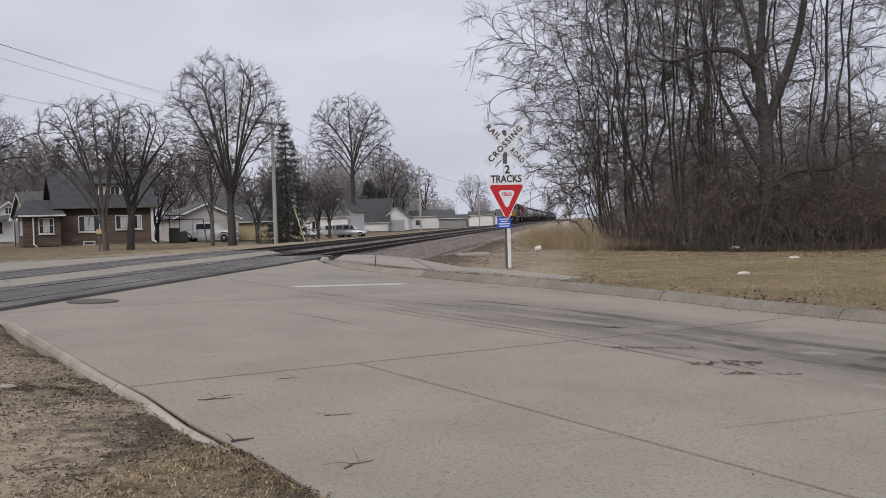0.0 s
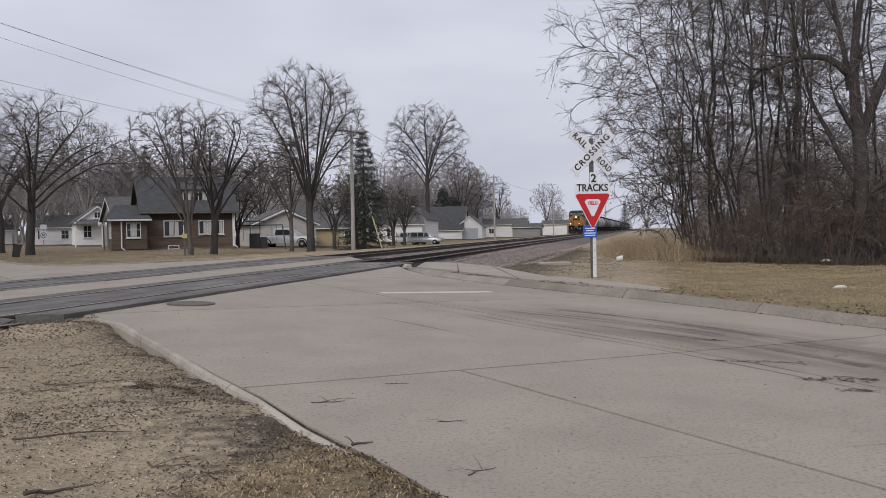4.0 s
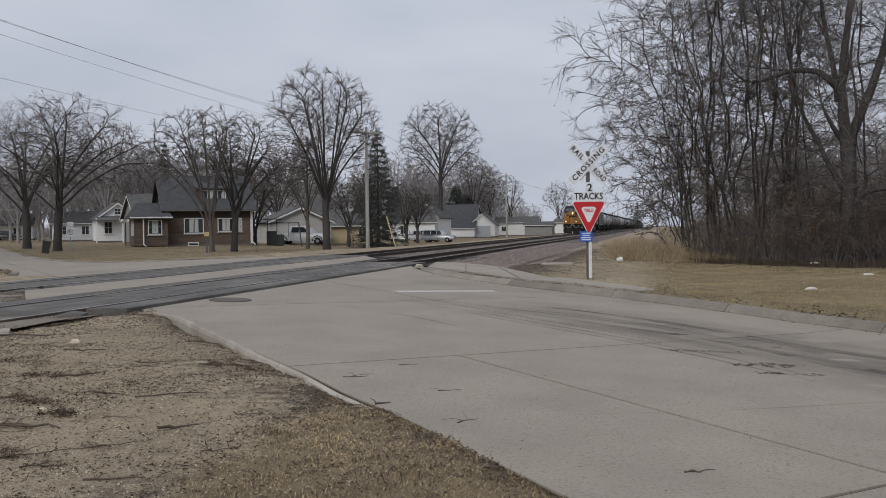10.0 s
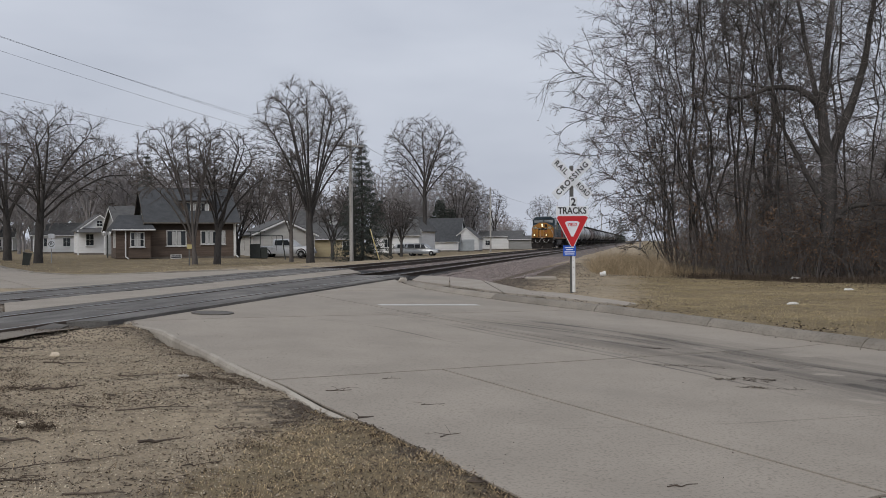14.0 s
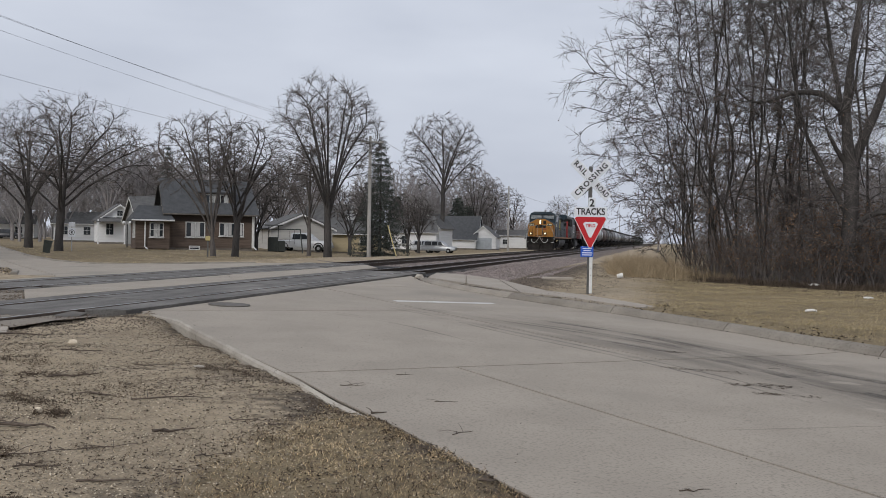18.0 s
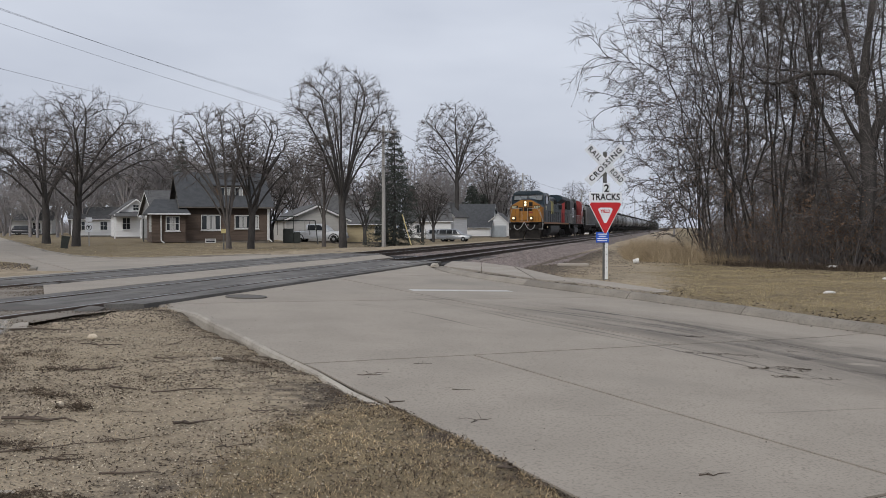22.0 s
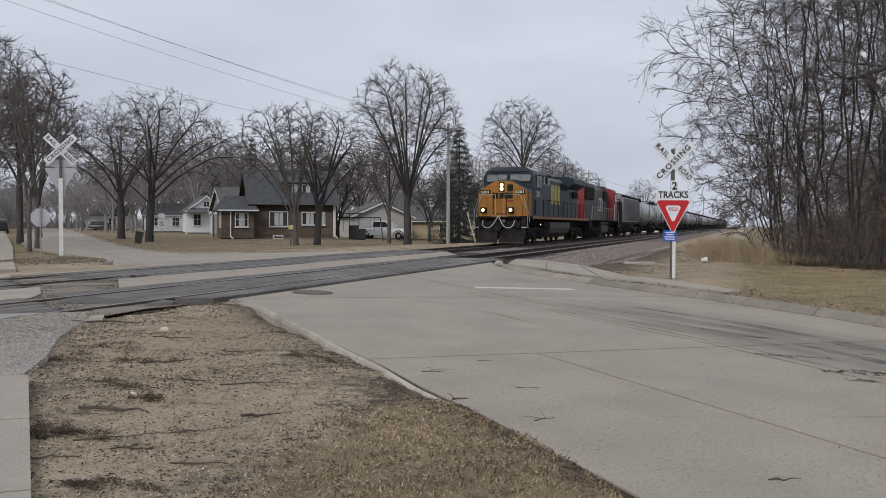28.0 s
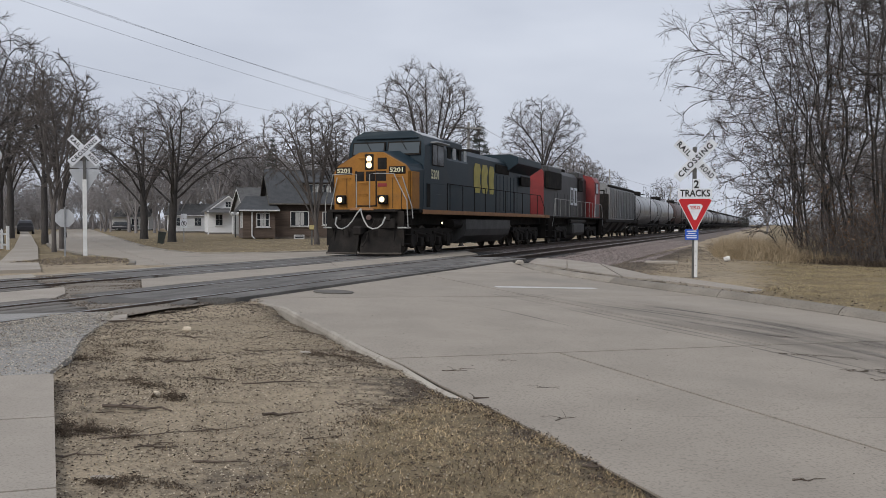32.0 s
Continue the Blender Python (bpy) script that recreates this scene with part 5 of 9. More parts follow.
# rounded tree behind the garages
x, y = polar(5.4, 150)
bare_tree("tall round-crowned bare tree with some brown leaves", 16, 23.4, 0.36, 7.2, 9.0, (x, y, -0.35), limbs=11, fork=8.5, twig_r=0.013, leaves=1100, bark=M_BARK2, n=1200, wiggle=0.09, low=0.6, spread=0.42)
for a, d, h, cr, sd in ((3.2, 190, 17, 4.5, 17), (2.2, 205, 16, 4.5, 18), (0.9, 230, 15.5, 4.0, 19), (-2.2, 300, 18, 6.0, 20), (7.6, 118, 8, 3.0, 22), (6.9, 116, 7.4, 2.6, 23), (9.9, 95, 8.0, 2.4, 24), (11.3, 92, 7.5, 2.8, 25), (17.2, 84, 8.5, 3.2, 26), (15.8, 120, 12, 4.5, 27)):
    x, y = polar(a, d)
    bare_tree("bare tree standing among the railway houses", sd, h, 0.20, cr, h * 0.22, (x, y, -0.35), limbs=10, stems=1 + sd % 3, fork=h * 0.18, twig_r=0.011, bark=M_BARK2, n=430)

# the thicket beside the tracks: trees whose stems fan out from one foot
def fan_tree(label, seed, foot, tips, r0=0.10, side=3.2, trop=0.05, arch=0.55, n=48, leaves=0, twig_r=0.005, limbs=(), forks=2):
    """Stems that rise from the foot and arch over to the given tips, fork on the way, and carry four orders of side branches; limbs are extra thick courses of (x, y, z, radius)."""
    rng = np.random.default_rng(seed)
    fx, fy = foot
    fz = gz(fx, fy) + 0.04
    t = thing("tree", label, "tree", "trees of the thicket", at=Matrix.Translation((fx, fy, fz)))
    K = 14
    P, R = [], []
    for tx, ty, tz in tips:
        a = np.array([rng.normal(0, 0.22), rng.normal(0, 0.3), -0.15])
        e = np.array([tx - fx, ty - fy, tz - fz])
        c = np.array([e[0] * (1 - arch) * 0.5, e[1] * 0.3, e[2] * (0.5 + 0.3 * arch)])
        q = np.linspace(0, 1, K)[:, None]
        C = (1 - q) ** 2 * a + 2 * q * (1 - q) * c + q ** 2 * e
        w = np.cumsum(rng.normal(0, 0.17, (K, 3)) * np.array([1, 1, 0.25]), 0)
        w -= w[:1] + (w[-1:] - w[:1]) * q * 0.7
        C = C + w
        P.append(C)
        k = 0.30 * r0 * rng.uniform(0.7, 1.25) * (np.linalg.norm(e) / 12) ** 0.6
        R.append(k * (1 - np.linspace(0, 1, K)) ** 0.8 + 0.010)
    for L in limbs:
        L = np.array(L, float)
        u = np.concatenate([[0], np.cumsum(np.linalg.norm(np.diff(L[:, :3], axis=0), axis=1))])
        w = np.linspace(0, u[-1], K)
        C = np.stack([np.interp(w, u, L[:, k]) for k in range(3)], -1) - np.array([fx, fy, fz])
        for _ in range(2):
            C[1:-1] = 0.25 * C[:-2] + 0.5 * C[1:-1] + 0.25 * C[2:]
        P.append(C + np.cumsum(rng.normal(0, 0.03, C.shape), 0))
        R.append(np.interp(w, u, L[:, 3]) * 0.82)
    P, R = np.stack(P), np.stack(R)
    PF, RF = grow(P, R, forks, rng, 0.15, 0.52 * float(np.linalg.norm(P[:, -1] - P[:, 0], axis=1).mean()), (14, 40), trop * 1.2, 0.10, K, 0.50, 0.012, 0.5)
    part("trunk", np_mesh("trunk", *join([tubes(P, R, 9), tubes(PF, RF, 6)]), M_BARK2, True), M_BARK2, t)
    P, R = np.concatenate([P, PF]), np.concatenate([R, RF])
    # branches that fill the room about the stems and lean out of the thicket
    b = len(P)
    nodes = P.reshape(-1, 3)
    par = np.arange(len(nodes)) - 1
    par[::K] = -1
    i = rng.integers(0, b, n * b)
    f = rng.uniform(0.14, 1.0, n * b) * (K - 1)
    j = np.minimum(f.astype(int), K - 2)
    w = (f - j)[:, None]
    A = P[i, j] * (1 - w) + P[i, j + 1] * w + rng.normal(0, side * 0.36, (n * b, 3))
    A = A[A[:, 2] > 0.9]
    first = len(nodes)
    N, par = colonize(rng, nodes, par, A, 0.24, 0.34, trop * 2.5 + 0.14, np.array([9.8 - fx, 36.0 - fy, 2.0]))
    lines, load = branch_lines(N, par, first)
    NR = 0.0085 * np.maximum(load, 1.0) ** 0.42
    thin = [drawn_line(N, NR, line, 10 if len(line) > 8 else 4) for line in lines]
    ch = [tubes(*stacked([q for q in thin if len(q[1]) == k]), 4) for k in sorted({len(q[1]) for q in thin})]
    part("crown", np_mesh("crown", *join(ch), M_BARK2, True), M_BARK2, t)
    PE, RE = stacked([last_stretch(N, NR, line) for line in lines])
    P3, R3 = grow(PE, np.minimum(RE, 0.009), 5, rng, 0.1, side * 0.33, (14, 40), trop * 0.8, 0.05, 4, 0.8, twig_r, 0.3)
    P4, R4 = grow(P3, R3, 4, rng, 0.1, side * 0.15, (14, 42), 0.02, 0.05, 2, 0.9, twig_r * 0.9, 0.3)
    tagged(part("fine_crown", np_mesh("fine_crown", *join([cones(P3, R3), cones(P4, R4)]), M_TWIG), M_TWIG, t), kind="stuff")
    if leaves:
        q = P4.reshape(-1, 3)
        q = q[q[:, 2] < 7]
        pick = q[rng.integers(0, len(q), leaves)] + rng.normal(0, 0.03, (leaves, 3))
        tagged(part("dead_leaves", np_mesh("dead_leaves", *cards(rng, pick, 0.045), M_DEAD), M_DEAD, t, "few brown leaves left on the twigs"), kind="stuff")
    return t


ARCH = "bare thicket tree with boughs arching out over the grass"
UPRIGHT = "tall bare thicket tree with many upright stems"
fan_tree(ARCH, 60, (7.0, 36.6), [(3.7, 37.0, 8.6), (3.9, 36.4, 5.6), (4.5, 38.0, 10.8), (5.5, 37.4, 13.0)], 0.12, 2.5, 0.03, 0.5, leaves=250)
fan_tree(ARCH, 61, (6.7, 37.8), [(4.2, 38.2, 7.0), (4.5, 36.6, 3.9), (5.3, 39.6, 9.5), (6.0, 38.6, 12.5)], 0.10, 2.2, 0.02, 0.5, leaves=250)
fan_tree(ARCH, 62, (6.5, 36.2), [(4.2, 36.0, 3.0), (4.9, 35.2, 4.4), (5.6, 35.4, 6.0)], 0.07, 1.6, 0.0, 0.6, leaves=300)
fan_tree(ARCH, 63, (7.5, 35.9), [(5.0, 35.6, 12.2), (6.2, 35.4, 14.8), (5.3, 34.8, 8.0)], 0.12, 2.8, 0.05, 0.4, leaves=250)
fan_tree(UPRIGHT, 64, (7.9, 37.2), [(6.4, 37.4, 15.5), (8.2, 38.0, 16.5), (7.2, 36.6, 11.0)], 0.13, 3.0, leaves=200)
fan_tree(UPRIGHT, 65, (8.2, 34.9), [(7.0, 34.6, 15.0), (8.6, 35.4, 16.5), (6.2, 34.2, 8.5)], 0.12, 2.8, leaves=250)
fan_tree(UPRIGHT, 66, (8.8, 33.6), [(8.2, 33.2, 13.0), (9.3, 34.0, 15.5)], 0.10, 2.4, leaves=250)
fan_tree(UPRIGHT, 67, (9.1, 36.0), [(8.8, 36.4, 17.0), (10.2, 36.4, 16.5)], 0.13, 3.0)
fan_tree(UPRIGHT, 68, (9.7, 34.6), [(9.0, 34.4, 15.0), (10.4, 34.6, 17.0)], 0.12, 2.8, leaves=200)
fan_tree(UPRIGHT, 69, (10.1, 32.6), [(9.4, 32.4, 10.0), (10.2, 32.2, 12.5)], 0.08, 2.0, leaves=250)
fan_tree(UPRIGHT, 70, (10.6, 37.4), [(10.4, 37.6, 16.0), (12.0, 37.8, 17.0)], 0.12, 3.0)
fan_tree(UPRIGHT, 71, (12.4, 34.4), [(11.6, 34.6, 15.0), (13.6, 34.2, 16.5)], 0.13, 3.0)
fan_tree(UPRIGHT, 72, (13.2, 32.0), [(12.6, 31.8, 11.0), (14.4, 32.0, 14.0)], 0.12, 2.8, leaves=200)
fan_tree(UPRIGHT, 73, (15.0, 34.0), [(14.2, 34.2, 15.0), (16.4, 34.0, 16.0)], 0.14, 3.2)
fan_tree(UPRIGHT, 74, (16.8, 32.8), [(16.0, 32.8, 14.0), (18.4, 32.6, 16.0)], 0.14, 3.2)
fan_tree(UPRIGHT, 75, (11.8, 40.5), [(11.2, 40.5, 15.0), (13.0, 41.0, 17.0), (10.0, 40.0, 14.0)], 0.13, 3.2)
# the great old tree among them
fan_tree("massive old bare tree with thick forking limbs in the thicket", 90, (10.85, 31.2), [(11.7, 30.9, 4.2)], 0.10, 3.6, 0.04, n=60,
         limbs=[[(10.85, 31.2, -0.1, 0.390), (10.84, 31.2, 0.6, 0.312), (10.86, 31.2, 2.4, 0.281), (10.84, 31.2, 4.2, 0.265), (10.62, 31.25, 5.6, 0.203), (10.5, 31.3, 6.4, 0.172), (10.85, 31.3, 8.0, 0.133), (11.0, 31.2, 9.6, 0.101), (11.3, 31.2, 13.5, 0.031)],
                [(10.5, 31.3, 6.2, 0.156), (9.9, 31.5, 6.85, 0.133), (9.2, 31.7, 6.75, 0.109), (8.6, 31.9, 6.7, 0.086), (8.0, 32.0, 6.3, 0.062), (7.3, 32.2, 6.9, 0.031), (6.9, 32.2, 7.9, 0.016)],
                [(10.86, 31.2, 4.0, 0.218), (11.4, 31.1, 5.3, 0.187), (11.9, 31.0, 6.8, 0.148), (12.4, 31.0, 9.0, 0.101), (12.7, 31.0, 13.0, 0.031)],
                [(10.95, 31.15, 2.0, 0.133), (11.4, 30.95, 2.6, 0.117), (11.9, 30.8, 2.7, 0.101), (12.8, 30.6, 2.55, 0.078), (13.9, 30.4, 3.2, 0.031)],
                [(10.8, 31.2, 2.6, 0.125), (10.2, 31.35, 3.7, 0.101), (9.5, 31.5, 4.9, 0.078), (9.0, 31.6, 6.6, 0.047), (8.7, 31.6, 9.5, 0.023)],
                [(10.6, 31.3, 5.6, 0.125), (10.2, 31.4, 7.6, 0.094), (9.9, 31.4, 10.0, 0.062), (9.4, 31.4, 13.0, 0.023)]])

# brushwood between the stems: thin upright shoots with dead leaves
def brush(name, label, seed, m, xr, yr, h, leaves):
    rng = np.random.default_rng(seed)
    bx, by = rng.uniform(*xr, m), rng.uniform(0, 1, m)
    front = np.interp(bx, [5.0, 6.3, 8.3, 10.2, 13, 17], [38.5, 35.6, 32.6, 30.4, 30.0, 30.6])
    by = front + by * (yr[1] - yr[0]) + yr[0]
    base = np.stack([bx, by, level(*ns(bx, by)) + 0.05], -1)
    d = rng.normal(0, 0.22, (m, 3)) + np.array([0, 0, 1.0])
    pts, d = [base], d
    L = rng.uniform(0.5, 1.1, m) * h
    for k in range(5):
        d = d + rng.normal(0, 0.14, d.shape)
        d /= np.linalg.norm(d, axis=1, keepdims=True)
        pts.append(pts[-1] + d * (L / 5)[:, None])
    P = np.stack(pts, 1)
    R = np.linspace(0.013, 0.004, 6)[None] * rng.uniform(0.7, 1.5, (m, 1))
    P1, R1 = grow(P, R, 6, rng, 0.15, h * 0.34, (20, 65), 0.05, 0.2, 4, 0.6, 0.0035)
    P2, R2 = grow(P1, R1, 4, rng, 0.1, h * 0.15, (20, 65), 0.0, 0.2, 3, 0.7, 0.003)
    t = thing(name, label, "brushwood", kind="stuff")
    tagged(part("shoots", np_mesh("shoots", *join([tubes(P, R, 4), tubes(P1, R1, 3)]), M_TWIG), M_TWIG, t), kind="stuff")
    tagged(part("fine_growth", np_mesh("fine_growth", *cones(P2, R2), M_TWIG), M_TWIG, t), kind="stuff")
    tips = P2.reshape(-1, 3)
    pick = tips[rng.integers(0, len(tips), leaves)]
    tagged(part("dead_leaves", np_mesh("dead_leaves", *cards(rng, pick, 0.04), M_DEAD), M_DEAD, t, "brown leaves and seed heads"), kind="stuff")


brush("brushwood", "tangled leafless brush with dry brown leaves under the trees", 101, 240, (7.0, 16.5), (0.0, 4.0), 3.0, 13000)
brush("brushwood", "low leafless brush at the edge of the grass", 102, 420, (6.2, 16.5), (-0.3, 1.0), 1.7, 6000)
brush("brushwood", "tall thin saplings crowded in the thicket", 103, 30, (8.0, 16.5), (0.5, 8.0), 7.0, 3000)
brush("brushwood", "distant leafless brush behind the thicket", 105, 300, (9.0, 20.0), (5.0, 16.0), 4.2, 2000)
brush("brushwood", "dense leafless brush round the old tree", 104, 130, (9.8, 17.0), (-0.2, 5.0), 3.4, 7000)

# far belts of woodland in haze-paled bark, built once and set out again
FAR_TREES = []
for q in range(5):
    FAR_TREES.append(bare_tree("bare tree in the distant woodland belt", 120 + q, 13 + q, 0.24, 4.2 + 0.3 * q, 2.0 + 0.3 * q, (-60 - 9 * q, 150 + 8 * q, -0.4), limbs=9, stems=1 + q % 3, fork=2.2, bark=M_TWIGHAZE, twig=M_TWIGHAZE, twig_r=0.020, n=360, fine=(5, 0), group="trees of the distant belt"))
rng = np.random.default_rng(77)
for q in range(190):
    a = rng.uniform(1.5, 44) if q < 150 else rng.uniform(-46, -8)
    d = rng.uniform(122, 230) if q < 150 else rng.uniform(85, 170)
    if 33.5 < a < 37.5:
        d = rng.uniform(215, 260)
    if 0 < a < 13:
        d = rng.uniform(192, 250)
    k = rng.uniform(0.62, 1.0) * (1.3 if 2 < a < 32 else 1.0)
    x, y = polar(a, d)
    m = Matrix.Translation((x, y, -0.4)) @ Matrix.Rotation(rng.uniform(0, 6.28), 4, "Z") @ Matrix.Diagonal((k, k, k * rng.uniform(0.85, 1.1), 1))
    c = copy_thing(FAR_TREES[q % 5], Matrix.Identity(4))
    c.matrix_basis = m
for q in range(84):
    a = rng.uniform(32, 46) if q < 46 else rng.uniform(-34, -13)
    d = rng.uniform(150, 250) if q < 46 else rng.uniform(60, 110)
    x, y = polar(a, d)
    if bool(inside(ROAD_FAR, np.float64(x), np.float64(y))):
        continue
    k = rng.uniform(0.4, 0.6)
    c = copy_thing(FAR_TREES[q % 5], Matrix.Identity(4))
    c.matrix_basis = Matrix.Translation((x, y, -0.6 if q < 46 else 0.0)) @ Matrix.Rotation(rng.uniform(0, 6.28), 4, "Z") @ Matrix.Diagonal((k * 1.5, k * 1.5, k, 1))
for q in range(26):
    a = rng.uniform(-7.4, 3.2)
    d = rng.uniform(330, 600)
    x, y = polar(a, d)
    if ns(x, y)[0] > -40:
        continue
    c = copy_thing(FAR_TREES[q % 5], Matrix.Identity(4))
    c.matrix_basis = Matrix.Translation((x, y, -0.4)) @ Matrix.Rotation(rng.uniform(0, 6.28), 4, "Z") @ Matrix.Diagonal((1.1, 1.1, 0.95, 1))


def conifer(label, seed, h, r, at, leaf=0.038, m0=11, sprays=18):
    """A spruce: whorls of boughs that droop and turn up at the tip, hung with needle sprays."""
    rng = np.random.default_rng(seed)
    t = thing("conifer", label, "conifer", at=Matrix.Translation(at))
    part("trunk", Mesh().tube([(0, 0, -0.2), (0.02, 0, h * 0.5), (0, 0, h)], [0.16 * h / 10, 0.09 * h / 10, 0.015], 8), M_BARK2, t)
    P = []
    for z in np.arange(0.06, 0.985, 0.048):
        m = int(3 + m0 * (1 - z))
        for k in range(m):
            a = 6.283 * (k + rng.uniform(0, 0.8)) / m
            L = r * (1 - z) * rng.uniform(0.82, 1.08) + 0.12
            q = np.linspace(0, 1, 6)
            drop = -0.34 * L * q ** 1.1 + 0.16 * L * q ** 3
            P.append(np.stack([np.cos(a) * L * q, np.sin(a) * L * q, h * z + rng.normal(0, 0.05) + drop], -1))
    P = np.array(P)
    R = np.repeat(np.linspace(0.025, 0.006, 6)[None], len(P), 0)
    tagged(part("bough_frame", np_mesh("bough_frame", *tubes(P, R, 3), M_BARK2), M_BARK2, t), kind="stuff")
    P1, R1 = grow(P, R, 9, rng, 0.12, r * 0.24, (30, 70), -0.12, 0.08, 3, 0.8, 0.008, 0.5)
    pts = np.concatenate([P1[:, 0], P1[:, 1], P1[:, 2]])
    pts = np.repeat(pts, sprays, 0) + rng.normal(0, 0.07, (len(pts) * sprays, 3)) * np.array([1, 1, 0.7])
    tagged(part("needles", np_mesh("needles", *cards(rng, pts, leaf), M_FIR), M_FIR, t), kind="stuff")
    return t


x, y = polar(9.4, 80)
conifer("dark green spruce with drooping boughs behind the utility pole", 201, 10.7, 3.1, (x, y, -0.25))
for q, (a, d, h, r) in enumerate(((8.3, 168, 9.5, 4.6), (4.4, 184, 10.5, 5.4), (3.7, 190, 9.0, 4.6))):
    x, y = polar(a, d)
    conifer("dark broad evergreen behind the railway houses", 210 + q, h, r, (x, y, -0.4), 0.12, 7, 10)
x, y = polar(22.6, 120)
conifer("dark spruce standing behind the brown house", 202, 13.0, 3.0, (x, y, 0.0))
x, y = polar(-7.1, 420)
conifer("dark evergreen far along the railway", 203, 13.0, 5.0, (x, y, -0.4))

# ---- the train: local x towards the street side, y back along the train, z up from the rail ----
WHEELSETS = []


def wheelset(parent, y, r=0.51, x=0.75):
    m = Mesh()
    for sx in (-1, 1):
        m.lathe([(r * 0.30, sx * (x + 0.09)), (r * 0.34, sx * (x + 0.07)), (r * 0.80, sx * (x + 0.02)), (r * 0.86, sx * (x + 0.065)), (r, sx * (x + 0.06)), (r, sx * (x - 0.04)), (r + 0.028, sx * (x - 0.05)), (r + 0.028, sx * (x - 0.075)), (r * 0.4, sx * (x - 0.07))], 24, "x")
    m.tube([(-x, 0, 0), (x, 0, 0)], 0.09, 10)
    for sx in (-1, 1):
        for k in range(3):
            a = 2.094 * k
            m.box((sx * (x + 0.085), r * 0.55 * math.cos(a), r * 0.55 * math.sin(a)), (0.03, 0.09, 0.09), 0.01)
    w = part("wheelset", m, M_WHEEL, parent, "worn steel wheels on an axle", at=Matrix.Translation((0, y, r)))
    WHEELSETS.append((w, y, r))
    return w


def loco_truck(parent, y, axles=3):
    """Six-wheel (or four-wheel) locomotive truck frame with springs and journal boxes."""
    sp = 1.85 if axles == 3 else 2.7
    ys = [y + (k - (axles - 1) / 2) * sp for k in range(axles)]
    fr = Mesh()
    for sx in (-1, 1):
        a, b = ys[0] - 0.75, ys[-1] + 0.75
        fr.prism([(a, 0.72), (a + 0.15, 0.95), (b - 0.15, 0.95), (b, 0.72), (b - 0.35, 0.62), (a + 0.35, 0.62)], 0.14, "x", sx * 1.08 - 0.07)
        for q in ys:
            fr.box((sx * 1.12, q, 0.51), (0.22, 0.42, 0.46), 0.03)
            fr.box((sx * 1.18, q, 0.30), (0.16, 0.24, 0.10), 0.02)
            for e in (-0.36, 0.36):
                fr.tube([(sx * 1.14, q + e, 0.45), (sx * 1.14, q + e, 0.78)], 0.10, 10)
        for q0, q1 in zip(ys, ys[1:]):
            fr.box((sx * 1.12, (q0 + q1) / 2, 0.46), (0.18, 0.30, 0.34), 0.03)
            fr.tube([(sx * 1.16, q0 + 0.2, 0.80), (sx * 1.16, q1 - 0.2, 0.66)], 0.055, 8)
    fr.box((0, y, 0.80), (2.1, 1.1, 0.22), 0.03)
    part("truck_frame", fr, M_UNDER, parent, "grimy cast truck frame with springs")
    for q in ys:
        wheelset(parent, q, 0.53)


def car_truck(parent, y):
    fr = Mesh()
    for sx in (-1, 1):
        fr.prism([(y - 1.25, 0.42), (y - 1.15, 0.66), (y - 0.6, 0.72), (y - 0.4, 0.86), (y + 0.4, 0.86), (y + 0.6, 0.72), (y + 1.15, 0.66), (y + 1.25, 0.42), (y + 0.95, 0.34), (y + 0.55, 0.40), (y + 0.42, 0.22), (y - 0.42, 0.22), (y - 0.55, 0.40), (y - 0.95, 0.34)], 0.13, "x", sx * 1.0 - 0.065)
        for e in (-0.22, 0.0, 0.22):
            fr.tube([(sx * 1.04, y + e, 0.30), (sx * 1.04, y + e, 0.62)], 0.09, 8)
        for e in (-0.89, 0.89):
            fr.lathe([(0.02, sx * 1.13), (0.10, sx * 1.12), (0.12, sx * 1.02)], 10, "x", (0, y + e, 0.46))
    fr.box((0, y, 0.62), (2.0, 0.42, 0.22), 0.03)
    part("truck_frame", fr, M_UNDER, parent, "rusty cast truck frame")
    for e in (-0.89, 0.89):
        wheelset(parent, y + e, 0.46)


def coupler(parent, y, d):
    c = Mesh().box((0, y, 0.88), (0.20, 0.7, 0.24), 0.03).box((0.05, y + d * 0.38, 0.88), (0.32, 0.22, 0.30), 0.05)
    c.tube([(0.25, y, 0.85), (0.32, y + d * 0.3, 0.55), (0.25, y + d * 0.5, 0.35)], 0.03, 6)
    return part("coupler", c, M_UNDER, parent, "rusty knuckle coupler")


def rail_line(parent, pts, posts, z0, r=0.019, material=None, label="pale tubular handrail"):
    m = Mesh().tube(pts, r, 6)
    for (x, y, z) in posts:
        m.tube([(x, y, z0), (x, y, z)], r * 0.9, 6)
    return part("handrail", m, material or M_RAILING, parent, label)


def lens(parent, x, y, z, r=0.10):
    h = part("lamp_housing", Mesh().lathe([(r * 1.15, 0.05), (r * 1.18, -0.02), (r * 1.05, -0.03), (r, 0.0)], 16, "y", (x, y, z)), M_UNDER, parent)
    part("lamp_lens", Mesh().lathe([(0.01, -0.03), (r * 0.6, -0.024), (r * 0.96, -0.008)], 16, "y", (x, y, z)), M_LAMP, h, "lit warm white lamp")


def windowed(parent, x, y0, y1, z0, z1, sx, name="side_window", frame=None):
    """A pane in the side at x, facing sx."""
    f = part(name, Mesh().box((x + sx * 0.008, (y0 + y1) / 2, (z0 + z1) / 2), (0.03, y1 - y0 + 0.08, z1 - z0 + 0.08), 0.01), frame or M_UNDER, parent)
    part("pane", Mesh().box((x + sx * 0.022, (y0 + y1) / 2, (z0 + z1) / 2), (0.012, y1 - y0, z1 - z0), 0.004), M_GLASS, f)


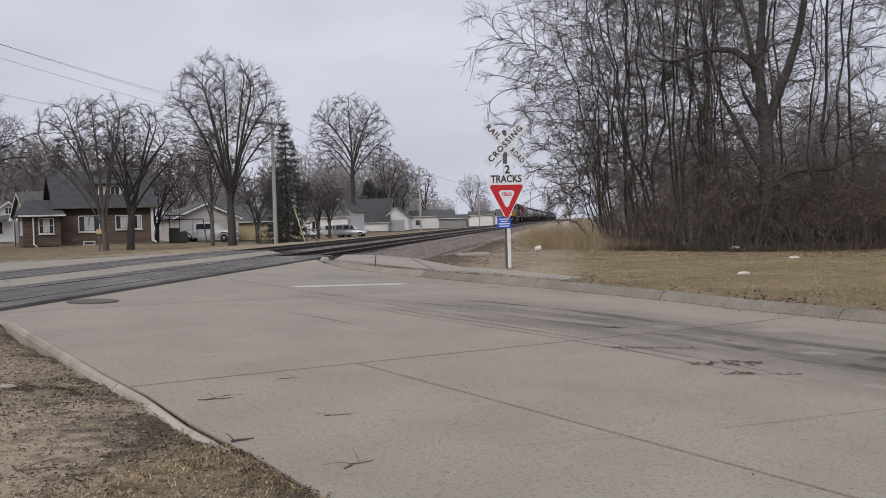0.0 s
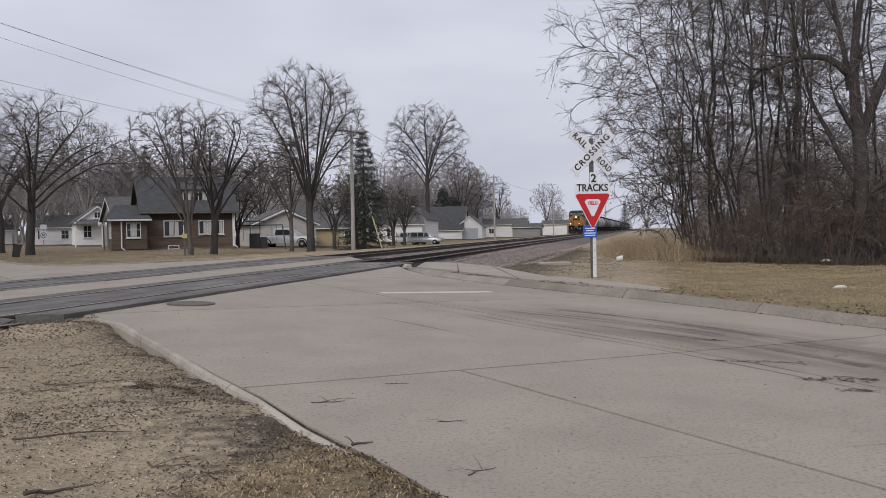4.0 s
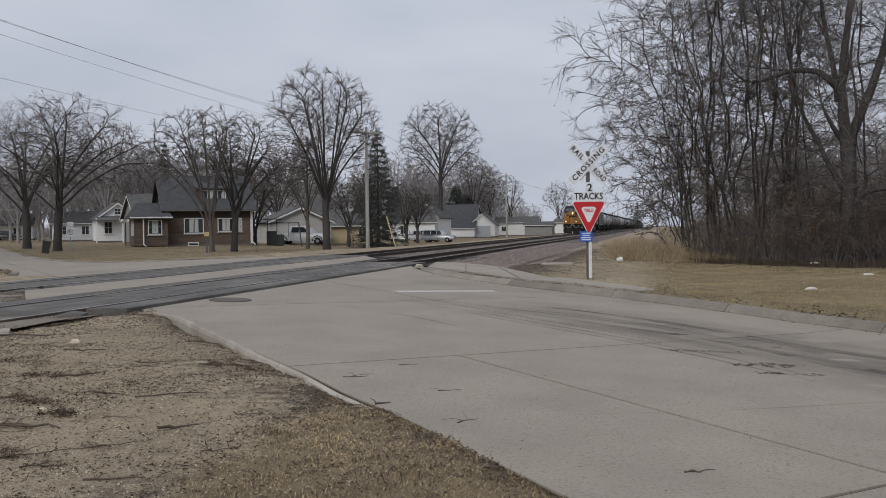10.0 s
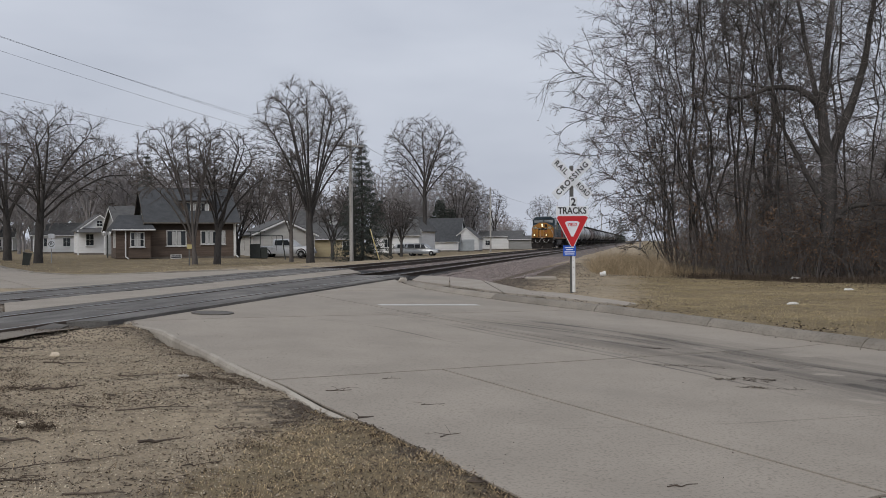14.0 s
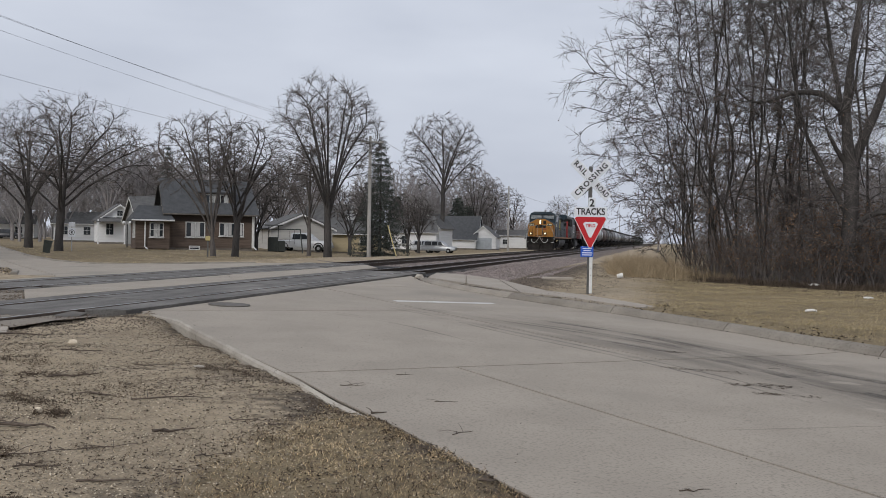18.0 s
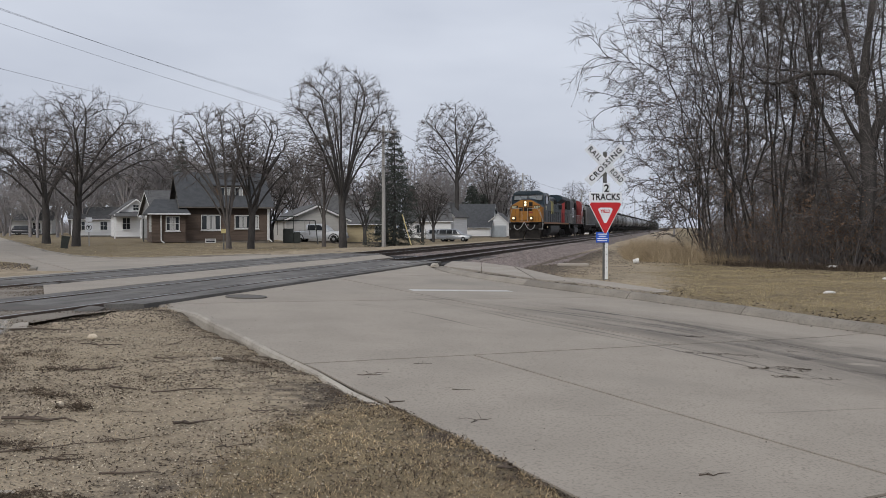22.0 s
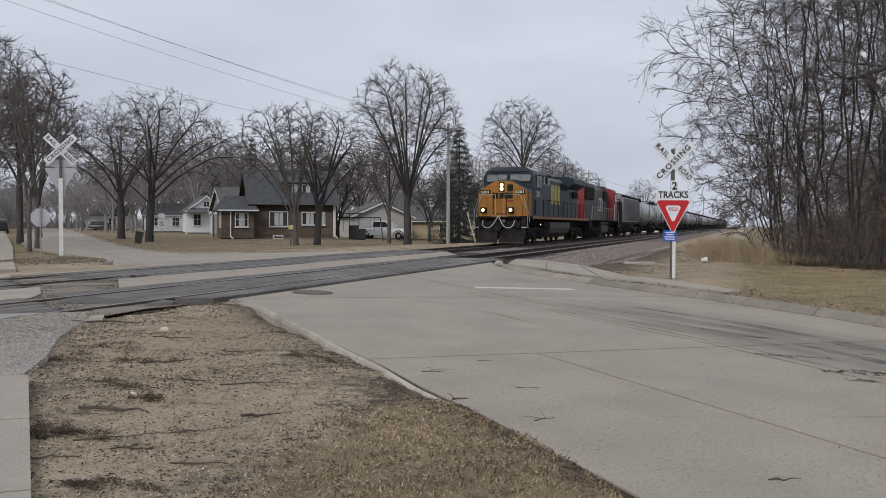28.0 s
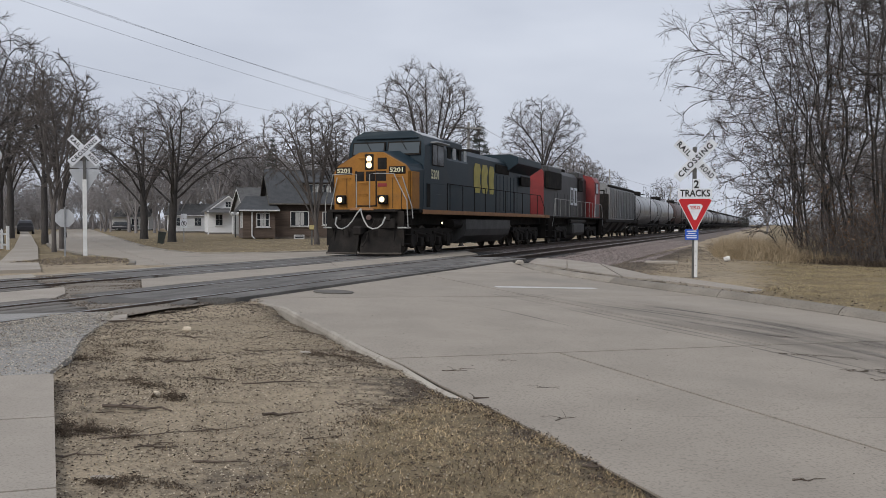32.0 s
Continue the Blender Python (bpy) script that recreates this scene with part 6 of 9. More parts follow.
def plow(parent, y):
    """A V-shaped plow in two flared blades with a cut-out for the coupler, ribs and a lower edge bar."""
    for sx in (-1, 1):
        rows = [(0.12, 0.46, 1.40), (0.34, 0.40, 1.38), (0.66, 0.30, 1.36), (1.00, 0.24, 1.34)]
        vs = []
        for z, fwd, w in rows:
            for k in range(4):
                u = k / 3
                vs.append((sx * (0.05 + (w - 0.05) * u), y - fwd + 0.42 * u ** 1.4, z if not (k == 0 and z > 0.9) else 0.76))
        n = len(vs)
        vs += [(a, b + 0.05, c) for a, b, c in vs]
        fs = []
        for r in range(3):
            for k in range(3):
                q = (r * 4 + k, r * 4 + k + 1, (r + 1) * 4 + k + 1, (r + 1) * 4 + k)
                fs += [q, tuple(i + n for i in q[::-1])]
        rim = [0, 1, 2, 3, 7, 11, 15, 14, 13, 12, 8, 4]
        fs += [(a, b, b + n, a + n) for a, b in zip(rim, rim[1:] + rim[:1])]
        bl = part("snow_plow", Mesh().add(vs, fs), M_UNDER, parent, "flared dusty black plow blade")
        part("plow_edge", Mesh().tube([(sx * 0.04, y - 0.48, 0.10), (sx * 0.7, y - 0.33, 0.10), (sx * 1.42, y - 0.05, 0.10)], 0.035, 6), M_WHEEL, bl)
        for u in (0.3, 0.8):
            part("plow_rib", Mesh().box((sx * (0.05 + 1.35 * u), y - 0.30 + 0.40 * u, 0.55), (0.04, 0.10, 0.62), 0.01), M_UNDER, bl)
        part("pilot_step", Mesh().box((sx * 1.42, y + 0.20, 0.98), (0.34, 0.40, 0.05), 0.01), M_RAILING, parent, "pale worn corner step")


def hose(parent, pts, r=0.022):
    part("air_hose", Mesh().tube(pts, r, 6), M_RAILING, parent, "pale looped jumper cable")


def steps(parent, x, y, sx, material):
    m = part("step_well", Mesh().box((x - sx * 0.12, y, 0.95), (0.03, 0.66, 1.2)), material, parent)
    for k in range(4):
        part("step", Mesh().box((x, y, 0.42 + k * 0.33), (0.22, 0.60, 0.03)), material, m)
    for e in (-0.32, 0.32):
        part("step_side", Mesh().box((x, y + e, 0.95), (0.22, 0.02, 1.2)), material, m)


def lead_locomotive():
    L = thing("locomotive", "yellow-nosed dark blue diesel locomotive with lit headlights", "locomotive")
    hx = 1.50
    # frame and walkway
    part("underframe", Mesh().box((0, 10.6, 1.32), (1.9, 20.2, 0.50), 0.03).box((0, 10.9, 1.56), (3.0, 20.0, 0.10), 0.02), M_UNDER, L)
    for sx in (-1, 1):
        part("sill_stripe", Mesh().box((sx * 1.49, 11.0, 1.55), (0.03, 19.6, 0.16), 0.006), M_STRIPE, L, "faded orange sill stripe")
    # nose: full width, stepped down and bevelled towards the front
    prof = [(-1.45, 1.62), (-1.45, 2.95), (-1.30, 3.16), (-0.45, 3.62), (0.45, 3.62), (1.30, 3.16), (1.45, 2.95), (1.45, 1.62)]
    back = [(-1.50, 1.62), (-1.50, 3.06), (-1.42, 3.28), (-0.55, 3.78), (0.55, 3.78), (1.42, 3.28), (1.50, 3.06), (1.50, 1.62)]
    n = len(prof)
    vs = [(x * 0.97, 0.0, z) for x, z in prof] + [(x, 0.16, z + 0.01) for x, z in prof] + [(x, 1.5, z) for x, z in back]
    fs = [tuple(range(n - 1, -1, -1))] + [(r * n + i, r * n + (i + 1) % n, (r + 1) * n + (i + 1) % n, (r + 1) * n + i) for r in range(2) for i in range(n)]
    part("nose", Mesh().add(vs[:2 * n], fs[:1] + fs[1:1 + n]), M_YELLOW, L, "golden yellow nose front")
    part("nose_sides", Mesh().add([v for v in vs[n:]], [(i, (i + 1) % n, n + (i + 1) % n, n + i) for i in range(n)]), M_NAVY, L, "dark blue nose sides")
    for sx in (-1, 1):
        part("nose_flank", Mesh().box((sx * 1.485, 0.52, 2.3), (0.02, 0.72, 1.3), 0.004), M_YELLOW, L)
    # cab with sloped windscreen and chamfered roof
    cabp = [(-1.50, 1.62), (-1.50, 3.95), (-1.36, 4.30), (-0.95, 4.50), (0.95, 4.50), (1.36, 4.30), (1.50, 3.95), (1.50, 1.62)]
    vs = [(x, 1.22 if z < 3.2 else 1.22 + (z - 3.2) * 0.24, z) for x, z in cabp] + [(x, 3.75, z) for x, z in cabp]
    part("cab", Mesh().add(vs, [tuple(range(7, -1, -1)), tuple(range(8, 16))] + [(i, (i + 1) % 8, 8 + (i + 1) % 8, 8 + i) for i in range(8)]), M_NAVY, L, "dark blue cab")
    part("cab_roof", Mesh().add([(x, 1.55, z + 0.012) for x, z in cabp[1:7]] + [(x, 3.75, z + 0.012) for x, z in cabp[1:7]], [(i, i + 1, 7 + i, 6 + i) for i in range(1, 4)] + [(1, 2, 8, 7)]), M_NAVYROOF, L, "weathered pale cab roof")
    for x0, x1 in ((-1.30, -0.10), (0.10, 1.30)):
        def wy(z):
            return 1.22 + (z - 3.2) * 0.24 - 0.012
        z0, z1 = 3.66, 4.06
        f = part("windshield", Mesh().add([(x0 - 0.05, wy(z0 - 0.05), z0 - 0.05), (x1 + 0.05, wy(z0 - 0.05), z0 - 0.05), (x1 + 0.05, wy(z1 + 0.05), z1 + 0.05), (x0 - 0.05, wy(z1 + 0.05), z1 + 0.05)] + [(x0 - 0.05, wy(z0) + 0.04, z0 - 0.05), (x1 + 0.05, wy(z0) + 0.04, z0 - 0.05), (x1 + 0.05, wy(z1) + 0.04, z1 + 0.05), (x0 - 0.05, wy(z1) + 0.04, z1 + 0.05)],
                 [(0, 1, 2, 3), (0, 4, 5, 1), (1, 5, 6, 2), (2, 6, 7, 3), (3, 7, 4, 0)]), M_UNDER, L, "dark rubber-framed windshield")
        part("pane", Mesh().add([(x0, wy(z0) - 0.012, z0), (x1, wy(z0) - 0.012, z0), (x1, wy(z1) - 0.012, z1), (x0, wy(z1) - 0.012, z1)] + [(x0, wy(z0), z0), (x1, wy(z0), z0), (x1, wy(z1), z1), (x0, wy(z1), z1)], [(0, 1, 2, 3), (0, 4, 5, 1), (1, 5, 6, 2), (2, 6, 7, 3), (3, 7, 4, 0)]), M_WINDSHIELD, f)
        xm = (x0 + x1) / 2
        part("wiper", Mesh().tube([(xm - 0.15, wy(4.16) - 0.04, 4.18), (xm + 0.12, wy(3.8) - 0.05, 3.80)], 0.014, 5), M_UNDER, f)
    part("windshield_visor", Mesh().box((0, 1.46, 4.24), (2.5, 0.10, 0.05), 0.01), M_NAVY, L)
    for sx in (-1, 1):
        windowed(L, sx * 1.50, 2.15, 2.62, 3.30, 4.02, sx)
        windowed(L, sx * 1.50, 2.68, 3.30, 3.30, 4.02, sx)
        part("sun_shade", Mesh().box((sx * 1.62, 2.7, 4.10), (0.28, 1.35, 0.04), 0.01), M_NAVYROOF, L, "pale side window awning")
        part("cab_door", Mesh().box((sx * 1.505, 1.75, 2.15), (0.02, 0.34, 0.85), 0.006), M_UNDER, L)
        tm = text_mesh("5201", 0.46, M_NUMBER, 0.80, 0.006)
        part("lettering", tm, M_NUMBER, L, "pale yellow number", at=Matrix.Translation((sx * 1.512, 2.45, 2.92)) @ Matrix.Rotation(radians(90 * sx), 4, "Z") @ FACE)
        part("cab_box", Mesh().box((sx * 1.49, 2.6, 2.62), (0.03, 2.0, 0.03), 0.004).box((sx * 1.49, 2.9, 2.2), (0.025, 1.1, 0.03), 0.004), M_NAVY, L)
    # nose fittings
    for z in (3.17, 3.39):
        lens(L, -0.05, -0.012, z, 0.115)
    part("headlight_box", Mesh().box((-0.05, 0.01, 3.28), (0.34, 0.06, 0.56), 0.03), M_UNDER, L)
    for x in (-1.10, 0.52):
        part("ditch_light_box", Mesh().box((x, -0.06, 1.96), (0.32, 0.26, 0.32), 0.03), M_UNDER, L)
        lens(L, x, -0.20, 1.96, 0.105)
    for x in (-1.02, 1.02):
        nb = part("number_board", Mesh().box((x, -0.012, 2.98), (0.62, 0.05, 0.26), 0.02), M_UNDER, L, "black board with a pale number")
        part("lettering", text_mesh("5201", 0.21, M_NUMBER, 0.50, 0.004), M_NUMBER, nb, at=Matrix.Translation((x, -0.042, 2.98)) @ FACE)
    part("nose_hatch", Mesh().box((0.45, -0.008, 3.22), (0.34, 0.03, 0.40), 0.04), M_UNDER, L, "dark round-cornered nose window")
    # maker's mark as plain blocks
    for x in (-0.42, 0.0, 0.42):
        part("emblem_block", Mesh().box((x, -0.004, 2.78), (0.36, 0.012, 0.34), 0.06), M_UNDER, L, "dark plain emblem block on the nose")
    part("emblem_block", Mesh().box((0.45, -0.006, 2.47), (0.34, 0.012, 0.12), 0.02), M_LOCORED, L, "small red plate")
    part("nose_door", Mesh().box((-0.55, -0.006, 2.35), (0.05, 0.02, 1.25)).box((0.22, -0.006, 2.35), (0.05, 0.02, 1.25)).box((-0.16, -0.006, 1.74), (0.8, 0.02, 0.04)), M_UNDER, L, "dark door seams")
    for z in (2.15, 2.55, 3.42):
        part("grab_iron", Mesh().tube([(-0.42, -0.01, z), (-0.42, -0.08, z), (-0.12, -0.08, z), (-0.12, -0.01, z)], 0.014, 5), M_YELLOW, L)
    for x, z, k in ((-0.92, 2.2, 1.1), (0.85, 2.2, 1.1), (1.18, 2.0, 0.75)):
        part("nose_seam", Mesh().box((x, -0.004, z), (0.02, 0.012, k)), M_UNDER, L)
    part("nose_latch", Mesh().box((0.30, -0.02, 2.05), (0.05, 0.05, 0.12), 0.01), M_UNDER, L)
    for x in (-0.95, 0.95):
        part("grab_iron", Mesh().tube([(x - 0.18, -0.01, 2.72), (x - 0.18, -0.07, 2.72), (x + 0.18, -0.07, 2.72), (x + 0.18, -0.01, 2.72)], 0.014, 5), M_YELLOW, L)
    part("brake_valve", Mesh().lathe([(0.02, -0.84), (0.09, -0.83), (0.09, -0.76)], 14, "y", (0.30, 0, 1.33)), M_TANKBROWN, L, "dull red round valve")
    for x in (-0.62, -0.45, 0.48, 0.66):
        part("glad_hand_hose", Mesh().tube([(x, -0.72, 1.25), (x, -0.92, 1.05), (x + 0.04, -0.95, 0.72)], 0.025, 6), M_UNDER, L)
    part("end_beam", Mesh().box((0, -0.62, 1.12), (2.4, 0.08, 0.34), 0.02), M_UNDER, L)
    # front platform, plow, coupler, hoses
    part("anticlimber", Mesh().box((0, -0.45, 1.56), (2.5, 0.55, 0.10), 0.02).box((0, -0.30, 1.30), (2.7, 0.25, 0.45), 0.03), M_UNDER, L)
    part("platform_edge", Mesh().box((0.0, -0.72, 1.62), (0.9, 0.05, 0.09), 0.01), M_STRIPE, L)
    plow(L, -0.55)
    coupler(L, -0.75, -1)
    for sx in (-1, 1):
        hose(L, [(sx * 0.92, -0.80, 1.34), (sx * 0.88, -0.98, 1.10), (sx * 0.74, -1.05, 0.97), (sx * 0.56, -1.08, 0.94), (sx * 0.38, -1.06, 1.02), (sx * 0.22, -1.0, 1.22), (sx * 0.08, -0.92, 1.48), (0, -0.8, 1.62)], 0.026)
    for sx in (-1, 1):
        rail_line(L, [(sx * 0.25, -0.62, 1.6), (sx * 0.25, -0.62, 2.82), (sx * 0.55, -0.62, 2.84), (sx * 1.15, -0.62, 2.82), (sx * 1.55, -0.42, 1.9), (sx * 1.58, -0.38, 0.95)], [], 1.6)
        rail_line(L, [(sx * 1.25, -0.10, 2.75), (sx * 1.56, 0.02, 1.7), (sx * 1.58, 0.05, 1.3)], [], 1.6)
        steps(L, sx * 1.36, -0.15, sx, M_UNDER)
        part("mu_box", Mesh().box((sx * 0.92, -0.62, 1.32), (0.22, 0.14, 0.22), 0.02), M_UNDER, L)
    # long hood
    part("hood", Mesh().prism([(-0.92, 1.6), (-0.92, 4.05), (-0.70, 4.28), (0.70, 4.28), (0.92, 4.05), (0.92, 1.6)], 14.9, "y", 3.75), M_NAVY, L, "dark blue engine hood")
    part("inverter_cabinet", Mesh().prism([(-1.34, 1.62), (-1.34, 3.6), (-1.0, 4.05), (1.0, 4.05), (1.34, 3.6), (1.34, 1.62)], 3.0, "y", 3.76), M_NAVY, L)
    part("dynamic_brake", Mesh().box((0, 5.2, 4.22), (2.35, 2.6, 0.42), 0.06), M_NAVY, L)
    for sx in (-1, 1):
        fr = part("rooftop_rack", Mesh().box((sx * 1.25, 5.3, 4.12), (0.05, 3.1, 0.05)).box((sx * 1.25, 5.3, 3.55), (0.05, 3.1, 0.05)), M_UNDER, L)
        for k in range(5):
            part("rack_panel", Mesh().box((sx * 1.25, 3.95 + k * 0.66, 3.84), (0.06, 0.34, 0.60), 0.02), M_UNDER if k % 2 else M_NAVYROOF, fr)
        for y0, w in ((9.3, 1.0), (10.4, 0.95), (11.45, 0.85)):
            oc = [(y0 + w * a, 3.15 + 1.3 * b) for a, b in ((-0.5, -0.28), (-0.32, -0.5), (0.32, -0.5), (0.5, -0.3), (0.36, -0.1), (0.36, 0.1), (0.5, 0.3), (0.32, 0.5), (-0.32, 0.5), (-0.5, 0.28))]
            part("emblem_block", Mesh().prism(oc, 0.012, "x", sx * 0.932 - 0.006), M_LETTER, L, "large faded yellow plain emblem block")
        for k in range(7):
            part("hood_door", Mesh().box((sx * 0.93, 12.5 + k * 0.62, 2.6), (0.02, 0.54, 1.7), 0.008), M_NAVY, L)
        part("air_intake", Mesh().box((sx * 0.95, 13.2, 3.75), (0.05, 2.2, 0.42), 0.02), M_UNDER, L)
        part("radiator_grille", Mesh().box((sx * 1.05, 17.2, 3.35), (0.05, 1.9, 0.5), 0.02), M_UNDER, L)
        ys = [4.2 + k * 1.55 for k in range(10)]
        rail_line(L, [(sx * 1.46, 3.9, 1.6), (sx * 1.46, 3.9, 2.66), (sx * 1.46, 18.8, 2.66), (sx * 1.5, 19.6, 2.0), (sx * 1.5, 19.8, 1.1)], [(sx * 1.46, q, 2.66) for q in ys], 1.6, material=M_UNDER, label="dark walkway handrail")
        steps(L, sx * 1.36, 20.3, sx, M_UNDER)
    part("exhaust_stack", Mesh().box((0, 10.6, 4.38), (0.9, 1.3, 0.28), 0.05), M_UNDER, L)
    part("radiator_housing", Mesh().prism([(-0.92, 3.72), (-1.52, 4.10), (-1.52, 4.42), (-1.1, 4.55), (1.1, 4.55), (1.52, 4.42), (1.52, 4.10), (0.92, 3.72)], 4.7, "y", 14.0), M_NAVY, L, "flared dark radiator housing")
    part("radiator_screen", Mesh().box((0, 16.35, 4.56), (2.1, 4.3, 0.04), 0.01), M_UNDER, L)
    part("fuel_tank", Mesh().prism([(-1.35, 0.62), (-1.45, 0.9), (-1.45, 1.3), (1.45, 1.3), (1.45, 0.9), (1.35, 0.62), (0.9, 0.32), (-0.9, 0.32)], 6.6, "y", 6.2), M_UNDERGREY, L, "dusty grey fuel tank")
    for sx in (-1, 1):
        part("air_reservoir", Mesh().tube([(sx * 1.15, 5.0, 1.12), (sx * 1.15, 6.1, 1.12)], 0.2, 12), M_UNDER, L)
    part("bell", Mesh().lathe([(0.02, 0.16), (0.07, 0.15), (0.10, 0.05), (0.15, 0.0)], 12, "z", (1.2, 6.3, 0.2)), M_WHEEL, L)
    part("marker_lamp", Mesh().lathe([(0.02, 1.53), (0.04, 1.52), (0.04, 1.48)], 10, "x", (0, 3.2, 1.15)), M_LAMP, L)
    loco_truck(L, 2.85)
    loco_truck(L, 16.9)
    coupler(L, 21.0, 1)
    return L


def second_locomotive():
    """Runs with its cab at the back of the pair, black with red ends."""
    L = thing("locomotive", "black diesel locomotive with red cab and red hood end", "locomotive")
    part("underframe", Mesh().box((0, 9.0, 1.32), (1.9, 16.8, 0.46), 0.03).box((0, 9.0, 1.53), (3.0, 16.4, 0.10), 0.02), M_UNDER, L)
    part("hood", Mesh().prism([(-0.88, 1.55), (-0.88, 4.2), (-0.70, 4.45), (0.70, 4.45), (0.88, 4.2), (0.88, 1.55)], 12.5, "y", 1.15), M_LOCOBLACK, L, "black engine hood")
    part("hood_end", Mesh().prism([(-0.88, 1.55), (-0.88, 4.15), (-0.66, 4.38), (0.66, 4.38), (0.88, 4.15), (0.88, 1.55)], 0.14, "y", 1.0), M_LOCORED, L, "red hood end")
    part("radiator_top", Mesh().box((0, 3.2, 4.36), (2.1, 3.6, 0.4), 0.08), M_LOCOBLACK, L)
    part("blower_housing", Mesh().box((0, 11.3, 4.42), (2.0, 1.6, 0.42), 0.06), M_LOCOBLACK, L)
    for y in (2.4, 3.6, 4.8, 8.2):
        part("roof_fan", Mesh().lathe([(0.55, 4.42), (0.55, 4.68), (0.5, 4.7), (0.1, 4.68)], 20, "z", (0, y, 0)), M_UNDER, L)
    part("cab", Mesh().prism([(-1.52, 1.58), (-1.52, 4.1), (-1.30, 4.45), (-0.6, 4.64), (0.6, 4.64), (1.30, 4.45), (1.52, 4.1), (1.52, 1.58)], 2.0, "y", 13.6), M_LOCORED, L, "red cab")
    part("nose", Mesh().prism([(-0.8, 1.58), (-0.8, 3.0), (-0.6, 3.15), (0.6, 3.15), (0.8, 3.0), (0.8, 1.58)], 1.25, "y", 15.6), M_LOCORED, L, "red short nose")
    for sx in (-1, 1):
        windowed(L, sx * 1.52, 14.0, 14.9, 3.3, 4.02, sx)
        part("cab_door", Mesh().box((sx * 1.53, 14.6, 2.1), (0.02, 1.5, 0.9), 0.006), M_LOCOBLACK, L)
        part("intake_panel", Mesh().box((sx * 0.98, 3.1, 3.72), (0.22, 3.5, 1.0), 0.03), M_UNDER, L)
        part("intake_panel", Mesh().box((sx * 0.93, 11.4, 3.75), (0.12, 1.3, 0.8), 0.03), M_UNDER, L)
        for y0 in (8.85, 10.05):
            em = Mesh()
            for dy, dz_, ly, lz_ in ((-0.36, 0, 0.18, 1.15), (0.36, 0, 0.18, 1.15), (0, 0.5, 0.9, 0.16), (0, -0.5, 0.9, 0.16)):
                em.box((sx * 0.897, y0 + dy, 2.95 + dz_), (0.014, ly, lz_), 0.003)
            part("emblem_block", em, M_WHITE, L, "white plain outlined emblem block")
        part("cab_stripe", Mesh().prism([(13.35, 1.62), (13.75, 1.62), (14.25, 3.2), (13.95, 3.2)], 0.014, "x", sx * 1.532 - 0.007), M_STRIPEPALE, L, "faded pale diagonal cab stripe")
        for k in range(9):
            part("hood_door", Mesh().box((sx * 0.885, 4.1 + k * 0.95, 2.35), (0.02, 0.84, 1.35), 0.008), M_LOCOBLACK, L)
        rail_line(L, [(sx * 1.45, 0.7, 0.9), (sx * 1.45, 1.2, 1.55), (sx * 1.45, 1.5, 2.6), (sx * 1.45, 13.4, 2.6)], [(sx * 1.45, 1.6 + 1.3 * k, 2.6) for k in range(10)], 1.58)
        rail_line(L, [(sx * 1.45, 15.8, 2.6), (sx * 1.45, 16.9, 2.5), (sx * 1.48, 17.3, 1.0)], [], 1.58, material=M_WHITE)
        steps(L, sx * 1.36, 1.0, sx, M_UNDER)
        steps(L, sx * 1.36, 17.0, sx, M_UNDER)
        part("nose_stripe", Mesh().box((sx * 1.535, 13.75, 2.4), (0.012, 0.14, 1.6)), M_WHITE, L)
    part("fuel_tank", Mesh().tube([(0, 7.3, 0.85), (0, 10.9, 0.85)], [0.9, 0.9], 16), M_UNDERGREY, L, "dusty grey fuel tank")
    part("fuel_tank_wall", Mesh().box((0, 9.1, 0.82), (2.7, 3.5, 0.85), 0.18), M_UNDERGREY, L)
    for sx in (-1, 1):
        part("air_reservoir", Mesh().tube([(sx * 1.2, 6.6, 1.32), (sx * 1.2, 11.4, 1.32)], 0.13, 10), M_UNDERGREY, L)
    part("pilot", Mesh().box((0, 0.75, 0.75), (2.8, 0.12, 0.9), 0.03).box((0, 17.3, 0.75), (2.8, 0.12, 0.9), 0.03), M_UNDER, L)
    loco_truck(L, 3.9, 2)
    loco_truck(L, 14.1, 2)
    coupler(L, 0.4, -1)
    coupler(L, 17.6, 1)
    return L


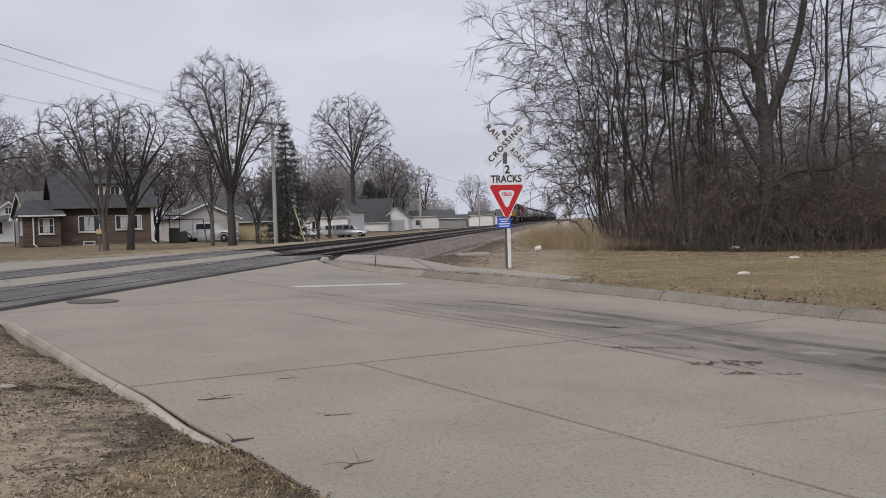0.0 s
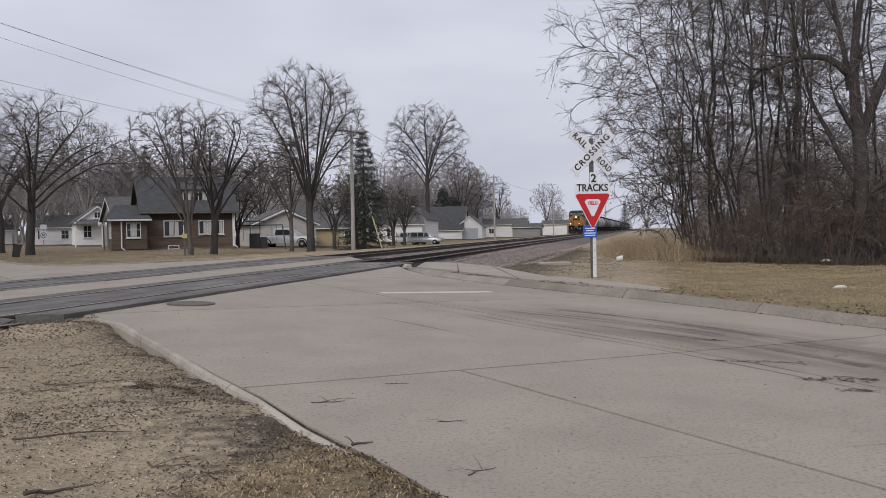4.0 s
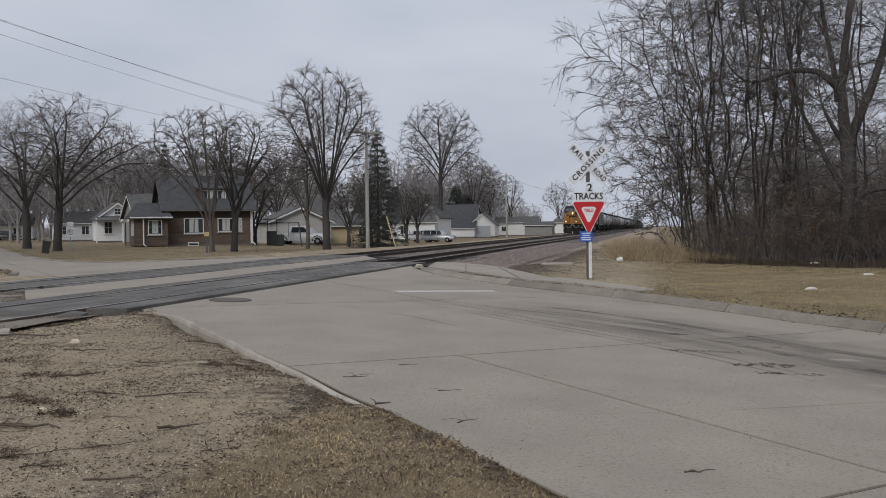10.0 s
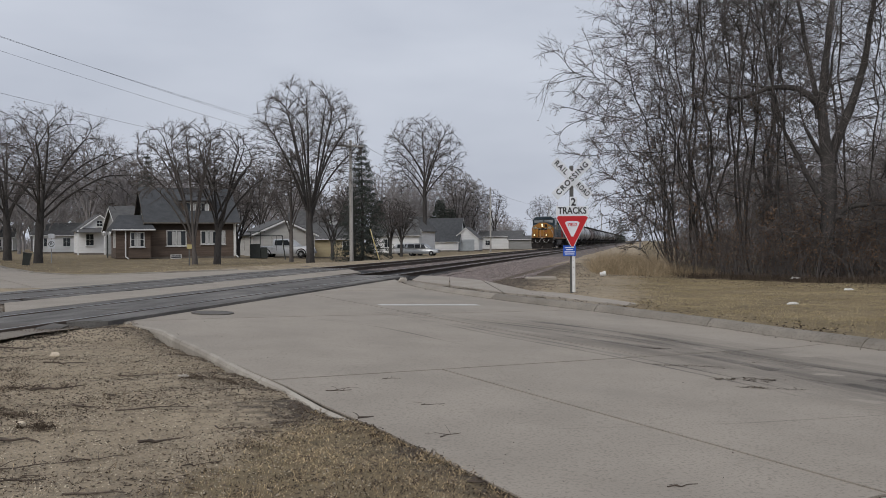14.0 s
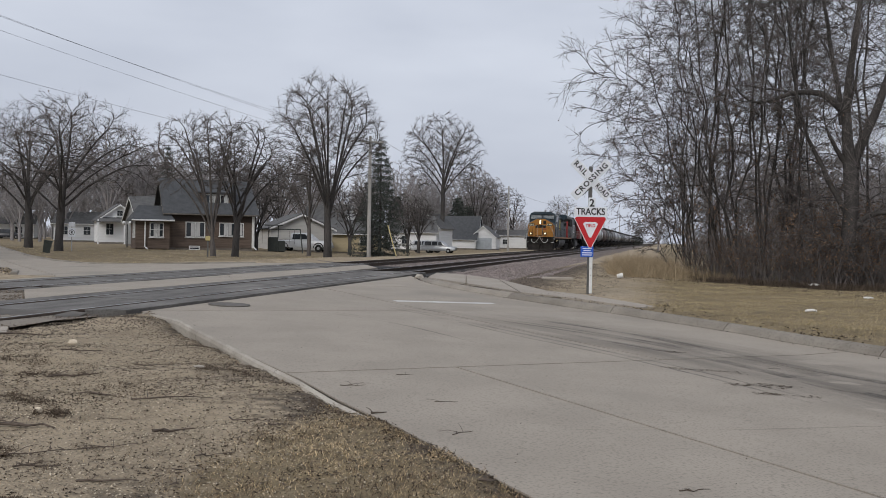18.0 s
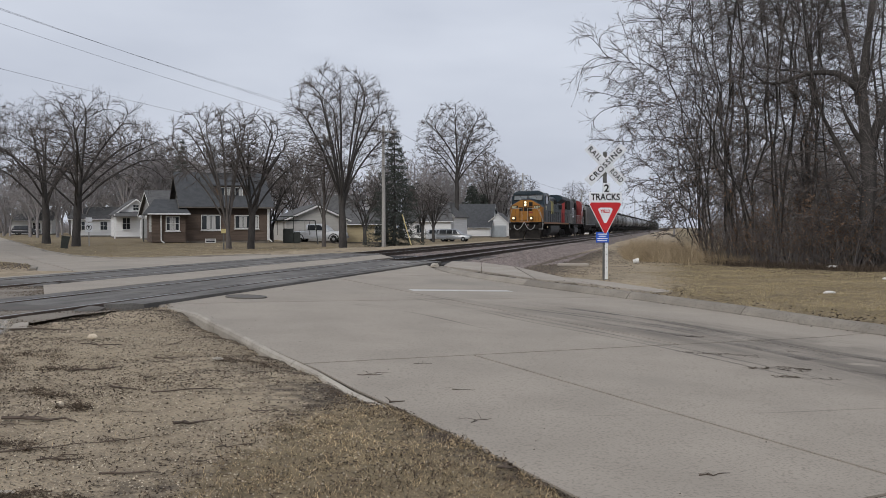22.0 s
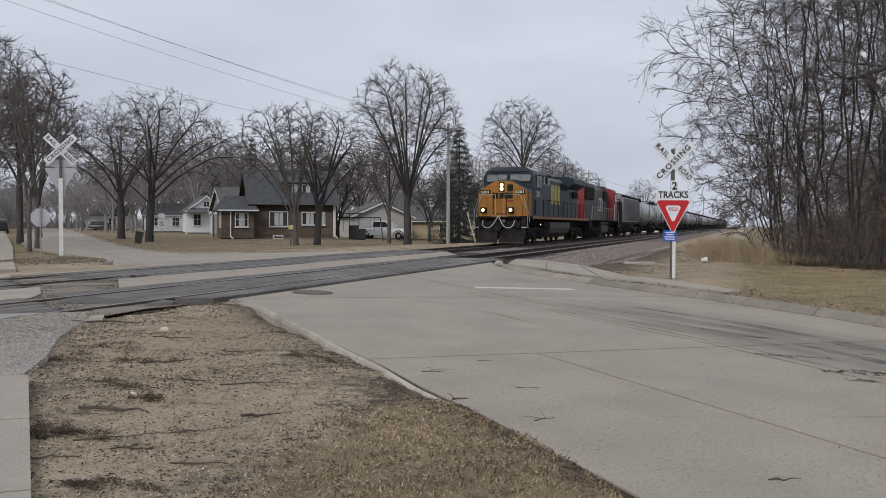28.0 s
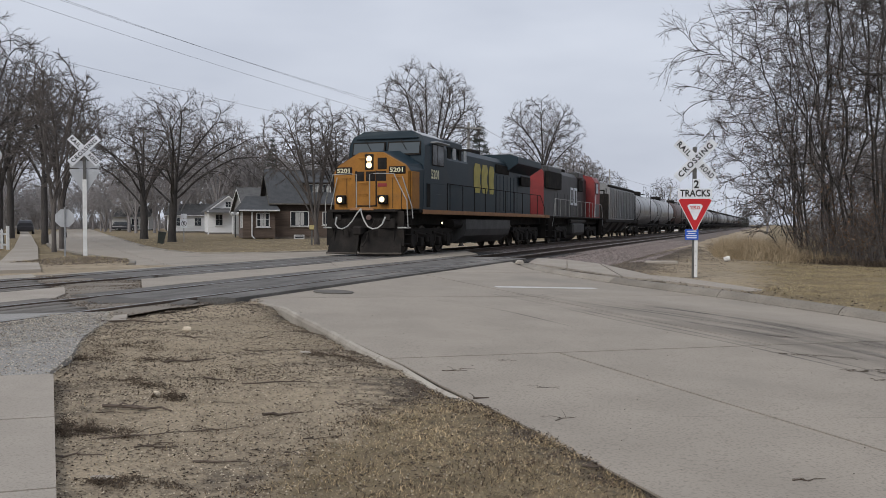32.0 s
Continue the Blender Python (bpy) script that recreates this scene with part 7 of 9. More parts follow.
def hopper_car():
    H = thing("hopper_wagon", "grey ribbed covered hopper wagon", "rail wagon")
    part("body", Mesh().prism([(-1.48, 1.5), (-1.52, 3.9), (-1.1, 4.35), (1.1, 4.35), (1.52, 3.9), (1.48, 1.5)], 13.4, "y", 2.2), M_HOPPER, H, "weathered grey steel body")
    for sx in (-1, 1):
        for k in range(15):
            part("rib", Mesh().box((sx * 1.53, 2.6 + k * 0.9, 2.75), (0.09, 0.12, 2.3), 0.02), M_HOPPER, H)
        part("side_sill", Mesh().box((sx * 1.45, 9.0, 1.38), (0.14, 17.0, 0.24), 0.02), M_UNDER, H)
        part("top_rail", Mesh().box((sx * 1.40, 9.0, 4.12), (0.16, 13.8, 0.18), 0.03), M_UNDER, H)
        for y in (1.0, 17.0):
            part("end_ladder", ladder_mesh(sx * 1.42, y, 1.2, 3.9), M_UNDER, H)
    for y0, y1 in ((2.2, 0.7), (15.6, 17.1)):
        part("end_slope", Mesh().add([(-1.4, y0, 3.5), (1.4, y0, 3.5), (1.4, y1 + (y0 - y1) * 0.85, 1.5), (-1.4, y1 + (y0 - y1) * 0.85, 1.5), (-1.4, y0, 1.5), (1.4, y0, 1.5)], [(0, 1, 2, 3), (3, 2, 5, 4), (0, 3, 4), (1, 5, 2)]), M_UNDER, H)
        part("end_frame", Mesh().box((-1.3, y1, 2.4), (0.1, 0.1, 2.6)).box((1.3, y1, 2.4), (0.1, 0.1, 2.6)).box((0, y1, 3.7), (2.7, 0.1, 0.1)), M_UNDER, H)
    for k in range(4):
        y = 3.9 + 3.35 * k
        part("discharge_hopper", Mesh().add([(-1.3, y - 1.5, 1.5), (1.3, y - 1.5, 1.5), (1.3, y + 1.5, 1.5), (-1.3, y + 1.5, 1.5), (-0.5, y - 0.35, 0.5), (0.5, y - 0.35, 0.5), (0.5, y + 0.35, 0.5), (-0.5, y + 0.35, 0.5)], [(0, 1, 2, 3), (7, 6, 5, 4), (0, 4, 5, 1), (1, 5, 6, 2), (2, 6, 7, 3), (3, 7, 4, 0)]), M_UNDERGREY, H)
    part("roof_walk", Mesh().box((0, 9.0, 4.42), (0.7, 14.2, 0.06), 0.01), M_UNDER, H)
    part("centre_sill", Mesh().box((0, 9.0, 1.05), (0.5, 17.2, 0.35), 0.02), M_UNDER, H)
    for y in (2.0, 16.0):
        car_truck(H, y)
    coupler(H, 0.3, -1)
    coupler(H, 17.8, 1)
    return H


def ladder_mesh(x, y, z0, z1):
    m = Mesh()
    for e in (-0.2, 0.2):
        m.tube([(x, y + e, z0), (x, y + e, z1)], 0.018, 5)
    for k in range(int((z1 - z0) / 0.35) + 1):
        m.tube([(x, y - 0.2, z0 + 0.35 * k), (x, y + 0.2, z0 + 0.35 * k)], 0.014, 5)
    return m


def tank_car(material, label):
    T = thing("tank_wagon", label, "rail wagon", "tank wagons of the train")
    r, zc = 1.50, 2.62
    prof = [(0.05, 0.70), (0.6, 0.76), (1.1, 0.95), (1.38, 1.22), (r, 1.65), (r, 15.85), (1.38, 16.28), (1.1, 16.55), (0.6, 16.74), (0.05, 16.80)]
    part("tank", Mesh().lathe(prof, 32, "y", (0, 0, zc)), material, T, smooth=True)
    for y in (1.75, 4.6, 8.75, 12.9, 15.75):
        part("tank_band", Mesh().lathe([(r - 0.02, y - 0.09), (r + 0.02, y - 0.09), (r + 0.02, y + 0.09), (r - 0.02, y + 0.09)], 32, "y", (0, 0, zc)), M_UNDER if y in (1.75, 15.75) else material, T, smooth=True)
    pl = part("manway_platform", Mesh().box((0, 8.75, 4.22), (1.9, 2.2, 0.05), 0.01), M_UNDER, T)
    part("manway", Mesh().lathe([(0.55, 4.0), (0.55, 4.45), (0.5, 4.52), (0.1, 4.56)], 18, "z", (0, 8.75, 0)), M_UNDER, pl)
    for sx in (-1, 1):
        g = Mesh()
        g.tube([(sx * 0.95, 7.65, 4.25), (sx * 0.95, 7.65, 5.0), (sx * 0.95, 9.85, 5.0), (sx * 0.95, 9.85, 4.25)], 0.022, 5)
        g.tube([(sx * 0.95, 7.65, 4.62), (sx * 0.95, 9.85, 4.62)], 0.018, 5)
        part("guard_rail", g, M_UNDER, pl)
    for sx in (-1, 1):
        part("side_ladder", ladder_mesh(sx * 1.56, 8.75, 1.1, 4.2), M_UNDER, T)
        part("side_sill", Mesh().box((sx * 1.35, 8.75, 1.12), (0.10, 16.6, 0.12), 0.01), M_UNDER, T)
        part("grab_rail", Mesh().tube([(sx * 1.58, 1.2, 2.0), (sx * 1.58, 16.3, 2.0)], 0.02, 5), M_RAILING, T)
    part("centre_sill", Mesh().box((0, 8.75, 0.98), (0.5, 16.9, 0.36), 0.02), M_UNDER, T)
    for y in (2.4, 15.1):
        part("saddle", Mesh().box((0, y, 1.30), (2.3, 1.0, 0.55), 0.05), M_UNDER, T)
        car_truck(T, y)
    for y in (0.35, 17.15):
        part("end_platform", Mesh().box((0, y, 1.16), (2.9, 0.55, 0.06), 0.01), M_UNDER, T)
        part("end_rail", Mesh().tube([(-1.4, y, 1.2), (-1.4, y, 2.1), (1.4, y, 2.1), (1.4, y, 1.2)], 0.022, 5), M_UNDER, T)
    part("bottom_outlet", Mesh().lathe([(0.3, 0.55), (0.3, 1.1)], 12, "z", (0, 8.75, 0)), M_UNDER, T)
    coupler(T, 0.1, -1)
    coupler(T, 17.4, 1)
    return T


TRAIN = [(lead_locomotive(), 0.0), (second_locomotive(), 20.9), (hopper_car(), 38.9)]
FIRST_WHEELS = list(WHEELSETS)
pale = tank_car(M_TANKLIGHT, "pale grey tank wagon with dark end bands")
dark = tank_car(M_TANKDARK, "glossy black tank wagon streaked with dust")
brown = tank_car(M_TANKBROWN, "dull brown tank wagon")
TRAIN += [(pale, 57.2), (brown, 57.2 + 17.7 * 2), (dark, 57.2 + 17.7 * 3)]
for k in range(1, 30):
    if k in (2, 3):
        continue
    TRAIN.append((copy_thing(pale if k in (1, 6, 9, 12, 13) or k % 5 == 0 else dark, Matrix.Identity(4)), 57.2 + 17.7 * k))

HEAD0, SPEED = 193.4, 5.155


def train_pose(s):
    p = tw(N2, s, RAIL_Z)
    return Matrix.Translation(p) @ ROT


def motions():
    """The train rolls towards the crossing at an even pace, its first wheels turning."""
    times = [0.0, 0.1, 0.3, 1.0] + [2.0 * k for k in range(1, 16)] + [31.0, 31.7, 31.9, 32.0]
    for car, back in TRAIN:
        walk(car, [(t, train_pose(HEAD0 - SPEED * t + back)) for t in times])
    for w, y, r in FIRST_WHEELS:
        step = 0.1 if r < 0.5 else 4 / 30
        ts = [step * k for k in range(int(31.99 / step) + 1)] + [32.0]
        walk(w, [(t, Matrix.Translation((0, y, r)) @ Matrix.Rotation(SPEED * t / r, 4, "X")) for t in ts])

# ---- houses ----
def ring(w, h, t, d):
    """A rectangular frame round w by h, bars t wide and d deep, in the xz plane."""
    vs = [(sx * (w / 2 + o), y, sz_ * (h / 2 + o)) for y in (-d / 2, d / 2) for o in (0, t) for sx, sz_ in ((-1, -1), (1, -1), (1, 1), (-1, 1))]
    fs = []
    for k in range(4):
        q = (k + 1) % 4
        fs += [(k, q, 4 + q, 4 + k), (8 + k, 12 + k, 12 + q, 8 + q), (4 + k, 4 + q, 12 + q, 12 + k), (k, 8 + k, 8 + q, q)]
    return Mesh().add(vs, fs)


def window(parent, x, y, z, w, h, ny, frame_m=None, mull=1, name="window", bar=True, drapes=False):
    """A framed window in a wall whose outside faces ny (+1 or -1 along local y)."""
    fm = frame_m or M_TRIM
    wob = part(name, ring(w, h, 0.065, 0.08), fm, parent, at=Matrix.Translation((x, y + ny * 0.03, z)))
    for k in range(mull):
        part("mullion", Mesh().box((-w / 2 + w * (k + 1) / (mull + 1), 0, 0), (0.04, 0.05, h), 0.005), fm, wob)
    if drapes:
        for k in range(mull + 1):
            cw = w / (mull + 1)
            part("curtain", Mesh().box((-w / 2 + cw * (k + (0.30 if k % 2 else 0.72)), ny * -0.008, 0), (cw * 0.42, 0.006, h * 0.94)), M_CURTAIN, wob, "pale curtain behind the glass")
    if bar:
        part("glazing_bar", Mesh().box((0, 0, 0.02), (w, 0.04, 0.03), 0.005), fm, wob)
    part("pane", Mesh().box((0, -ny * 0.02, 0), (w, 0.012, h)), M_GLASS, wob)
    part("sill", Mesh().box((0, ny * 0.03, -h / 2 - 0.11), (w + 0.26, 0.12, 0.05), 0.01), fm, wob)
    return wob


def side_window(parent, x, y, z, w, h, nx, mull=1):
    """A window in a wall that faces along local x."""
    wob = part("window", ring(w, h, 0.065, 0.08), M_TRIM, parent, at=Matrix.Translation((x + nx * 0.03, y, z)) @ Matrix.Rotation(radians(90), 4, "Z"))
    for k in range(mull):
        part("mullion", Mesh().box((-w / 2 + w * (k + 1) / (mull + 1), 0, 0), (0.04, 0.05, h), 0.005), M_TRIM, wob)
    part("pane", Mesh().box((0, nx * 0.0, 0), (w, 0.012, h)), M_GLASS, wob)
    return wob


def gable_house(name, label, at, L, D, eave, ridge, wall_m, roof_m, over=0.35, ridge_along="x", found=0.25, category="house", trim=None):
    """Local: front wall along x at y 0 (facing -y), depth along +y."""
    trim = trim or M_TRIM
    h = thing(name, label, category, at=at)
    part("foundation", Mesh().box((L / 2, D / 2, found / 2 - 0.3), (L - 0.06, D - 0.06, found + 0.6)), M_STONE, h)
    if ridge_along == "x":
        prof = [(0, found), (0, eave), (D / 2, ridge), (D, eave), (D, found)]
        part("wall", Mesh().prism(prof, L, "x", 0), wall_m, h)
        k = (ridge - eave) / (D / 2)
        r = [(-over, eave - k * over), (D / 2, ridge), (D + over, eave - k * over), (D + over, eave - k * over + 0.14), (D / 2, ridge + 0.16), (-over, eave - k * over + 0.14)]
        part("roof", Mesh().prism(r, L + 2 * over, "x", -over), roof_m, h)
        for x0 in (-over - 0.02, L + over - 0.02):
            part("barge_board", Mesh().prism([(-over, eave - k * over - 0.12), (D / 2, ridge - 0.12), (D + over, eave - k * over - 0.12), (D + over, eave - k * over + 0.03), (D / 2, ridge + 0.03), (-over, eave - k * over + 0.03)], 0.04, "x", x0), trim, h)
        part("gutter", Mesh().box((L / 2, -over - 0.04, eave - k * over + 0.05), (L + 2 * over, 0.10, 0.11), 0.02), trim, h)
    else:
        prof = [(0, found), (0, eave), (L / 2, ridge), (L, eave), (L, found)]
        part("wall", Mesh().prism(prof, D, "y", 0), wall_m, h)
        k = (ridge - eave) / (L / 2)
        r = [(-over, eave - k * over), (L / 2, ridge), (L + over, eave - k * over), (L + over, eave - k * over + 0.14), (L / 2, ridge + 0.16), (-over, eave - k * over + 0.14)]
        part("roof", Mesh().prism(r, D + 2 * over, "y", -over), roof_m, h)
        part("barge_board", Mesh().prism([(-over, eave - k * over - 0.12), (L / 2, ridge - 0.12), (L + over, eave - k * over - 0.12), (L + over, eave - k * over + 0.05), (L / 2, ridge + 0.06), (-over, eave - k * over + 0.05)], 0.05, "y", -over - 0.05), trim, h)
    return h


def courses(parent, L, D, z0, z1, step, material, left=True, y0=0.0, x0=0.0):
    """Lapped siding boards on the front and left wall, each board's lower edge proud."""
    k = int((z1 - z0) / step)
    for i in range(k):
        z = z0 + i * step
        m = Mesh().prism([(y0 - 0.014, z), (y0 - 0.003, z + step - 0.01), (y0, z + step - 0.01), (y0, z)], L, "x", x0)
        part("siding_board", m, material, parent)
        if left:
            part("siding_board", Mesh().prism([(x0 - 0.014, z), (x0 - 0.003, z + step - 0.01), (x0, z + step - 0.01), (x0, z)], D, "y", y0), material, parent)


def facing(az, d, turn=0.0, z=None):
    """A place at a bearing and distance, front turned to the eye and then by turn degrees."""
    x, y = polar(az, d)
    return Matrix.Translation((x, y, gz(x, y) if z is None else z)) @ Matrix.Rotation(radians(az + turn), 4, "Z")


# the brown house: long wall to the street corner
bh = gable_house("house", "brown shingled cottage with a dark gabled roof and dormer", Matrix.Translation((-29.1, 70.2, 0.22)) @ Matrix.Rotation(radians(29), 4, "Z"), 6.9, 7.6, 3.25, 5.95, M_SIDING, M_ROOF, 0.45, trim=M_PLANK)
window(bh, 2.15, 0, 1.75, 1.45, 1.15, -1, mull=1, bar=False, drapes=True)
window(bh, 5.1, 0, 1.8, 1.9, 1.0, -1, mull=2, bar=False, drapes=True)
window(bh, 2.1, 0, 0.24, 0.75, 0.20, -1, mull=0)
# Near-black board on the gable end carries the overhang's shade in its colour.
part("dark_gable_trim", Mesh().prism([(0.4, 3.3), (3.8, 5.75), (7.2, 3.3)], 0.03, "x", -0.04), M_LOCOBLACK, bh, "gable boarding with its shade put into a near-black colour")
side_window(bh, -0.045, 3.8, 4.3, 0.9, 1.1, -1)
part("corner_board", Mesh().box((6.88, -0.02, 1.75), (0.14, 0.10, 3.0), 0.01), M_TRIM, bh)
part("downpipe", Mesh().tube([(6.95, -0.12, 3.1), (6.95, -0.12, 0.35), (7.15, -0.3, 0.12)], 0.06, 8), M_TRIM, bh, "white downpipe")
dm = part("dormer", Mesh().prism([(2.6, 3.7), (2.6, 4.85), (5.4, 4.85), (5.4, 3.7)], 2.2, "y", 0.95), M_SIDING, bh, "shed dormer with a dark front")
part("dormer_roof", Mesh().add([(2.4, 0.7, 4.82), (5.6, 0.7, 4.82), (5.6, 3.4, 5.65), (2.4, 3.4, 5.65), (2.4, 0.7, 4.94), (5.6, 0.7, 4.94), (5.6, 3.4, 5.77), (2.4, 3.4, 5.77)], [(0, 1, 2, 3), (7, 6, 5, 4), (0, 4, 5, 1), (1, 5, 6, 2), (2, 6, 7, 3), (3, 7, 4, 0)]), M_ROOF, dm)
window(bh, 4.0, 0.95, 4.32, 1.8, 0.72, -1, mull=2, bar=False, drapes=True)
courses(bh, 6.9, 7.6, 0.27, 2.4, 0.24, M_SIDING)
# The eaves' shade, painted as a darker strip along the wall top.
part("upper_band", Mesh().box((3.45, -0.012, 2.84), (6.9, 0.024, 0.84), 0.004), M_EAVESHADE, bh, "wall band in dark brown for the shade under the eaves")
# porch wing
pw = part("porch", Mesh().prism([(-2.6, 0.15), (-2.6, 2.45), (0, 2.45), (0, 0.15)], 4.6, "y", -0.9), M_SIDING, bh, "enclosed brown porch wing")
part("porch_roof", Mesh().add([(-2.95, -1.3, 2.36), (0.35, -1.3, 2.36), (-0.1, 1.6, 3.55), (-2.2, 1.6, 3.55), (-2.95, 4.0, 2.36), (0.35, 4.0, 2.36), (-2.95, -1.3, 2.48), (0.35, -1.3, 2.48), (-0.1, 1.6, 3.68), (-2.2, 1.6, 3.68), (-2.95, 4.0, 2.48), (0.35, 4.0, 2.48)],
     [(6, 7, 8, 9), (9, 8, 11, 10), (6, 9, 10), (7, 11, 8), (0, 3, 2, 1), (0, 1, 7, 6), (0, 6, 10, 4), (1, 5, 11, 7), (4, 10, 11, 5), (3, 4, 5, 2), (0, 4, 3), (1, 2, 5)]), M_ROOF, pw, "dark hipped porch roof")
part("porch_gutter", Mesh().box((-1.3, -1.33, 2.42), (3.3, 0.1, 0.12), 0.02), M_TRIM, pw)
courses(pw, 2.6, 4.6, 0.2, 2.4, 0.24, M_SIDING, y0=-0.9, x0=-2.6)
window(pw, -1.0, -0.9, 1.65, 0.95, 1.05, -1, drapes=True)
side_window(pw, -2.6, 0.3, 1.65, 1.7, 1.2, -1, 2)
part("downpipe", Mesh().tube([(-1.9, -1.1, 2.3), (-1.9, -1.0, 0.3), (-1.7, -1.3, 0.1)], 0.055, 8), M_TRIM, bh, "white downpipe")

# neighbours along the far street
h = gable_house("house", "white and grey clapboard house with a grey roof", facing(24.2, 90, turn=10, z=0.25), 4.0, 8.0, 2.7, 4.9, M_GYSIDE, M_ROOF2)
window(h, 2, 0, 1.8, 1.0, 1.2, -1)
h = gable_house("house", "white two-storey clapboard house with a porch", facing(26.5, 112, turn=4, z=0.25), 4.6, 8.0, 3.0, 4.7, M_WHSIDE, M_ROOF2, ridge_along="y")
window(h, 1.2, 0, 1.8, 0.8, 1.3, -1)
window(h, 3.5, 0, 1.8, 0.8, 1.3, -1)
window(h, 2.3, 0, 3.7, 0.6, 0.6, -1)
part("porch_roof", Mesh().prism([(-1.6, 2.6), (0.0, 3.1), (0.0, 3.2), (-1.6, 2.7)], 3.4, "x", -0.4), M_ROOF2, h)
for x_ in (-0.2, 2.7):
    part("porch_post", Mesh().box((x_, -1.45, 1.45), (0.14, 0.14, 2.9), 0.02), M_TRIM, h)
h = gable_house("house", "low white house beyond the street trees", facing(29.0, 135, turn=-12, z=0.25), 6.0, 8.0, 2.6, 4.2, M_WHSIDE, M_ROOF2)
window(h, 1.4, 0, 1.6, 0.9, 1.1, -1)
window(h, 4.4, 0, 1.6, 0.9, 1.1, -1)
h = gable_house("house", "pale house far down the street", facing(32.2, 185, turn=-10, z=0.25), 7.0, 8.0, 2.8, 4.8, M_WHSIDE, M_ROOF2)
window(h, 4.4, 0, 1.7, 1.2, 1.2, -1)
# garage, tan shed and house behind the truck
h = gable_house("garage", "pale beige garage with a low gabled roof", facing(16.3, 92, turn=10, z=-0.1), 6.4, 8.0, 2.5, 3.9, M_PALESIDE, M_ROOF2, ridge_along="y", category="garage")
h = gable_house("shed", "tan boarded shed with a grey roof", facing(14.2, 100, turn=-3, z=-0.3), 8.6, 6.0, 2.3, 3.7, M_TANSIDE, M_ROOF2, category="shed")
window(h, 6.6, 0, 1.5, 0.8, 0.8, -1)
h = gable_house("house", "white gabled house behind the shed", facing(14.6, 128, turn=-30, z=-0.3), 6.5, 7, 3.6, 6.4, M_WHSIDE, M_ROOF2)
window(h, 4.4, 0, 3, 0.9, 1.2, -1)

# houses along the railway
h = gable_house("house", "tall narrow white house with a steep gable", facing(7.05, 146, turn=-18, z=-0.35), 3.9, 8, 3.9, 6.0, M_WHSIDE, M_ROOF2, ridge_along="y")
window(h, 2.1, 0, 4.6, 0.8, 1.1, -1)
window(h, 2.1, 0, 1.7, 0.9, 1.2, -1)
h = gable_house("house", "pale house with a grey roof behind bare shrubs", facing(8.6, 140, turn=5, z=-0.35), 7, 8, 3.0, 5.4, M_WHSIDE, M_ROOF2)
window(h, 2.0, 0, 1.7, 1.0, 1.2, -1)
h = gable_house("house", "long low white house with a grey shingled roof", facing(5.4, 172, turn=-12, z=-0.35), 6.6, 9, 2.1, 6.4, M_WHSIDE, M_ROOF)
h = gable_house("garage", "white garage with a pale overhead door", facing(3.55, 172, turn=-8, z=-0.35), 4.9, 7, 2.5, 4.6, M_WHSIDE, M_ROOF2, 0.25, ridge_along="y", category="garage")
gd = part("garage_door", Mesh().box((2.5, -0.03, 1.2), (3.2, 0.06, 2.2), 0.01), M_DOOR, h, "pale grey overhead door")
for k in range(4):
    part("door_panel", Mesh().box((2.5, -0.07, 0.42 + 0.52 * k), (3.05, 0.03, 0.48), 0.01), M_DOOR, gd)
h = gable_house("garage", "white shed-roofed garage behind", facing(4.1, 182, turn=-8, z=-0.35), 5.2, 7, 3.0, 5.6, M_WHSIDE, M_ROOF2, 0.3, ridge_along="y", category="garage")
h = gable_house("shed", "white bungalow beyond the second pole", facing(1.9, 200, turn=-8, z=-0.35), 9.5, 7, 3.0, 4.2, M_WHSIDE, M_ROOF2, category="shed")
window(h, 2.0, 0, 1.6, 1.0, 1.0, -1)
h = gable_house("shed", "grey metal shed beside the line", facing(0.0, 195, turn=-8, z=-0.35), 6.0, 5, 2.3, 3.0, M_GYSIDE, M_ROOF2, category="shed")
h = gable_house("garage", "small white garage beside the line", facing(-1.9, 235, turn=-8, z=-0.35), 6.4, 6, 3.1, 4.0, M_WHSIDE, M_ROOF2, category="garage")
part("garage_door", Mesh().box((4.2, -0.03, 1.1), (2.4, 0.06, 2.0), 0.01), M_TRIM, h)
h = gable_house("house", "white house far along the line", facing(-3.6, 330, turn=-8, z=-0.35), 9, 8, 3.2, 5.5, M_WHSIDE, M_ROOF2)

# ---- utility poles and wires ----
def utility_pole(label, at, h, r, arm=True):
    p = thing("utility_pole", label, "utility pole", at=at)
    part("pole", Mesh().tube([(0, 0, -0.5), (0, 0, h * 0.5), (0, 0, h)], [r, r * 0.88, r * 0.7], 12), M_POLE, p)
    if arm:
        a = part("crossarm", Mesh().box((0, -0.16, h - 0.45), (1.9, 0.10, 0.12), 0.01), M_POLE, p)
        for x in (-0.85, -0.3, 0.3, 0.85):
            part("insulator", Mesh().lathe([(0.02, 0), (0.05, 0.04), (0.03, 0.08), (0.05, 0.12), (0.01, 0.16)], 8, "z", (x, -0.16, h - 0.39)), M_GALV, a)
        part("brace", Mesh().tube([(-0.5, -0.14, h - 0.5), (0, -0.1, h - 0.95)], 0.02, 5).tube([(0.5, -0.14, h - 0.5), (0, -0.1, h - 0.95)], 0.02, 5), M_GALV, p)
    return p


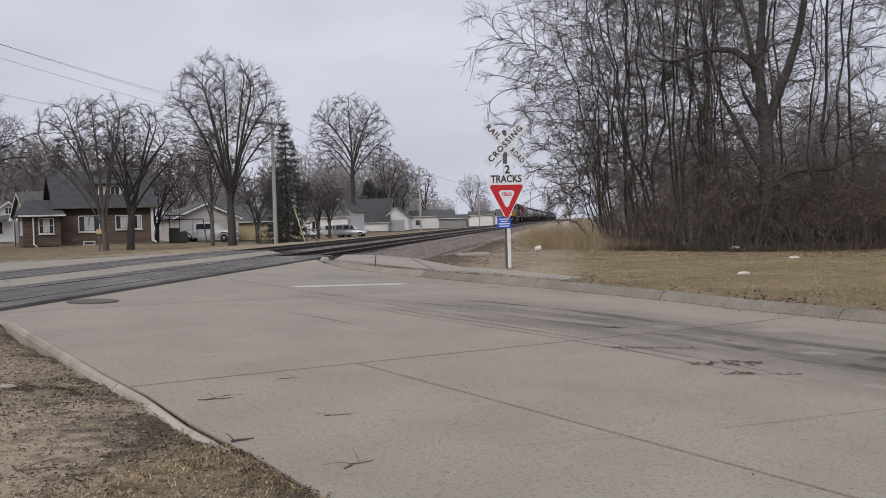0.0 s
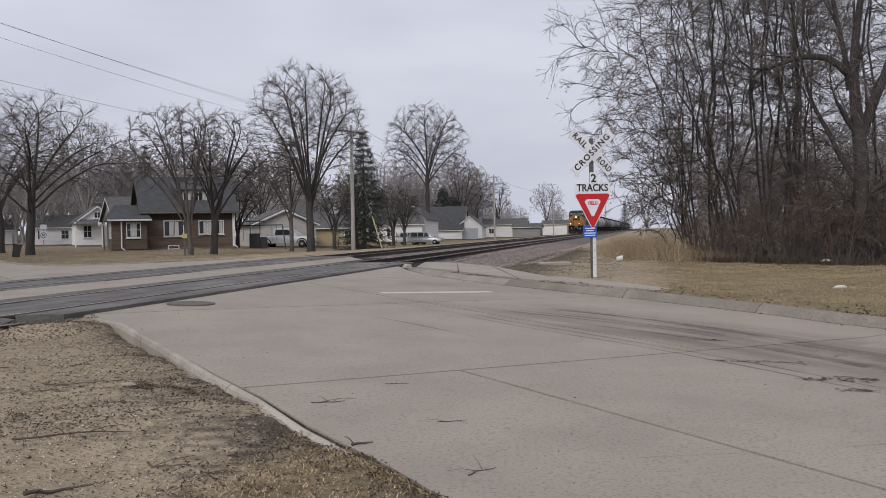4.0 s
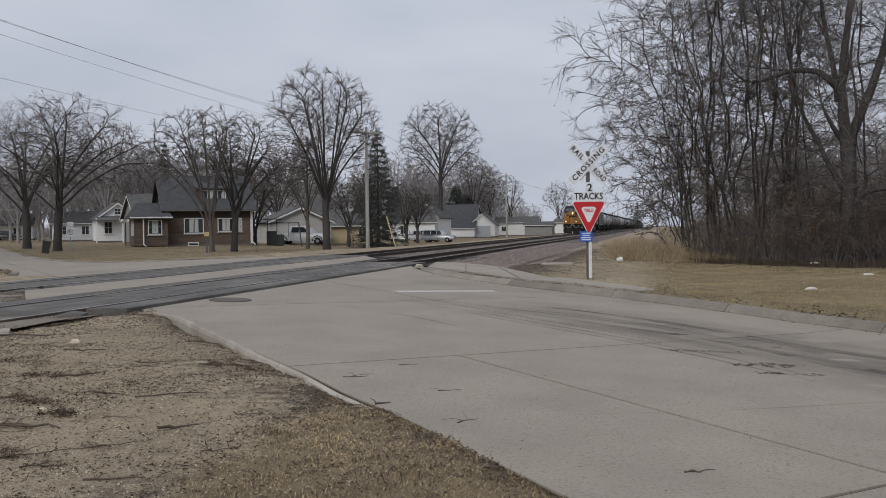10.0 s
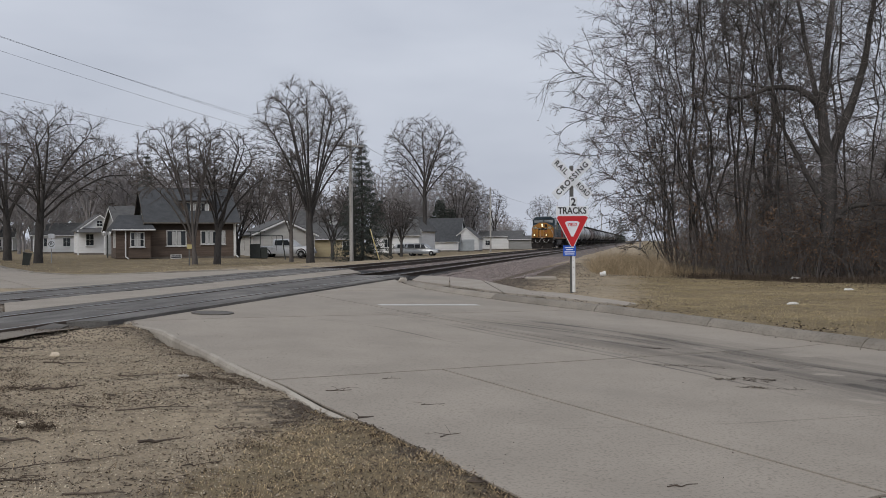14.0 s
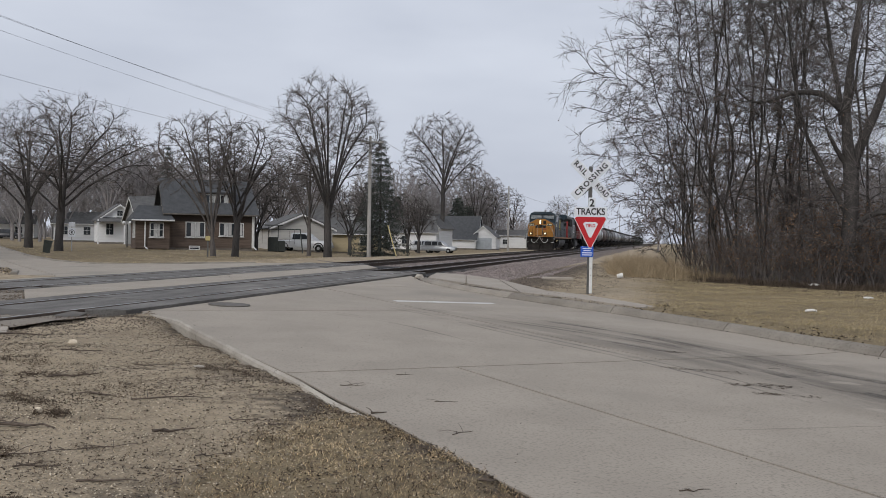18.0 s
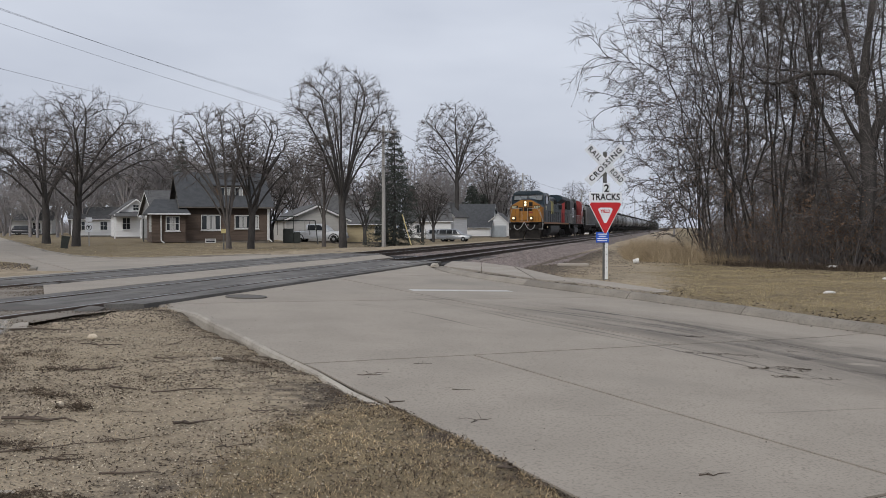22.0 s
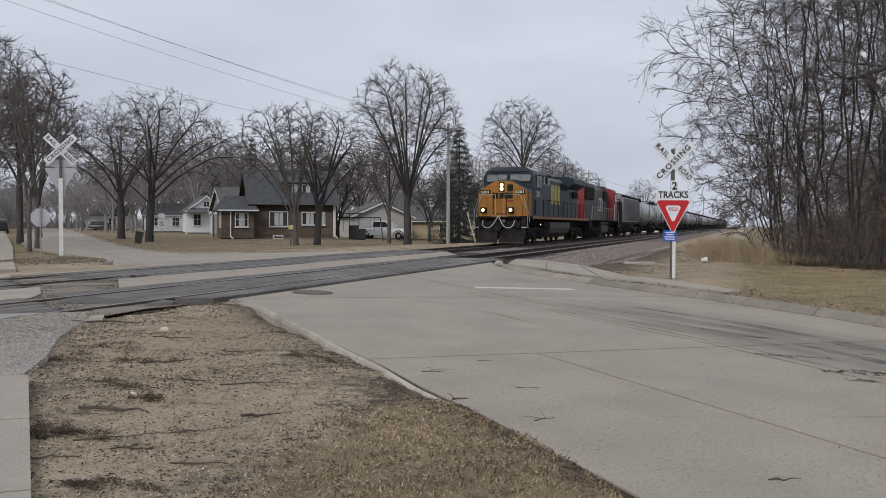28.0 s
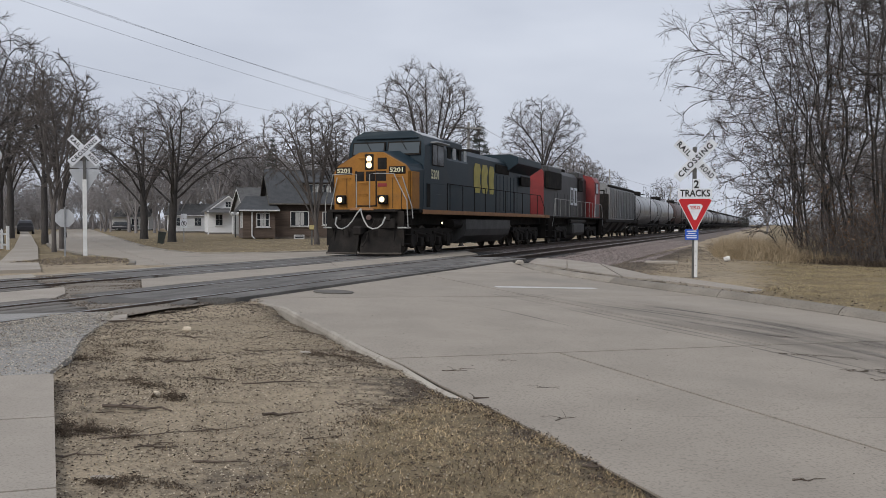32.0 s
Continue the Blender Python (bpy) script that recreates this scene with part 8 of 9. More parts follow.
px1, py1 = polar(10.1, 65)
PH = 9.0
utility_pole("weathered wooden utility pole with a short crossarm", Matrix.Translation((px1, py1, -0.05)) @ Matrix.Rotation(radians(20), 4, "Z"), PH, 0.15)
x, y = polar(1.15, 150)
utility_pole("grey wooden utility pole beside the far garages", Matrix.Translation((x, y, -0.35)) @ Matrix.Rotation(radians(-8), 4, "Z"), 11.0, 0.16)
x, y = polar(-2.6, 215)
utility_pole("thin distant utility pole beside the line", Matrix.Translation((x, y, -0.35)), 11.0, 0.15)
x, y = polar(-5.9, 330)
utility_pole("thin distant utility pole beside the line", Matrix.Translation((x, y, -0.35)), 12.0, 0.16)
gw = thing("guy_wire", "yellow-sleeved guy wire running down beside the pole", "guy wire")
x, y = polar(8.3, 62)
part("cable", Mesh().tube([(px1, py1, 7.2), (x, y, 0.2)], 0.012, 5), M_WIRE, gw)
e0, e1 = Vector((px1, py1, 7.2)), Vector((x, y, 0.2))
part("guard_sleeve", Mesh().tube([e0.lerp(e1, 0.68), e0.lerp(e1, 0.99)], 0.035, 8), M_BRASSY, gw, "pale yellow plastic sleeve")


def cable(label, a, b, sag, r=0.014):
    pts = []
    for k in range(25):
        u = k / 24
        p = Vector(a).lerp(Vector(b), u)
        p.z -= sag * 4 * u * (1 - u)
        pts.append(p)
    tagged(part("overhead_cable", Mesh().tube(pts, r, 5), M_WIRE, smooth=True), label, "cable")


def bearing(az, el, d):
    x, y = polar(az, d)
    return (x, y, 1.5 + d * math.tan(radians(el)))


arm_z = PH - 0.28
for off, z, el in ((0.8, 8.72, 14.2), (0.25, 8.45, 14.35), (-0.3, 7.8, 13.45), (-0.6, 6.85, 10.5)):
    cable("thin dark overhead line slung from the pole", (px1 - 0.3 * off, py1 - 0.1 * off, z), bearing(39.8, el, 40), 0.3, 0.007)
x, y = polar(1.15, 150)
cable("thin dark overhead line between the poles", (px1 + 0.7, py1, arm_z), (x, y, 10.2), 1.2)
x2, y2 = polar(-2.6, 215)
cable("thin dark overhead line between the poles", (x, y, 10.2), (x2, y2, 10.2), 0.8, 0.018)

# ---- vehicles ----
def wheel(parent, x, y, r=0.38, w=0.24):
    t = part("wheel", Mesh().lathe([(r * 0.62, -w / 2), (r * 0.92, -w / 2), (r, -w / 2 + 0.04), (r, w / 2 - 0.04), (r * 0.92, w / 2), (r * 0.62, w / 2)], 20, "y", (x, y, r)), M_RUBBER, parent, "black tyre")
    part("rim", Mesh().lathe([(0.05, -w / 2 - 0.01), (r * 0.3, -w / 2 - 0.005), (r * 0.6, -w / 2 + 0.01), (r * 0.6, w / 2 - 0.01), (r * 0.3, w / 2 + 0.005), (0.05, w / 2 + 0.01)], 20, "y", (x, y, r)), M_GALV, t)


def loft(sections):
    """A car body from cross-sections along x: (x, half width low, half width high, z low, z high)."""
    m = Mesh()
    rings = []
    for x, wl_, wh_, zl, zh in sections:
        k = min(0.10, (zh - zl) * 0.3)
        rings.append([(x, -wl_, zl), (x, -wl_ - 0.02, zl + k), (x, -wh_, zh - k), (x, -wh_ + k, zh), (x, wh_ - k, zh), (x, wh_, zh - k), (x, wl_ + 0.02, zl + k), (x, wl_, zl)])
    n = 8
    vs = [p for r in rings for p in r]
    fs = [tuple(range(n)), tuple(range((len(rings) - 1) * n, len(rings) * n))]
    for i in range(len(rings) - 1):
        fs += [(i * n + j, i * n + (j + 1) % n, (i + 1) * n + (j + 1) % n, (i + 1) * n + j) for j in range(n)]
    return m.add(vs, fs)


def pickup(at, label):
    """Local: front towards +x."""
    c = thing("pickup_truck", label, "pickup truck", at=at)
    part("body", loft([(-2.85, 0.93, 0.95, 0.55, 1.12), (-2.8, 0.95, 0.97, 0.45, 1.16), (-1.0, 0.97, 0.98, 0.42, 1.16), (1.05, 0.97, 0.97, 0.42, 1.16), (2.4, 0.95, 0.90, 0.45, 1.12), (2.75, 0.88, 0.80, 0.5, 1.0), (2.85, 0.8, 0.75, 0.55, 0.9)]), M_CARWHITE, c, smooth=True)
    cb = part("cab", loft([(-1.05, 0.93, 0.80, 1.12, 1.75), (-0.9, 0.93, 0.78, 1.12, 1.88), (0.35, 0.93, 0.76, 1.12, 1.90), (0.75, 0.93, 0.80, 1.12, 1.75), (1.35, 0.92, 0.88, 1.12, 1.22)]), M_CARWHITE, c, smooth=True)
    for sy in (-1, 1):
        part("side_window", Mesh().add([(-0.85, sy * 0.945, 1.25), (-0.05, sy * 0.945, 1.25), (-0.05, sy * 0.85, 1.76), (-0.8, sy * 0.85, 1.76)], [(0, 1, 2, 3)]).add([(0.03, sy * 0.945, 1.25), (0.95, sy * 0.945, 1.25), (0.45, sy * 0.85, 1.76), (0.03, sy * 0.85, 1.76)], [(0, 1, 2, 3)]), M_GLASS, cb)
        part("wheel_arch", Mesh().tube([(1.85 + 0.5 * math.cos(a), sy * 0.97, 0.40 + 0.5 * math.sin(a)) for a in np.linspace(0, math.pi, 9)], 0.05, 6).tube([(-1.75 + 0.5 * math.cos(a), sy * 0.97, 0.40 + 0.5 * math.sin(a)) for a in np.linspace(0, math.pi, 9)], 0.05, 6), M_RUBBER, c)
        for x_ in (1.85, -1.75):
            wheel(c, x_, sy * 0.86)
        part("headlight", Mesh().box((2.78, sy * 0.68, 0.86), (0.10, 0.28, 0.16), 0.03), M_GLASS, c)
        part("tail_light", Mesh().box((-2.85, sy * 0.86, 0.95), (0.04, 0.14, 0.34), 0.02), M_RED, c)
    part("bumper", Mesh().box((2.88, 0, 0.55), (0.12, 1.75, 0.22), 0.04), M_GALV, c)
    part("rear_bumper", Mesh().box((-2.93, 0, 0.55), (0.12, 1.75, 0.2), 0.04), M_GALV, c)
    part("bed_floor", Mesh().box((-1.95, 0, 1.165), (1.55, 1.5, 0.02)), M_PLASTIC, c, "dark open load bed")
    return c


def wagon_car(at, label, paint):
    c = thing("car", label, "car", at=at)
    part("body", loft([(-2.3, 0.86, 0.86, 0.5, 0.95), (-2.2, 0.9, 0.9, 0.35, 1.0), (0.9, 0.9, 0.9, 0.3, 1.0), (1.9, 0.88, 0.82, 0.35, 0.92), (2.3, 0.8, 0.74, 0.45, 0.8)]), paint, c, smooth=True)
    cb = part("cabin", loft([(-2.15, 0.86, 0.72, 0.96, 1.35), (-1.8, 0.88, 0.72, 0.96, 1.66), (0.1, 0.88, 0.70, 0.96, 1.70), (0.5, 0.88, 0.74, 0.96, 1.58), (1.2, 0.86, 0.82, 0.96, 1.06)]), paint, c, smooth=True)
    for sy in (-1, 1):
        for a, b in ((-1.85, -0.95), (-0.87, -0.1), (-0.02, 0.7)):
            part("side_window", Mesh().add([(a, sy * 0.90, 1.06), (b, sy * 0.90, 1.06), (min(b, 0.35), sy * 0.80, 1.55), (a + 0.05, sy * 0.80, 1.55)], [(0, 1, 2, 3)]), M_GLASS, cb)
        for x_ in (1.4, -1.35):
            wheel(c, x_, sy * 0.80, 0.34, 0.22)
    return c


x, y = polar(14.25, 90)
pickup(Matrix.Translation((x, y, gz(x, y))) @ Matrix.Rotation(radians(-4), 4, "Z"), "white pickup truck parked beside the shed")
x, y = polar(6.35, 124)
wagon_car(Matrix.Translation((x, y, gz(x, y))) @ Matrix.Rotation(radians(12), 4, "Z"), "white estate car parked behind another car", M_CARWHITE)
x, y = polar(5.55, 120)
wagon_car(Matrix.Translation((x, y, gz(x, y))) @ Matrix.Rotation(radians(-8), 4, "Z"), "silver estate car parked nose towards the garages", M_CARSILVER)
x, y = polar(31.4, 175)
wagon_car(Matrix.Translation((x, y, 0.3)) @ Matrix.Rotation(radians(20), 4, "Z"), "dark car parked by the far street", M_CARDARK)
x, y = polar(36.9, 120)
wagon_car(Matrix.Translation((x, y, 0.3)) @ Matrix.Rotation(radians(125), 4, "Z"), "dark car parked further down the street", M_CARDARK)

# swing frame with a small tower, on the lawn
x, y = polar(15.9, 80)
sw = thing("swing_set", "dark tubular swing frame with a small play tower", "swing set", at=Matrix.Translation((x, y, gz(x, y))) @ Matrix.Rotation(radians(14), 4, "Z"))
part("frame", Mesh().tube([(-2.35, 0.7, -0.1), (-2.1, 0, 2.0), (2.0, 0, 2.0), (2.25, 0.7, -0.1)], 0.05, 8).tube([(-2.35, -0.7, -0.1), (-2.1, 0, 2.0)], 0.05, 8).tube([(2.0, 0, 2.0), (2.25, -0.7, -0.1)], 0.05, 8), M_PLASTIC, sw)
for x_ in (-1.3, 1.1, 1.5):
    part("chain", Mesh().tube([(x_, 0, 2.0), (x_, 0, 0.7)], 0.015, 5), M_PLASTIC, sw)
part("tower", Mesh().box((-0.35, 0, 0.65), (0.9, 0.9, 1.3), 0.06).box((0.4, 0, 0.5), (0.6, 0.8, 1.0), 0.06), M_PLASTIC, sw, "dark play tower")
part("tower_roof", Mesh().box((-0.3, 0, 2.35), (1.6, 1.2, 0.08), 0.02).tube([(-0.75, 0.4, 1.2), (-0.75, 0.4, 2.35)], 0.04, 6).tube([(0.1, -0.4, 1.2), (0.1, -0.4, 2.35)], 0.04, 6), M_PLASTIC, sw)

# wheelie bin, yellow meter post, lamp post, picket fence
x, y = polar(29.4, 57)
bn = thing("wheelie_bin", "dark green wheeled bin leaning on the kerb", "bin", at=Matrix.Translation((x, y, gz(x, y))) @ Matrix.Rotation(radians(25), 4, "Z") @ Matrix.Rotation(radians(10), 4, "Y") @ Matrix.Diagonal((0.72, 0.72, 0.72, 1)))
part("body", Mesh().add([(-0.24, -0.27, 0.04), (0.24, -0.27, 0.04), (0.24, 0.27, 0.04), (-0.24, 0.27, 0.04), (-0.30, -0.36, 0.98), (0.30, -0.36, 0.98), (0.30, 0.36, 0.98), (-0.30, 0.36, 0.98)], [(3, 2, 1, 0), (4, 5, 6, 7), (0, 1, 5, 4), (1, 2, 6, 5), (2, 3, 7, 6), (3, 0, 4, 7)]), M_PLASTIC, bn)
part("lid", Mesh().box((0, 0, 1.02), (0.66, 0.80, 0.07), 0.02), M_PLASTIC, bn)
for sx in (-1, 1):
    part("wheel", Mesh().lathe([(0.02, -0.03), (0.12, -0.03), (0.12, 0.03), (0.02, 0.03)], 12, "x", (sx * 0.24, 0.30, 0.12)), M_RUBBER, bn)
x, y = polar(20.15, 52)
mp2 = thing("marker_post", "yellow box on a dark post beside the trees", "marker post", at=Matrix.Translation((x, y, gz(x, y))) @ Matrix.Rotation(radians(20), 4, "Z"))
part("post", Mesh().box((0, 0, 0.5), (0.09, 0.07, 1.3), 0.01), M_OLDPOST, mp2)
part("box", Mesh().box((0, -0.05, 1.05), (0.27, 0.14, 0.26), 0.02), M_BRASSY, mp2, "dull yellow box")
x, y = polar(24.9, 84)
lp = thing("lamp_post", "dark garden lamp post with pale globes", "lamp post", at=Matrix.Translation((x, y, 0.27)))
part("post", Mesh().tube([(0, 0, -0.1), (0, 0, 2.1)], 0.05, 8), M_PLASTIC, lp)
for x_ in (-0.3, 0.3):
    part("globe", Mesh().lathe([(0.03, 2.0), (0.15, 2.1), (0.18, 2.22), (0.12, 2.36), (0.02, 2.4)], 12, "z", (x_, 0, 0)), M_TRIM, lp)
fn = thing("picket_fence", "white picket fence at the edge of a front garden", "fence", at=Matrix.Translation((*polar(38.35, 46), 0.3)) @ Matrix.Rotation(radians(52), 4, "Z"))
for k in range(12):
    part("picket", Mesh().prism([(-0.06, 0.05), (0.06, 0.05), (0.06, 0.9), (0, 1.0), (-0.06, 0.9)], 0.025, "y", 0).data("picket", M_TRIM), M_TRIM, fn, at=Matrix.Translation((0.16 * k - 1.6, 0, 0)))
for z in (0.25, 0.75):
    part("rail", Mesh().box((-0.7, 0.04, z), (2.1, 0.04, 0.09)), M_TRIM, fn)
part("end_post", Mesh().box((0.42, 0.02, 0.55), (0.12, 0.12, 1.15), 0.01), M_TRIM, fn)
x, y = polar(38.4, 38)
sl = thing("street_lamp", "white globe lamp on a dark post by the footpath", "street lamp", at=Matrix.Translation((x, y, 0.3)))
part("post", Mesh().tube([(0, 0, -0.2), (0, 0, 3.6)], 0.05, 8), M_OLDPOST, sl)
part("globe", Mesh().lathe([(0.05, 3.58), (0.19, 3.7), (0.22, 3.85), (0.15, 4.02), (0.02, 4.08)], 14, "z"), M_TRIM, sl)

# ---- dry shrub and reeds ----
def blades(rng, pts, h, w, lean=0.35):
    """Grass blades, tapering and bent; pts (m, 3)."""
    m = len(pts)
    a = rng.uniform(0, 6.28, m)
    side = np.stack([np.cos(a), np.sin(a), 0 * a], -1) * (w * rng.uniform(0.6, 1.3, m))[:, None]
    d = rng.normal(0, lean, (m, 3))
    d[:, 2] = 1
    hh = (h * rng.uniform(0.45, 1.2, m))[:, None]
    mid = pts + d / np.linalg.norm(d, axis=1, keepdims=True) * hh * 0.55
    d2 = d + rng.normal(0, lean * 1.2, (m, 3)) * np.array([1, 1, 0.3])
    tip = mid + d2 / np.linalg.norm(d2, axis=1, keepdims=True) * hh * 0.5
    V = np.stack([pts - side, pts + side, mid + side * 0.6, mid - side * 0.6, tip, tip], 1)
    V[:, 5] += side * 0.15
    f = np.array([(0, 1, 2, 3), (3, 2, 5, 4)])
    return V.reshape(-1, 3), (f[None] + 6 * np.arange(m)[:, None, None]).reshape(-1, 4)


def scatter(name, label, category, material, rng, x, y, h, w, lean=0.35, lift=0.0):
    z = land(x, y) + lift
    v, f = blades(rng, np.stack([x, y, z - 0.01], -1), h, w, lean)
    return tagged(new(name, np_mesh(name, v, f, material)), label, category, kind="stuff")


rng = np.random.default_rng(8)
# near verge: dry grass by the kerb
m = 430000
x = rng.uniform(-3.2, 3.0, m)
y = rng.uniform(1.2, 8.5, m)
keep = (~inside(ROAD_NEAR, x, y)) & (away(ROAD_L, x, y) > np.where(y < 7.2, 0.0, 0.16) + 0.04 * wave(x, y, 6.0, 1.0) * (y < 7.2)) & (rng.random(m) < np.clip(grassy(x, y) * 1.15 - 0.10, 0.0, 1) * (0.45 + 0.55 * (wave(x, y, 4.3, 2.2) > -0.25)))
x, y = x[keep], y[keep]
scatter("verge_grass", "matted dry tan grass on the near verge", "grass", M_GRASS, rng, x, y, 0.040, 0.0024, 1.4)
m = 150000
x = rng.uniform(-3.4, 3.0, m)
y = rng.uniform(1.2, 9.0, m)
keep = (~inside(ROAD_NEAR, x, y)) & (away(ROAD_L, x, y) > np.where(y < 7.2, 0.0, 0.16)) & (rng.random(m) < (0.25 + 0.6 * (wave(x, y, 3.1, 0.6) > 0.2)) * np.clip(grassy(x, y) * 1.6, 0, 1))
scatter("verge_thatch", "dark dead stalks and leaf bits among the verge grass", "grass", M_STALK, rng, x[keep], y[keep], 0.05, 0.0034, 1.3)
m = 9000
x, y = rng.uniform(-9, -1.2, m), rng.uniform(2.5, 12.5, m)
keep = (~inside(ROAD_NEAR, x, y)) & (ns(x, y)[0] > -7.2) & (wave(x, y, 1.1, 4.0) > 0.35)
scatter("verge_weeds", "thin dry weeds on the bare verge", "grass", M_GRASS, rng, x[keep], y[keep], 0.05, 0.0018, 0.9)
# right verge lawn
m = 230000
x, y = rng.uniform(-1, 17, m), 12 + 20 * rng.random(m) ** 1.1
n_, s_ = ns(x, y)
keep = (~inside(ROAD_NEAR, x, y)) & (away(ROAD_R, x, y) > 0.58 + 0.22 * wave(x, y, 1.1, 6.0) + rng.normal(0, 0.10, m)) & (np.interp(x, [5.0, 6.3, 8.3, 10.2, 13, 17], [38.0, 35.0, 32.0, 29.8, 29.4, 30.0]) - y > 1.3 + 0.7 * wave(x, y, 0.7, 2.0) + rng.normal(0, 0.5, m)) & (n_ > -3.0) & (rng.random(m) < grassy(x, y) * 1.1 + 0.02)
scatter("verge_lawn", "short yellowed winter grass along the kerb", "grass", M_GRASS2, rng, x[keep], y[keep], 0.055, 0.0055, 0.9)
# tall tan grass by the thicket
m = 15000
x, y = rng.normal(4.7, 0.75, m), rng.normal(36.6, 1.6, m)
keep = (ns(x, y)[0] > -2.0) & (x > 3.2)
scatter("tall_grass", "ragged stand of tan dead grass beside the ballast", "tall grass", M_REED, rng, x[keep], y[keep], 0.95, 0.005, 0.85)
m = 6000
x, y = rng.uniform(4.0, 8.0, m), rng.uniform(33.5, 37.5, m)
keep = y > np.interp(x, [4, 6.3, 8.3], [35.2, 34.4, 32.6])
scatter("tall_grass", "low tan dead grass under the brush", "tall grass", M_REED, rng, x[keep], y[keep], 0.5, 0.006, 0.6)
m = 9000
x = rng.uniform(5.5, 17, m)
y = np.interp(x, [5.0, 6.3, 8.3, 10.2, 13, 17], [38.0, 35.0, 32.0, 29.8, 29.4, 30.0]) + rng.normal(0, 0.5, m)
scatter("thicket_edge_grass", "straggling brown grass along the thicket", "grass", M_LITTER, rng, x, y, 0.28, 0.008, 0.5)
# brown mound at the foot of the far sign
m = 9000
x, y = rng.normal(-16.3, 1.0, m), rng.normal(24.2, 0.75, m)
keep = ~inside(ROAD_FAR, x, y)
x, y = x[keep], y[keep]
k_ = len(x) // 2
v, f = stones(rng, np.stack([x, y, land(x, y) + 0.005], -1)[:k_], 0.03)
tagged(new("mound_rubble", np_mesh("mound_rubble", v, f, M_RUBBLE)), "brown clods and stones on the mound by the sign", "rubble", kind="stuff")
scatter("mound_grass", "ragged dead grass on the mound by the sign", "grass", M_GRASS2, rng, x[k_:], y[k_:], 0.09, 0.008, 1.2)
# low brush that closes the distance beyond the street and behind the thicket
m = 9000
az_ = np.radians(np.where(rng.random(m) < 0.6, rng.uniform(27, 52, m), rng.uniform(-34, -10.5, m)))
d_ = np.where(az_ > 0, rng.uniform(262, 280, m), rng.uniform(112, 128, m))
scatter("distant_brush", "brush in hazed grey brown along the far edge of the lots", "brush", M_TWIGHAZE, rng, -d_ * np.sin(az_), d_ * np.cos(az_), 3.4, 0.16, 0.35)
# far lawns
m = 15000
x, y = polar(0, 1)[0] + rng.uniform(-45, -12, m), rng.uniform(34, 70, m)
n_, s_ = ns(x, y)
keep = (~inside(ROAD_FAR, x, y)) & (n_ < -17.5)
scatter("far_lawn", "brown dormant lawn grass before the houses", "grass", M_GRASS2, rng, x[keep], y[keep], 0.07, 0.012, 0.9)
# rubble and dead leaves on the dirt by the sign, and dirt along the far gutter
m = 26000
n_, s_ = rng.uniform(-6.2, -1.2, m), 18.5 + 32 * rng.random(m)
x, y = n_ * RC + s_ * RS, -n_ * RS + s_ * RC
keep = (~inside(ROAD_NEAR, x, y)) & (away(ROAD_R, x, y) > 1.0) & (rng.random(m) < np.exp(-((n_ + 3.9) / 1.7) ** 2) * (0.4 + 0.6 * (wave(x, y, 1.1, 1.0) > 0)))
x, y = x[keep], y[keep]
v, f = stones(rng, np.stack([x, y, land(x, y) + 0.004], -1), 0.018)
tagged(new("sign_rubble", np_mesh("sign_rubble", v, f, M_RUBBLE)), "brown rubble and clods strewn on the dirt by the sign", "rubble", kind="stuff")
m = 26000
n_, s_ = rng.uniform(-6.2, 5.0, m), rng.uniform(10, 36, m)
x, y = n_ * RC + s_ * RS, -n_ * RS + s_ * RC
keep = (~inside(ROAD_NEAR, x, y)) & (away(ROAD_R, x, y) > 0.4) & (wave(x, y, 0.8, 5.0) + rng.normal(0, 0.5, m) + 1.6 * np.exp(-away(ROAD_R, x, y) / 0.6) - 0.6 * (n_ > -1.0) > 0.55)
x, y = x[keep], y[keep]
v, f = cards(rng, np.stack([x, y, land(x, y) + 0.015], -1), 0.022, 0.8)
tagged(new("verge_litter", np_mesh("verge_litter", v, f, M_LITTER)), "brown dead leaves strewn over the sign's verge", "leaf litter", kind="stuff")
m = 40000
x, y = rng.uniform(-3.2, 6.5, m), rng.uniform(9.5, 26, m)
d_ = away(ROAD_R, x, y)
keep = inside(ROAD_NEAR, x, y) & (d_ < 0.16) & (d_ > 0.01) & (rng.random(m) < np.exp(-d_ / 0.05) * (0.35 + 0.65 * (wave(x, y, 1.3, 3.0) > 0.0)))
x, y = x[keep], y[keep]
v, f = stones(rng, np.stack([x, y, level(*ns(x, y)) + 0.006], -1), 0.012)
tagged(new("gutter_dirt", np_mesh("gutter_dirt", v, f, M_LITTER)), "dark grit and leaf crumbs along the kerb's foot", "litter", kind="stuff")
# leaves blown against the thicket's foot and the kerb's back
m = 150000
x, y = rng.uniform(-1.0, 17, m), rng.uniform(11, 34, m)
foot = np.interp(x, [5.0, 6.3, 8.3, 10.2, 13, 17], [38.0, 35.0, 32.0, 29.8, 29.4, 30.0]) - y
d_ = away(ROAD_R, x, y)
keep = (~inside(ROAD_NEAR, x, y)) & (d_ > 0.27) & (ns(x, y)[0] > -2.5) & (rng.random(m) < (0.9 * np.exp(-np.abs(foot) / 1.8) + 0.8 * np.exp(-(d_ - 0.27) / 0.35)) * (0.35 + 0.65 * (wave(x, y, 0.9, 8.0) > -0.2)))
x, y = x[keep], y[keep]
v, f = cards(rng, np.stack([x, y, land(x, y) + 0.025], -1), 0.035, 0.55)
tagged(new("thicket_litter", np_mesh("thicket_litter", v, f, M_LITTER)), "brown leaves gathered at the thicket's foot and kerb", "leaf litter", kind="stuff")
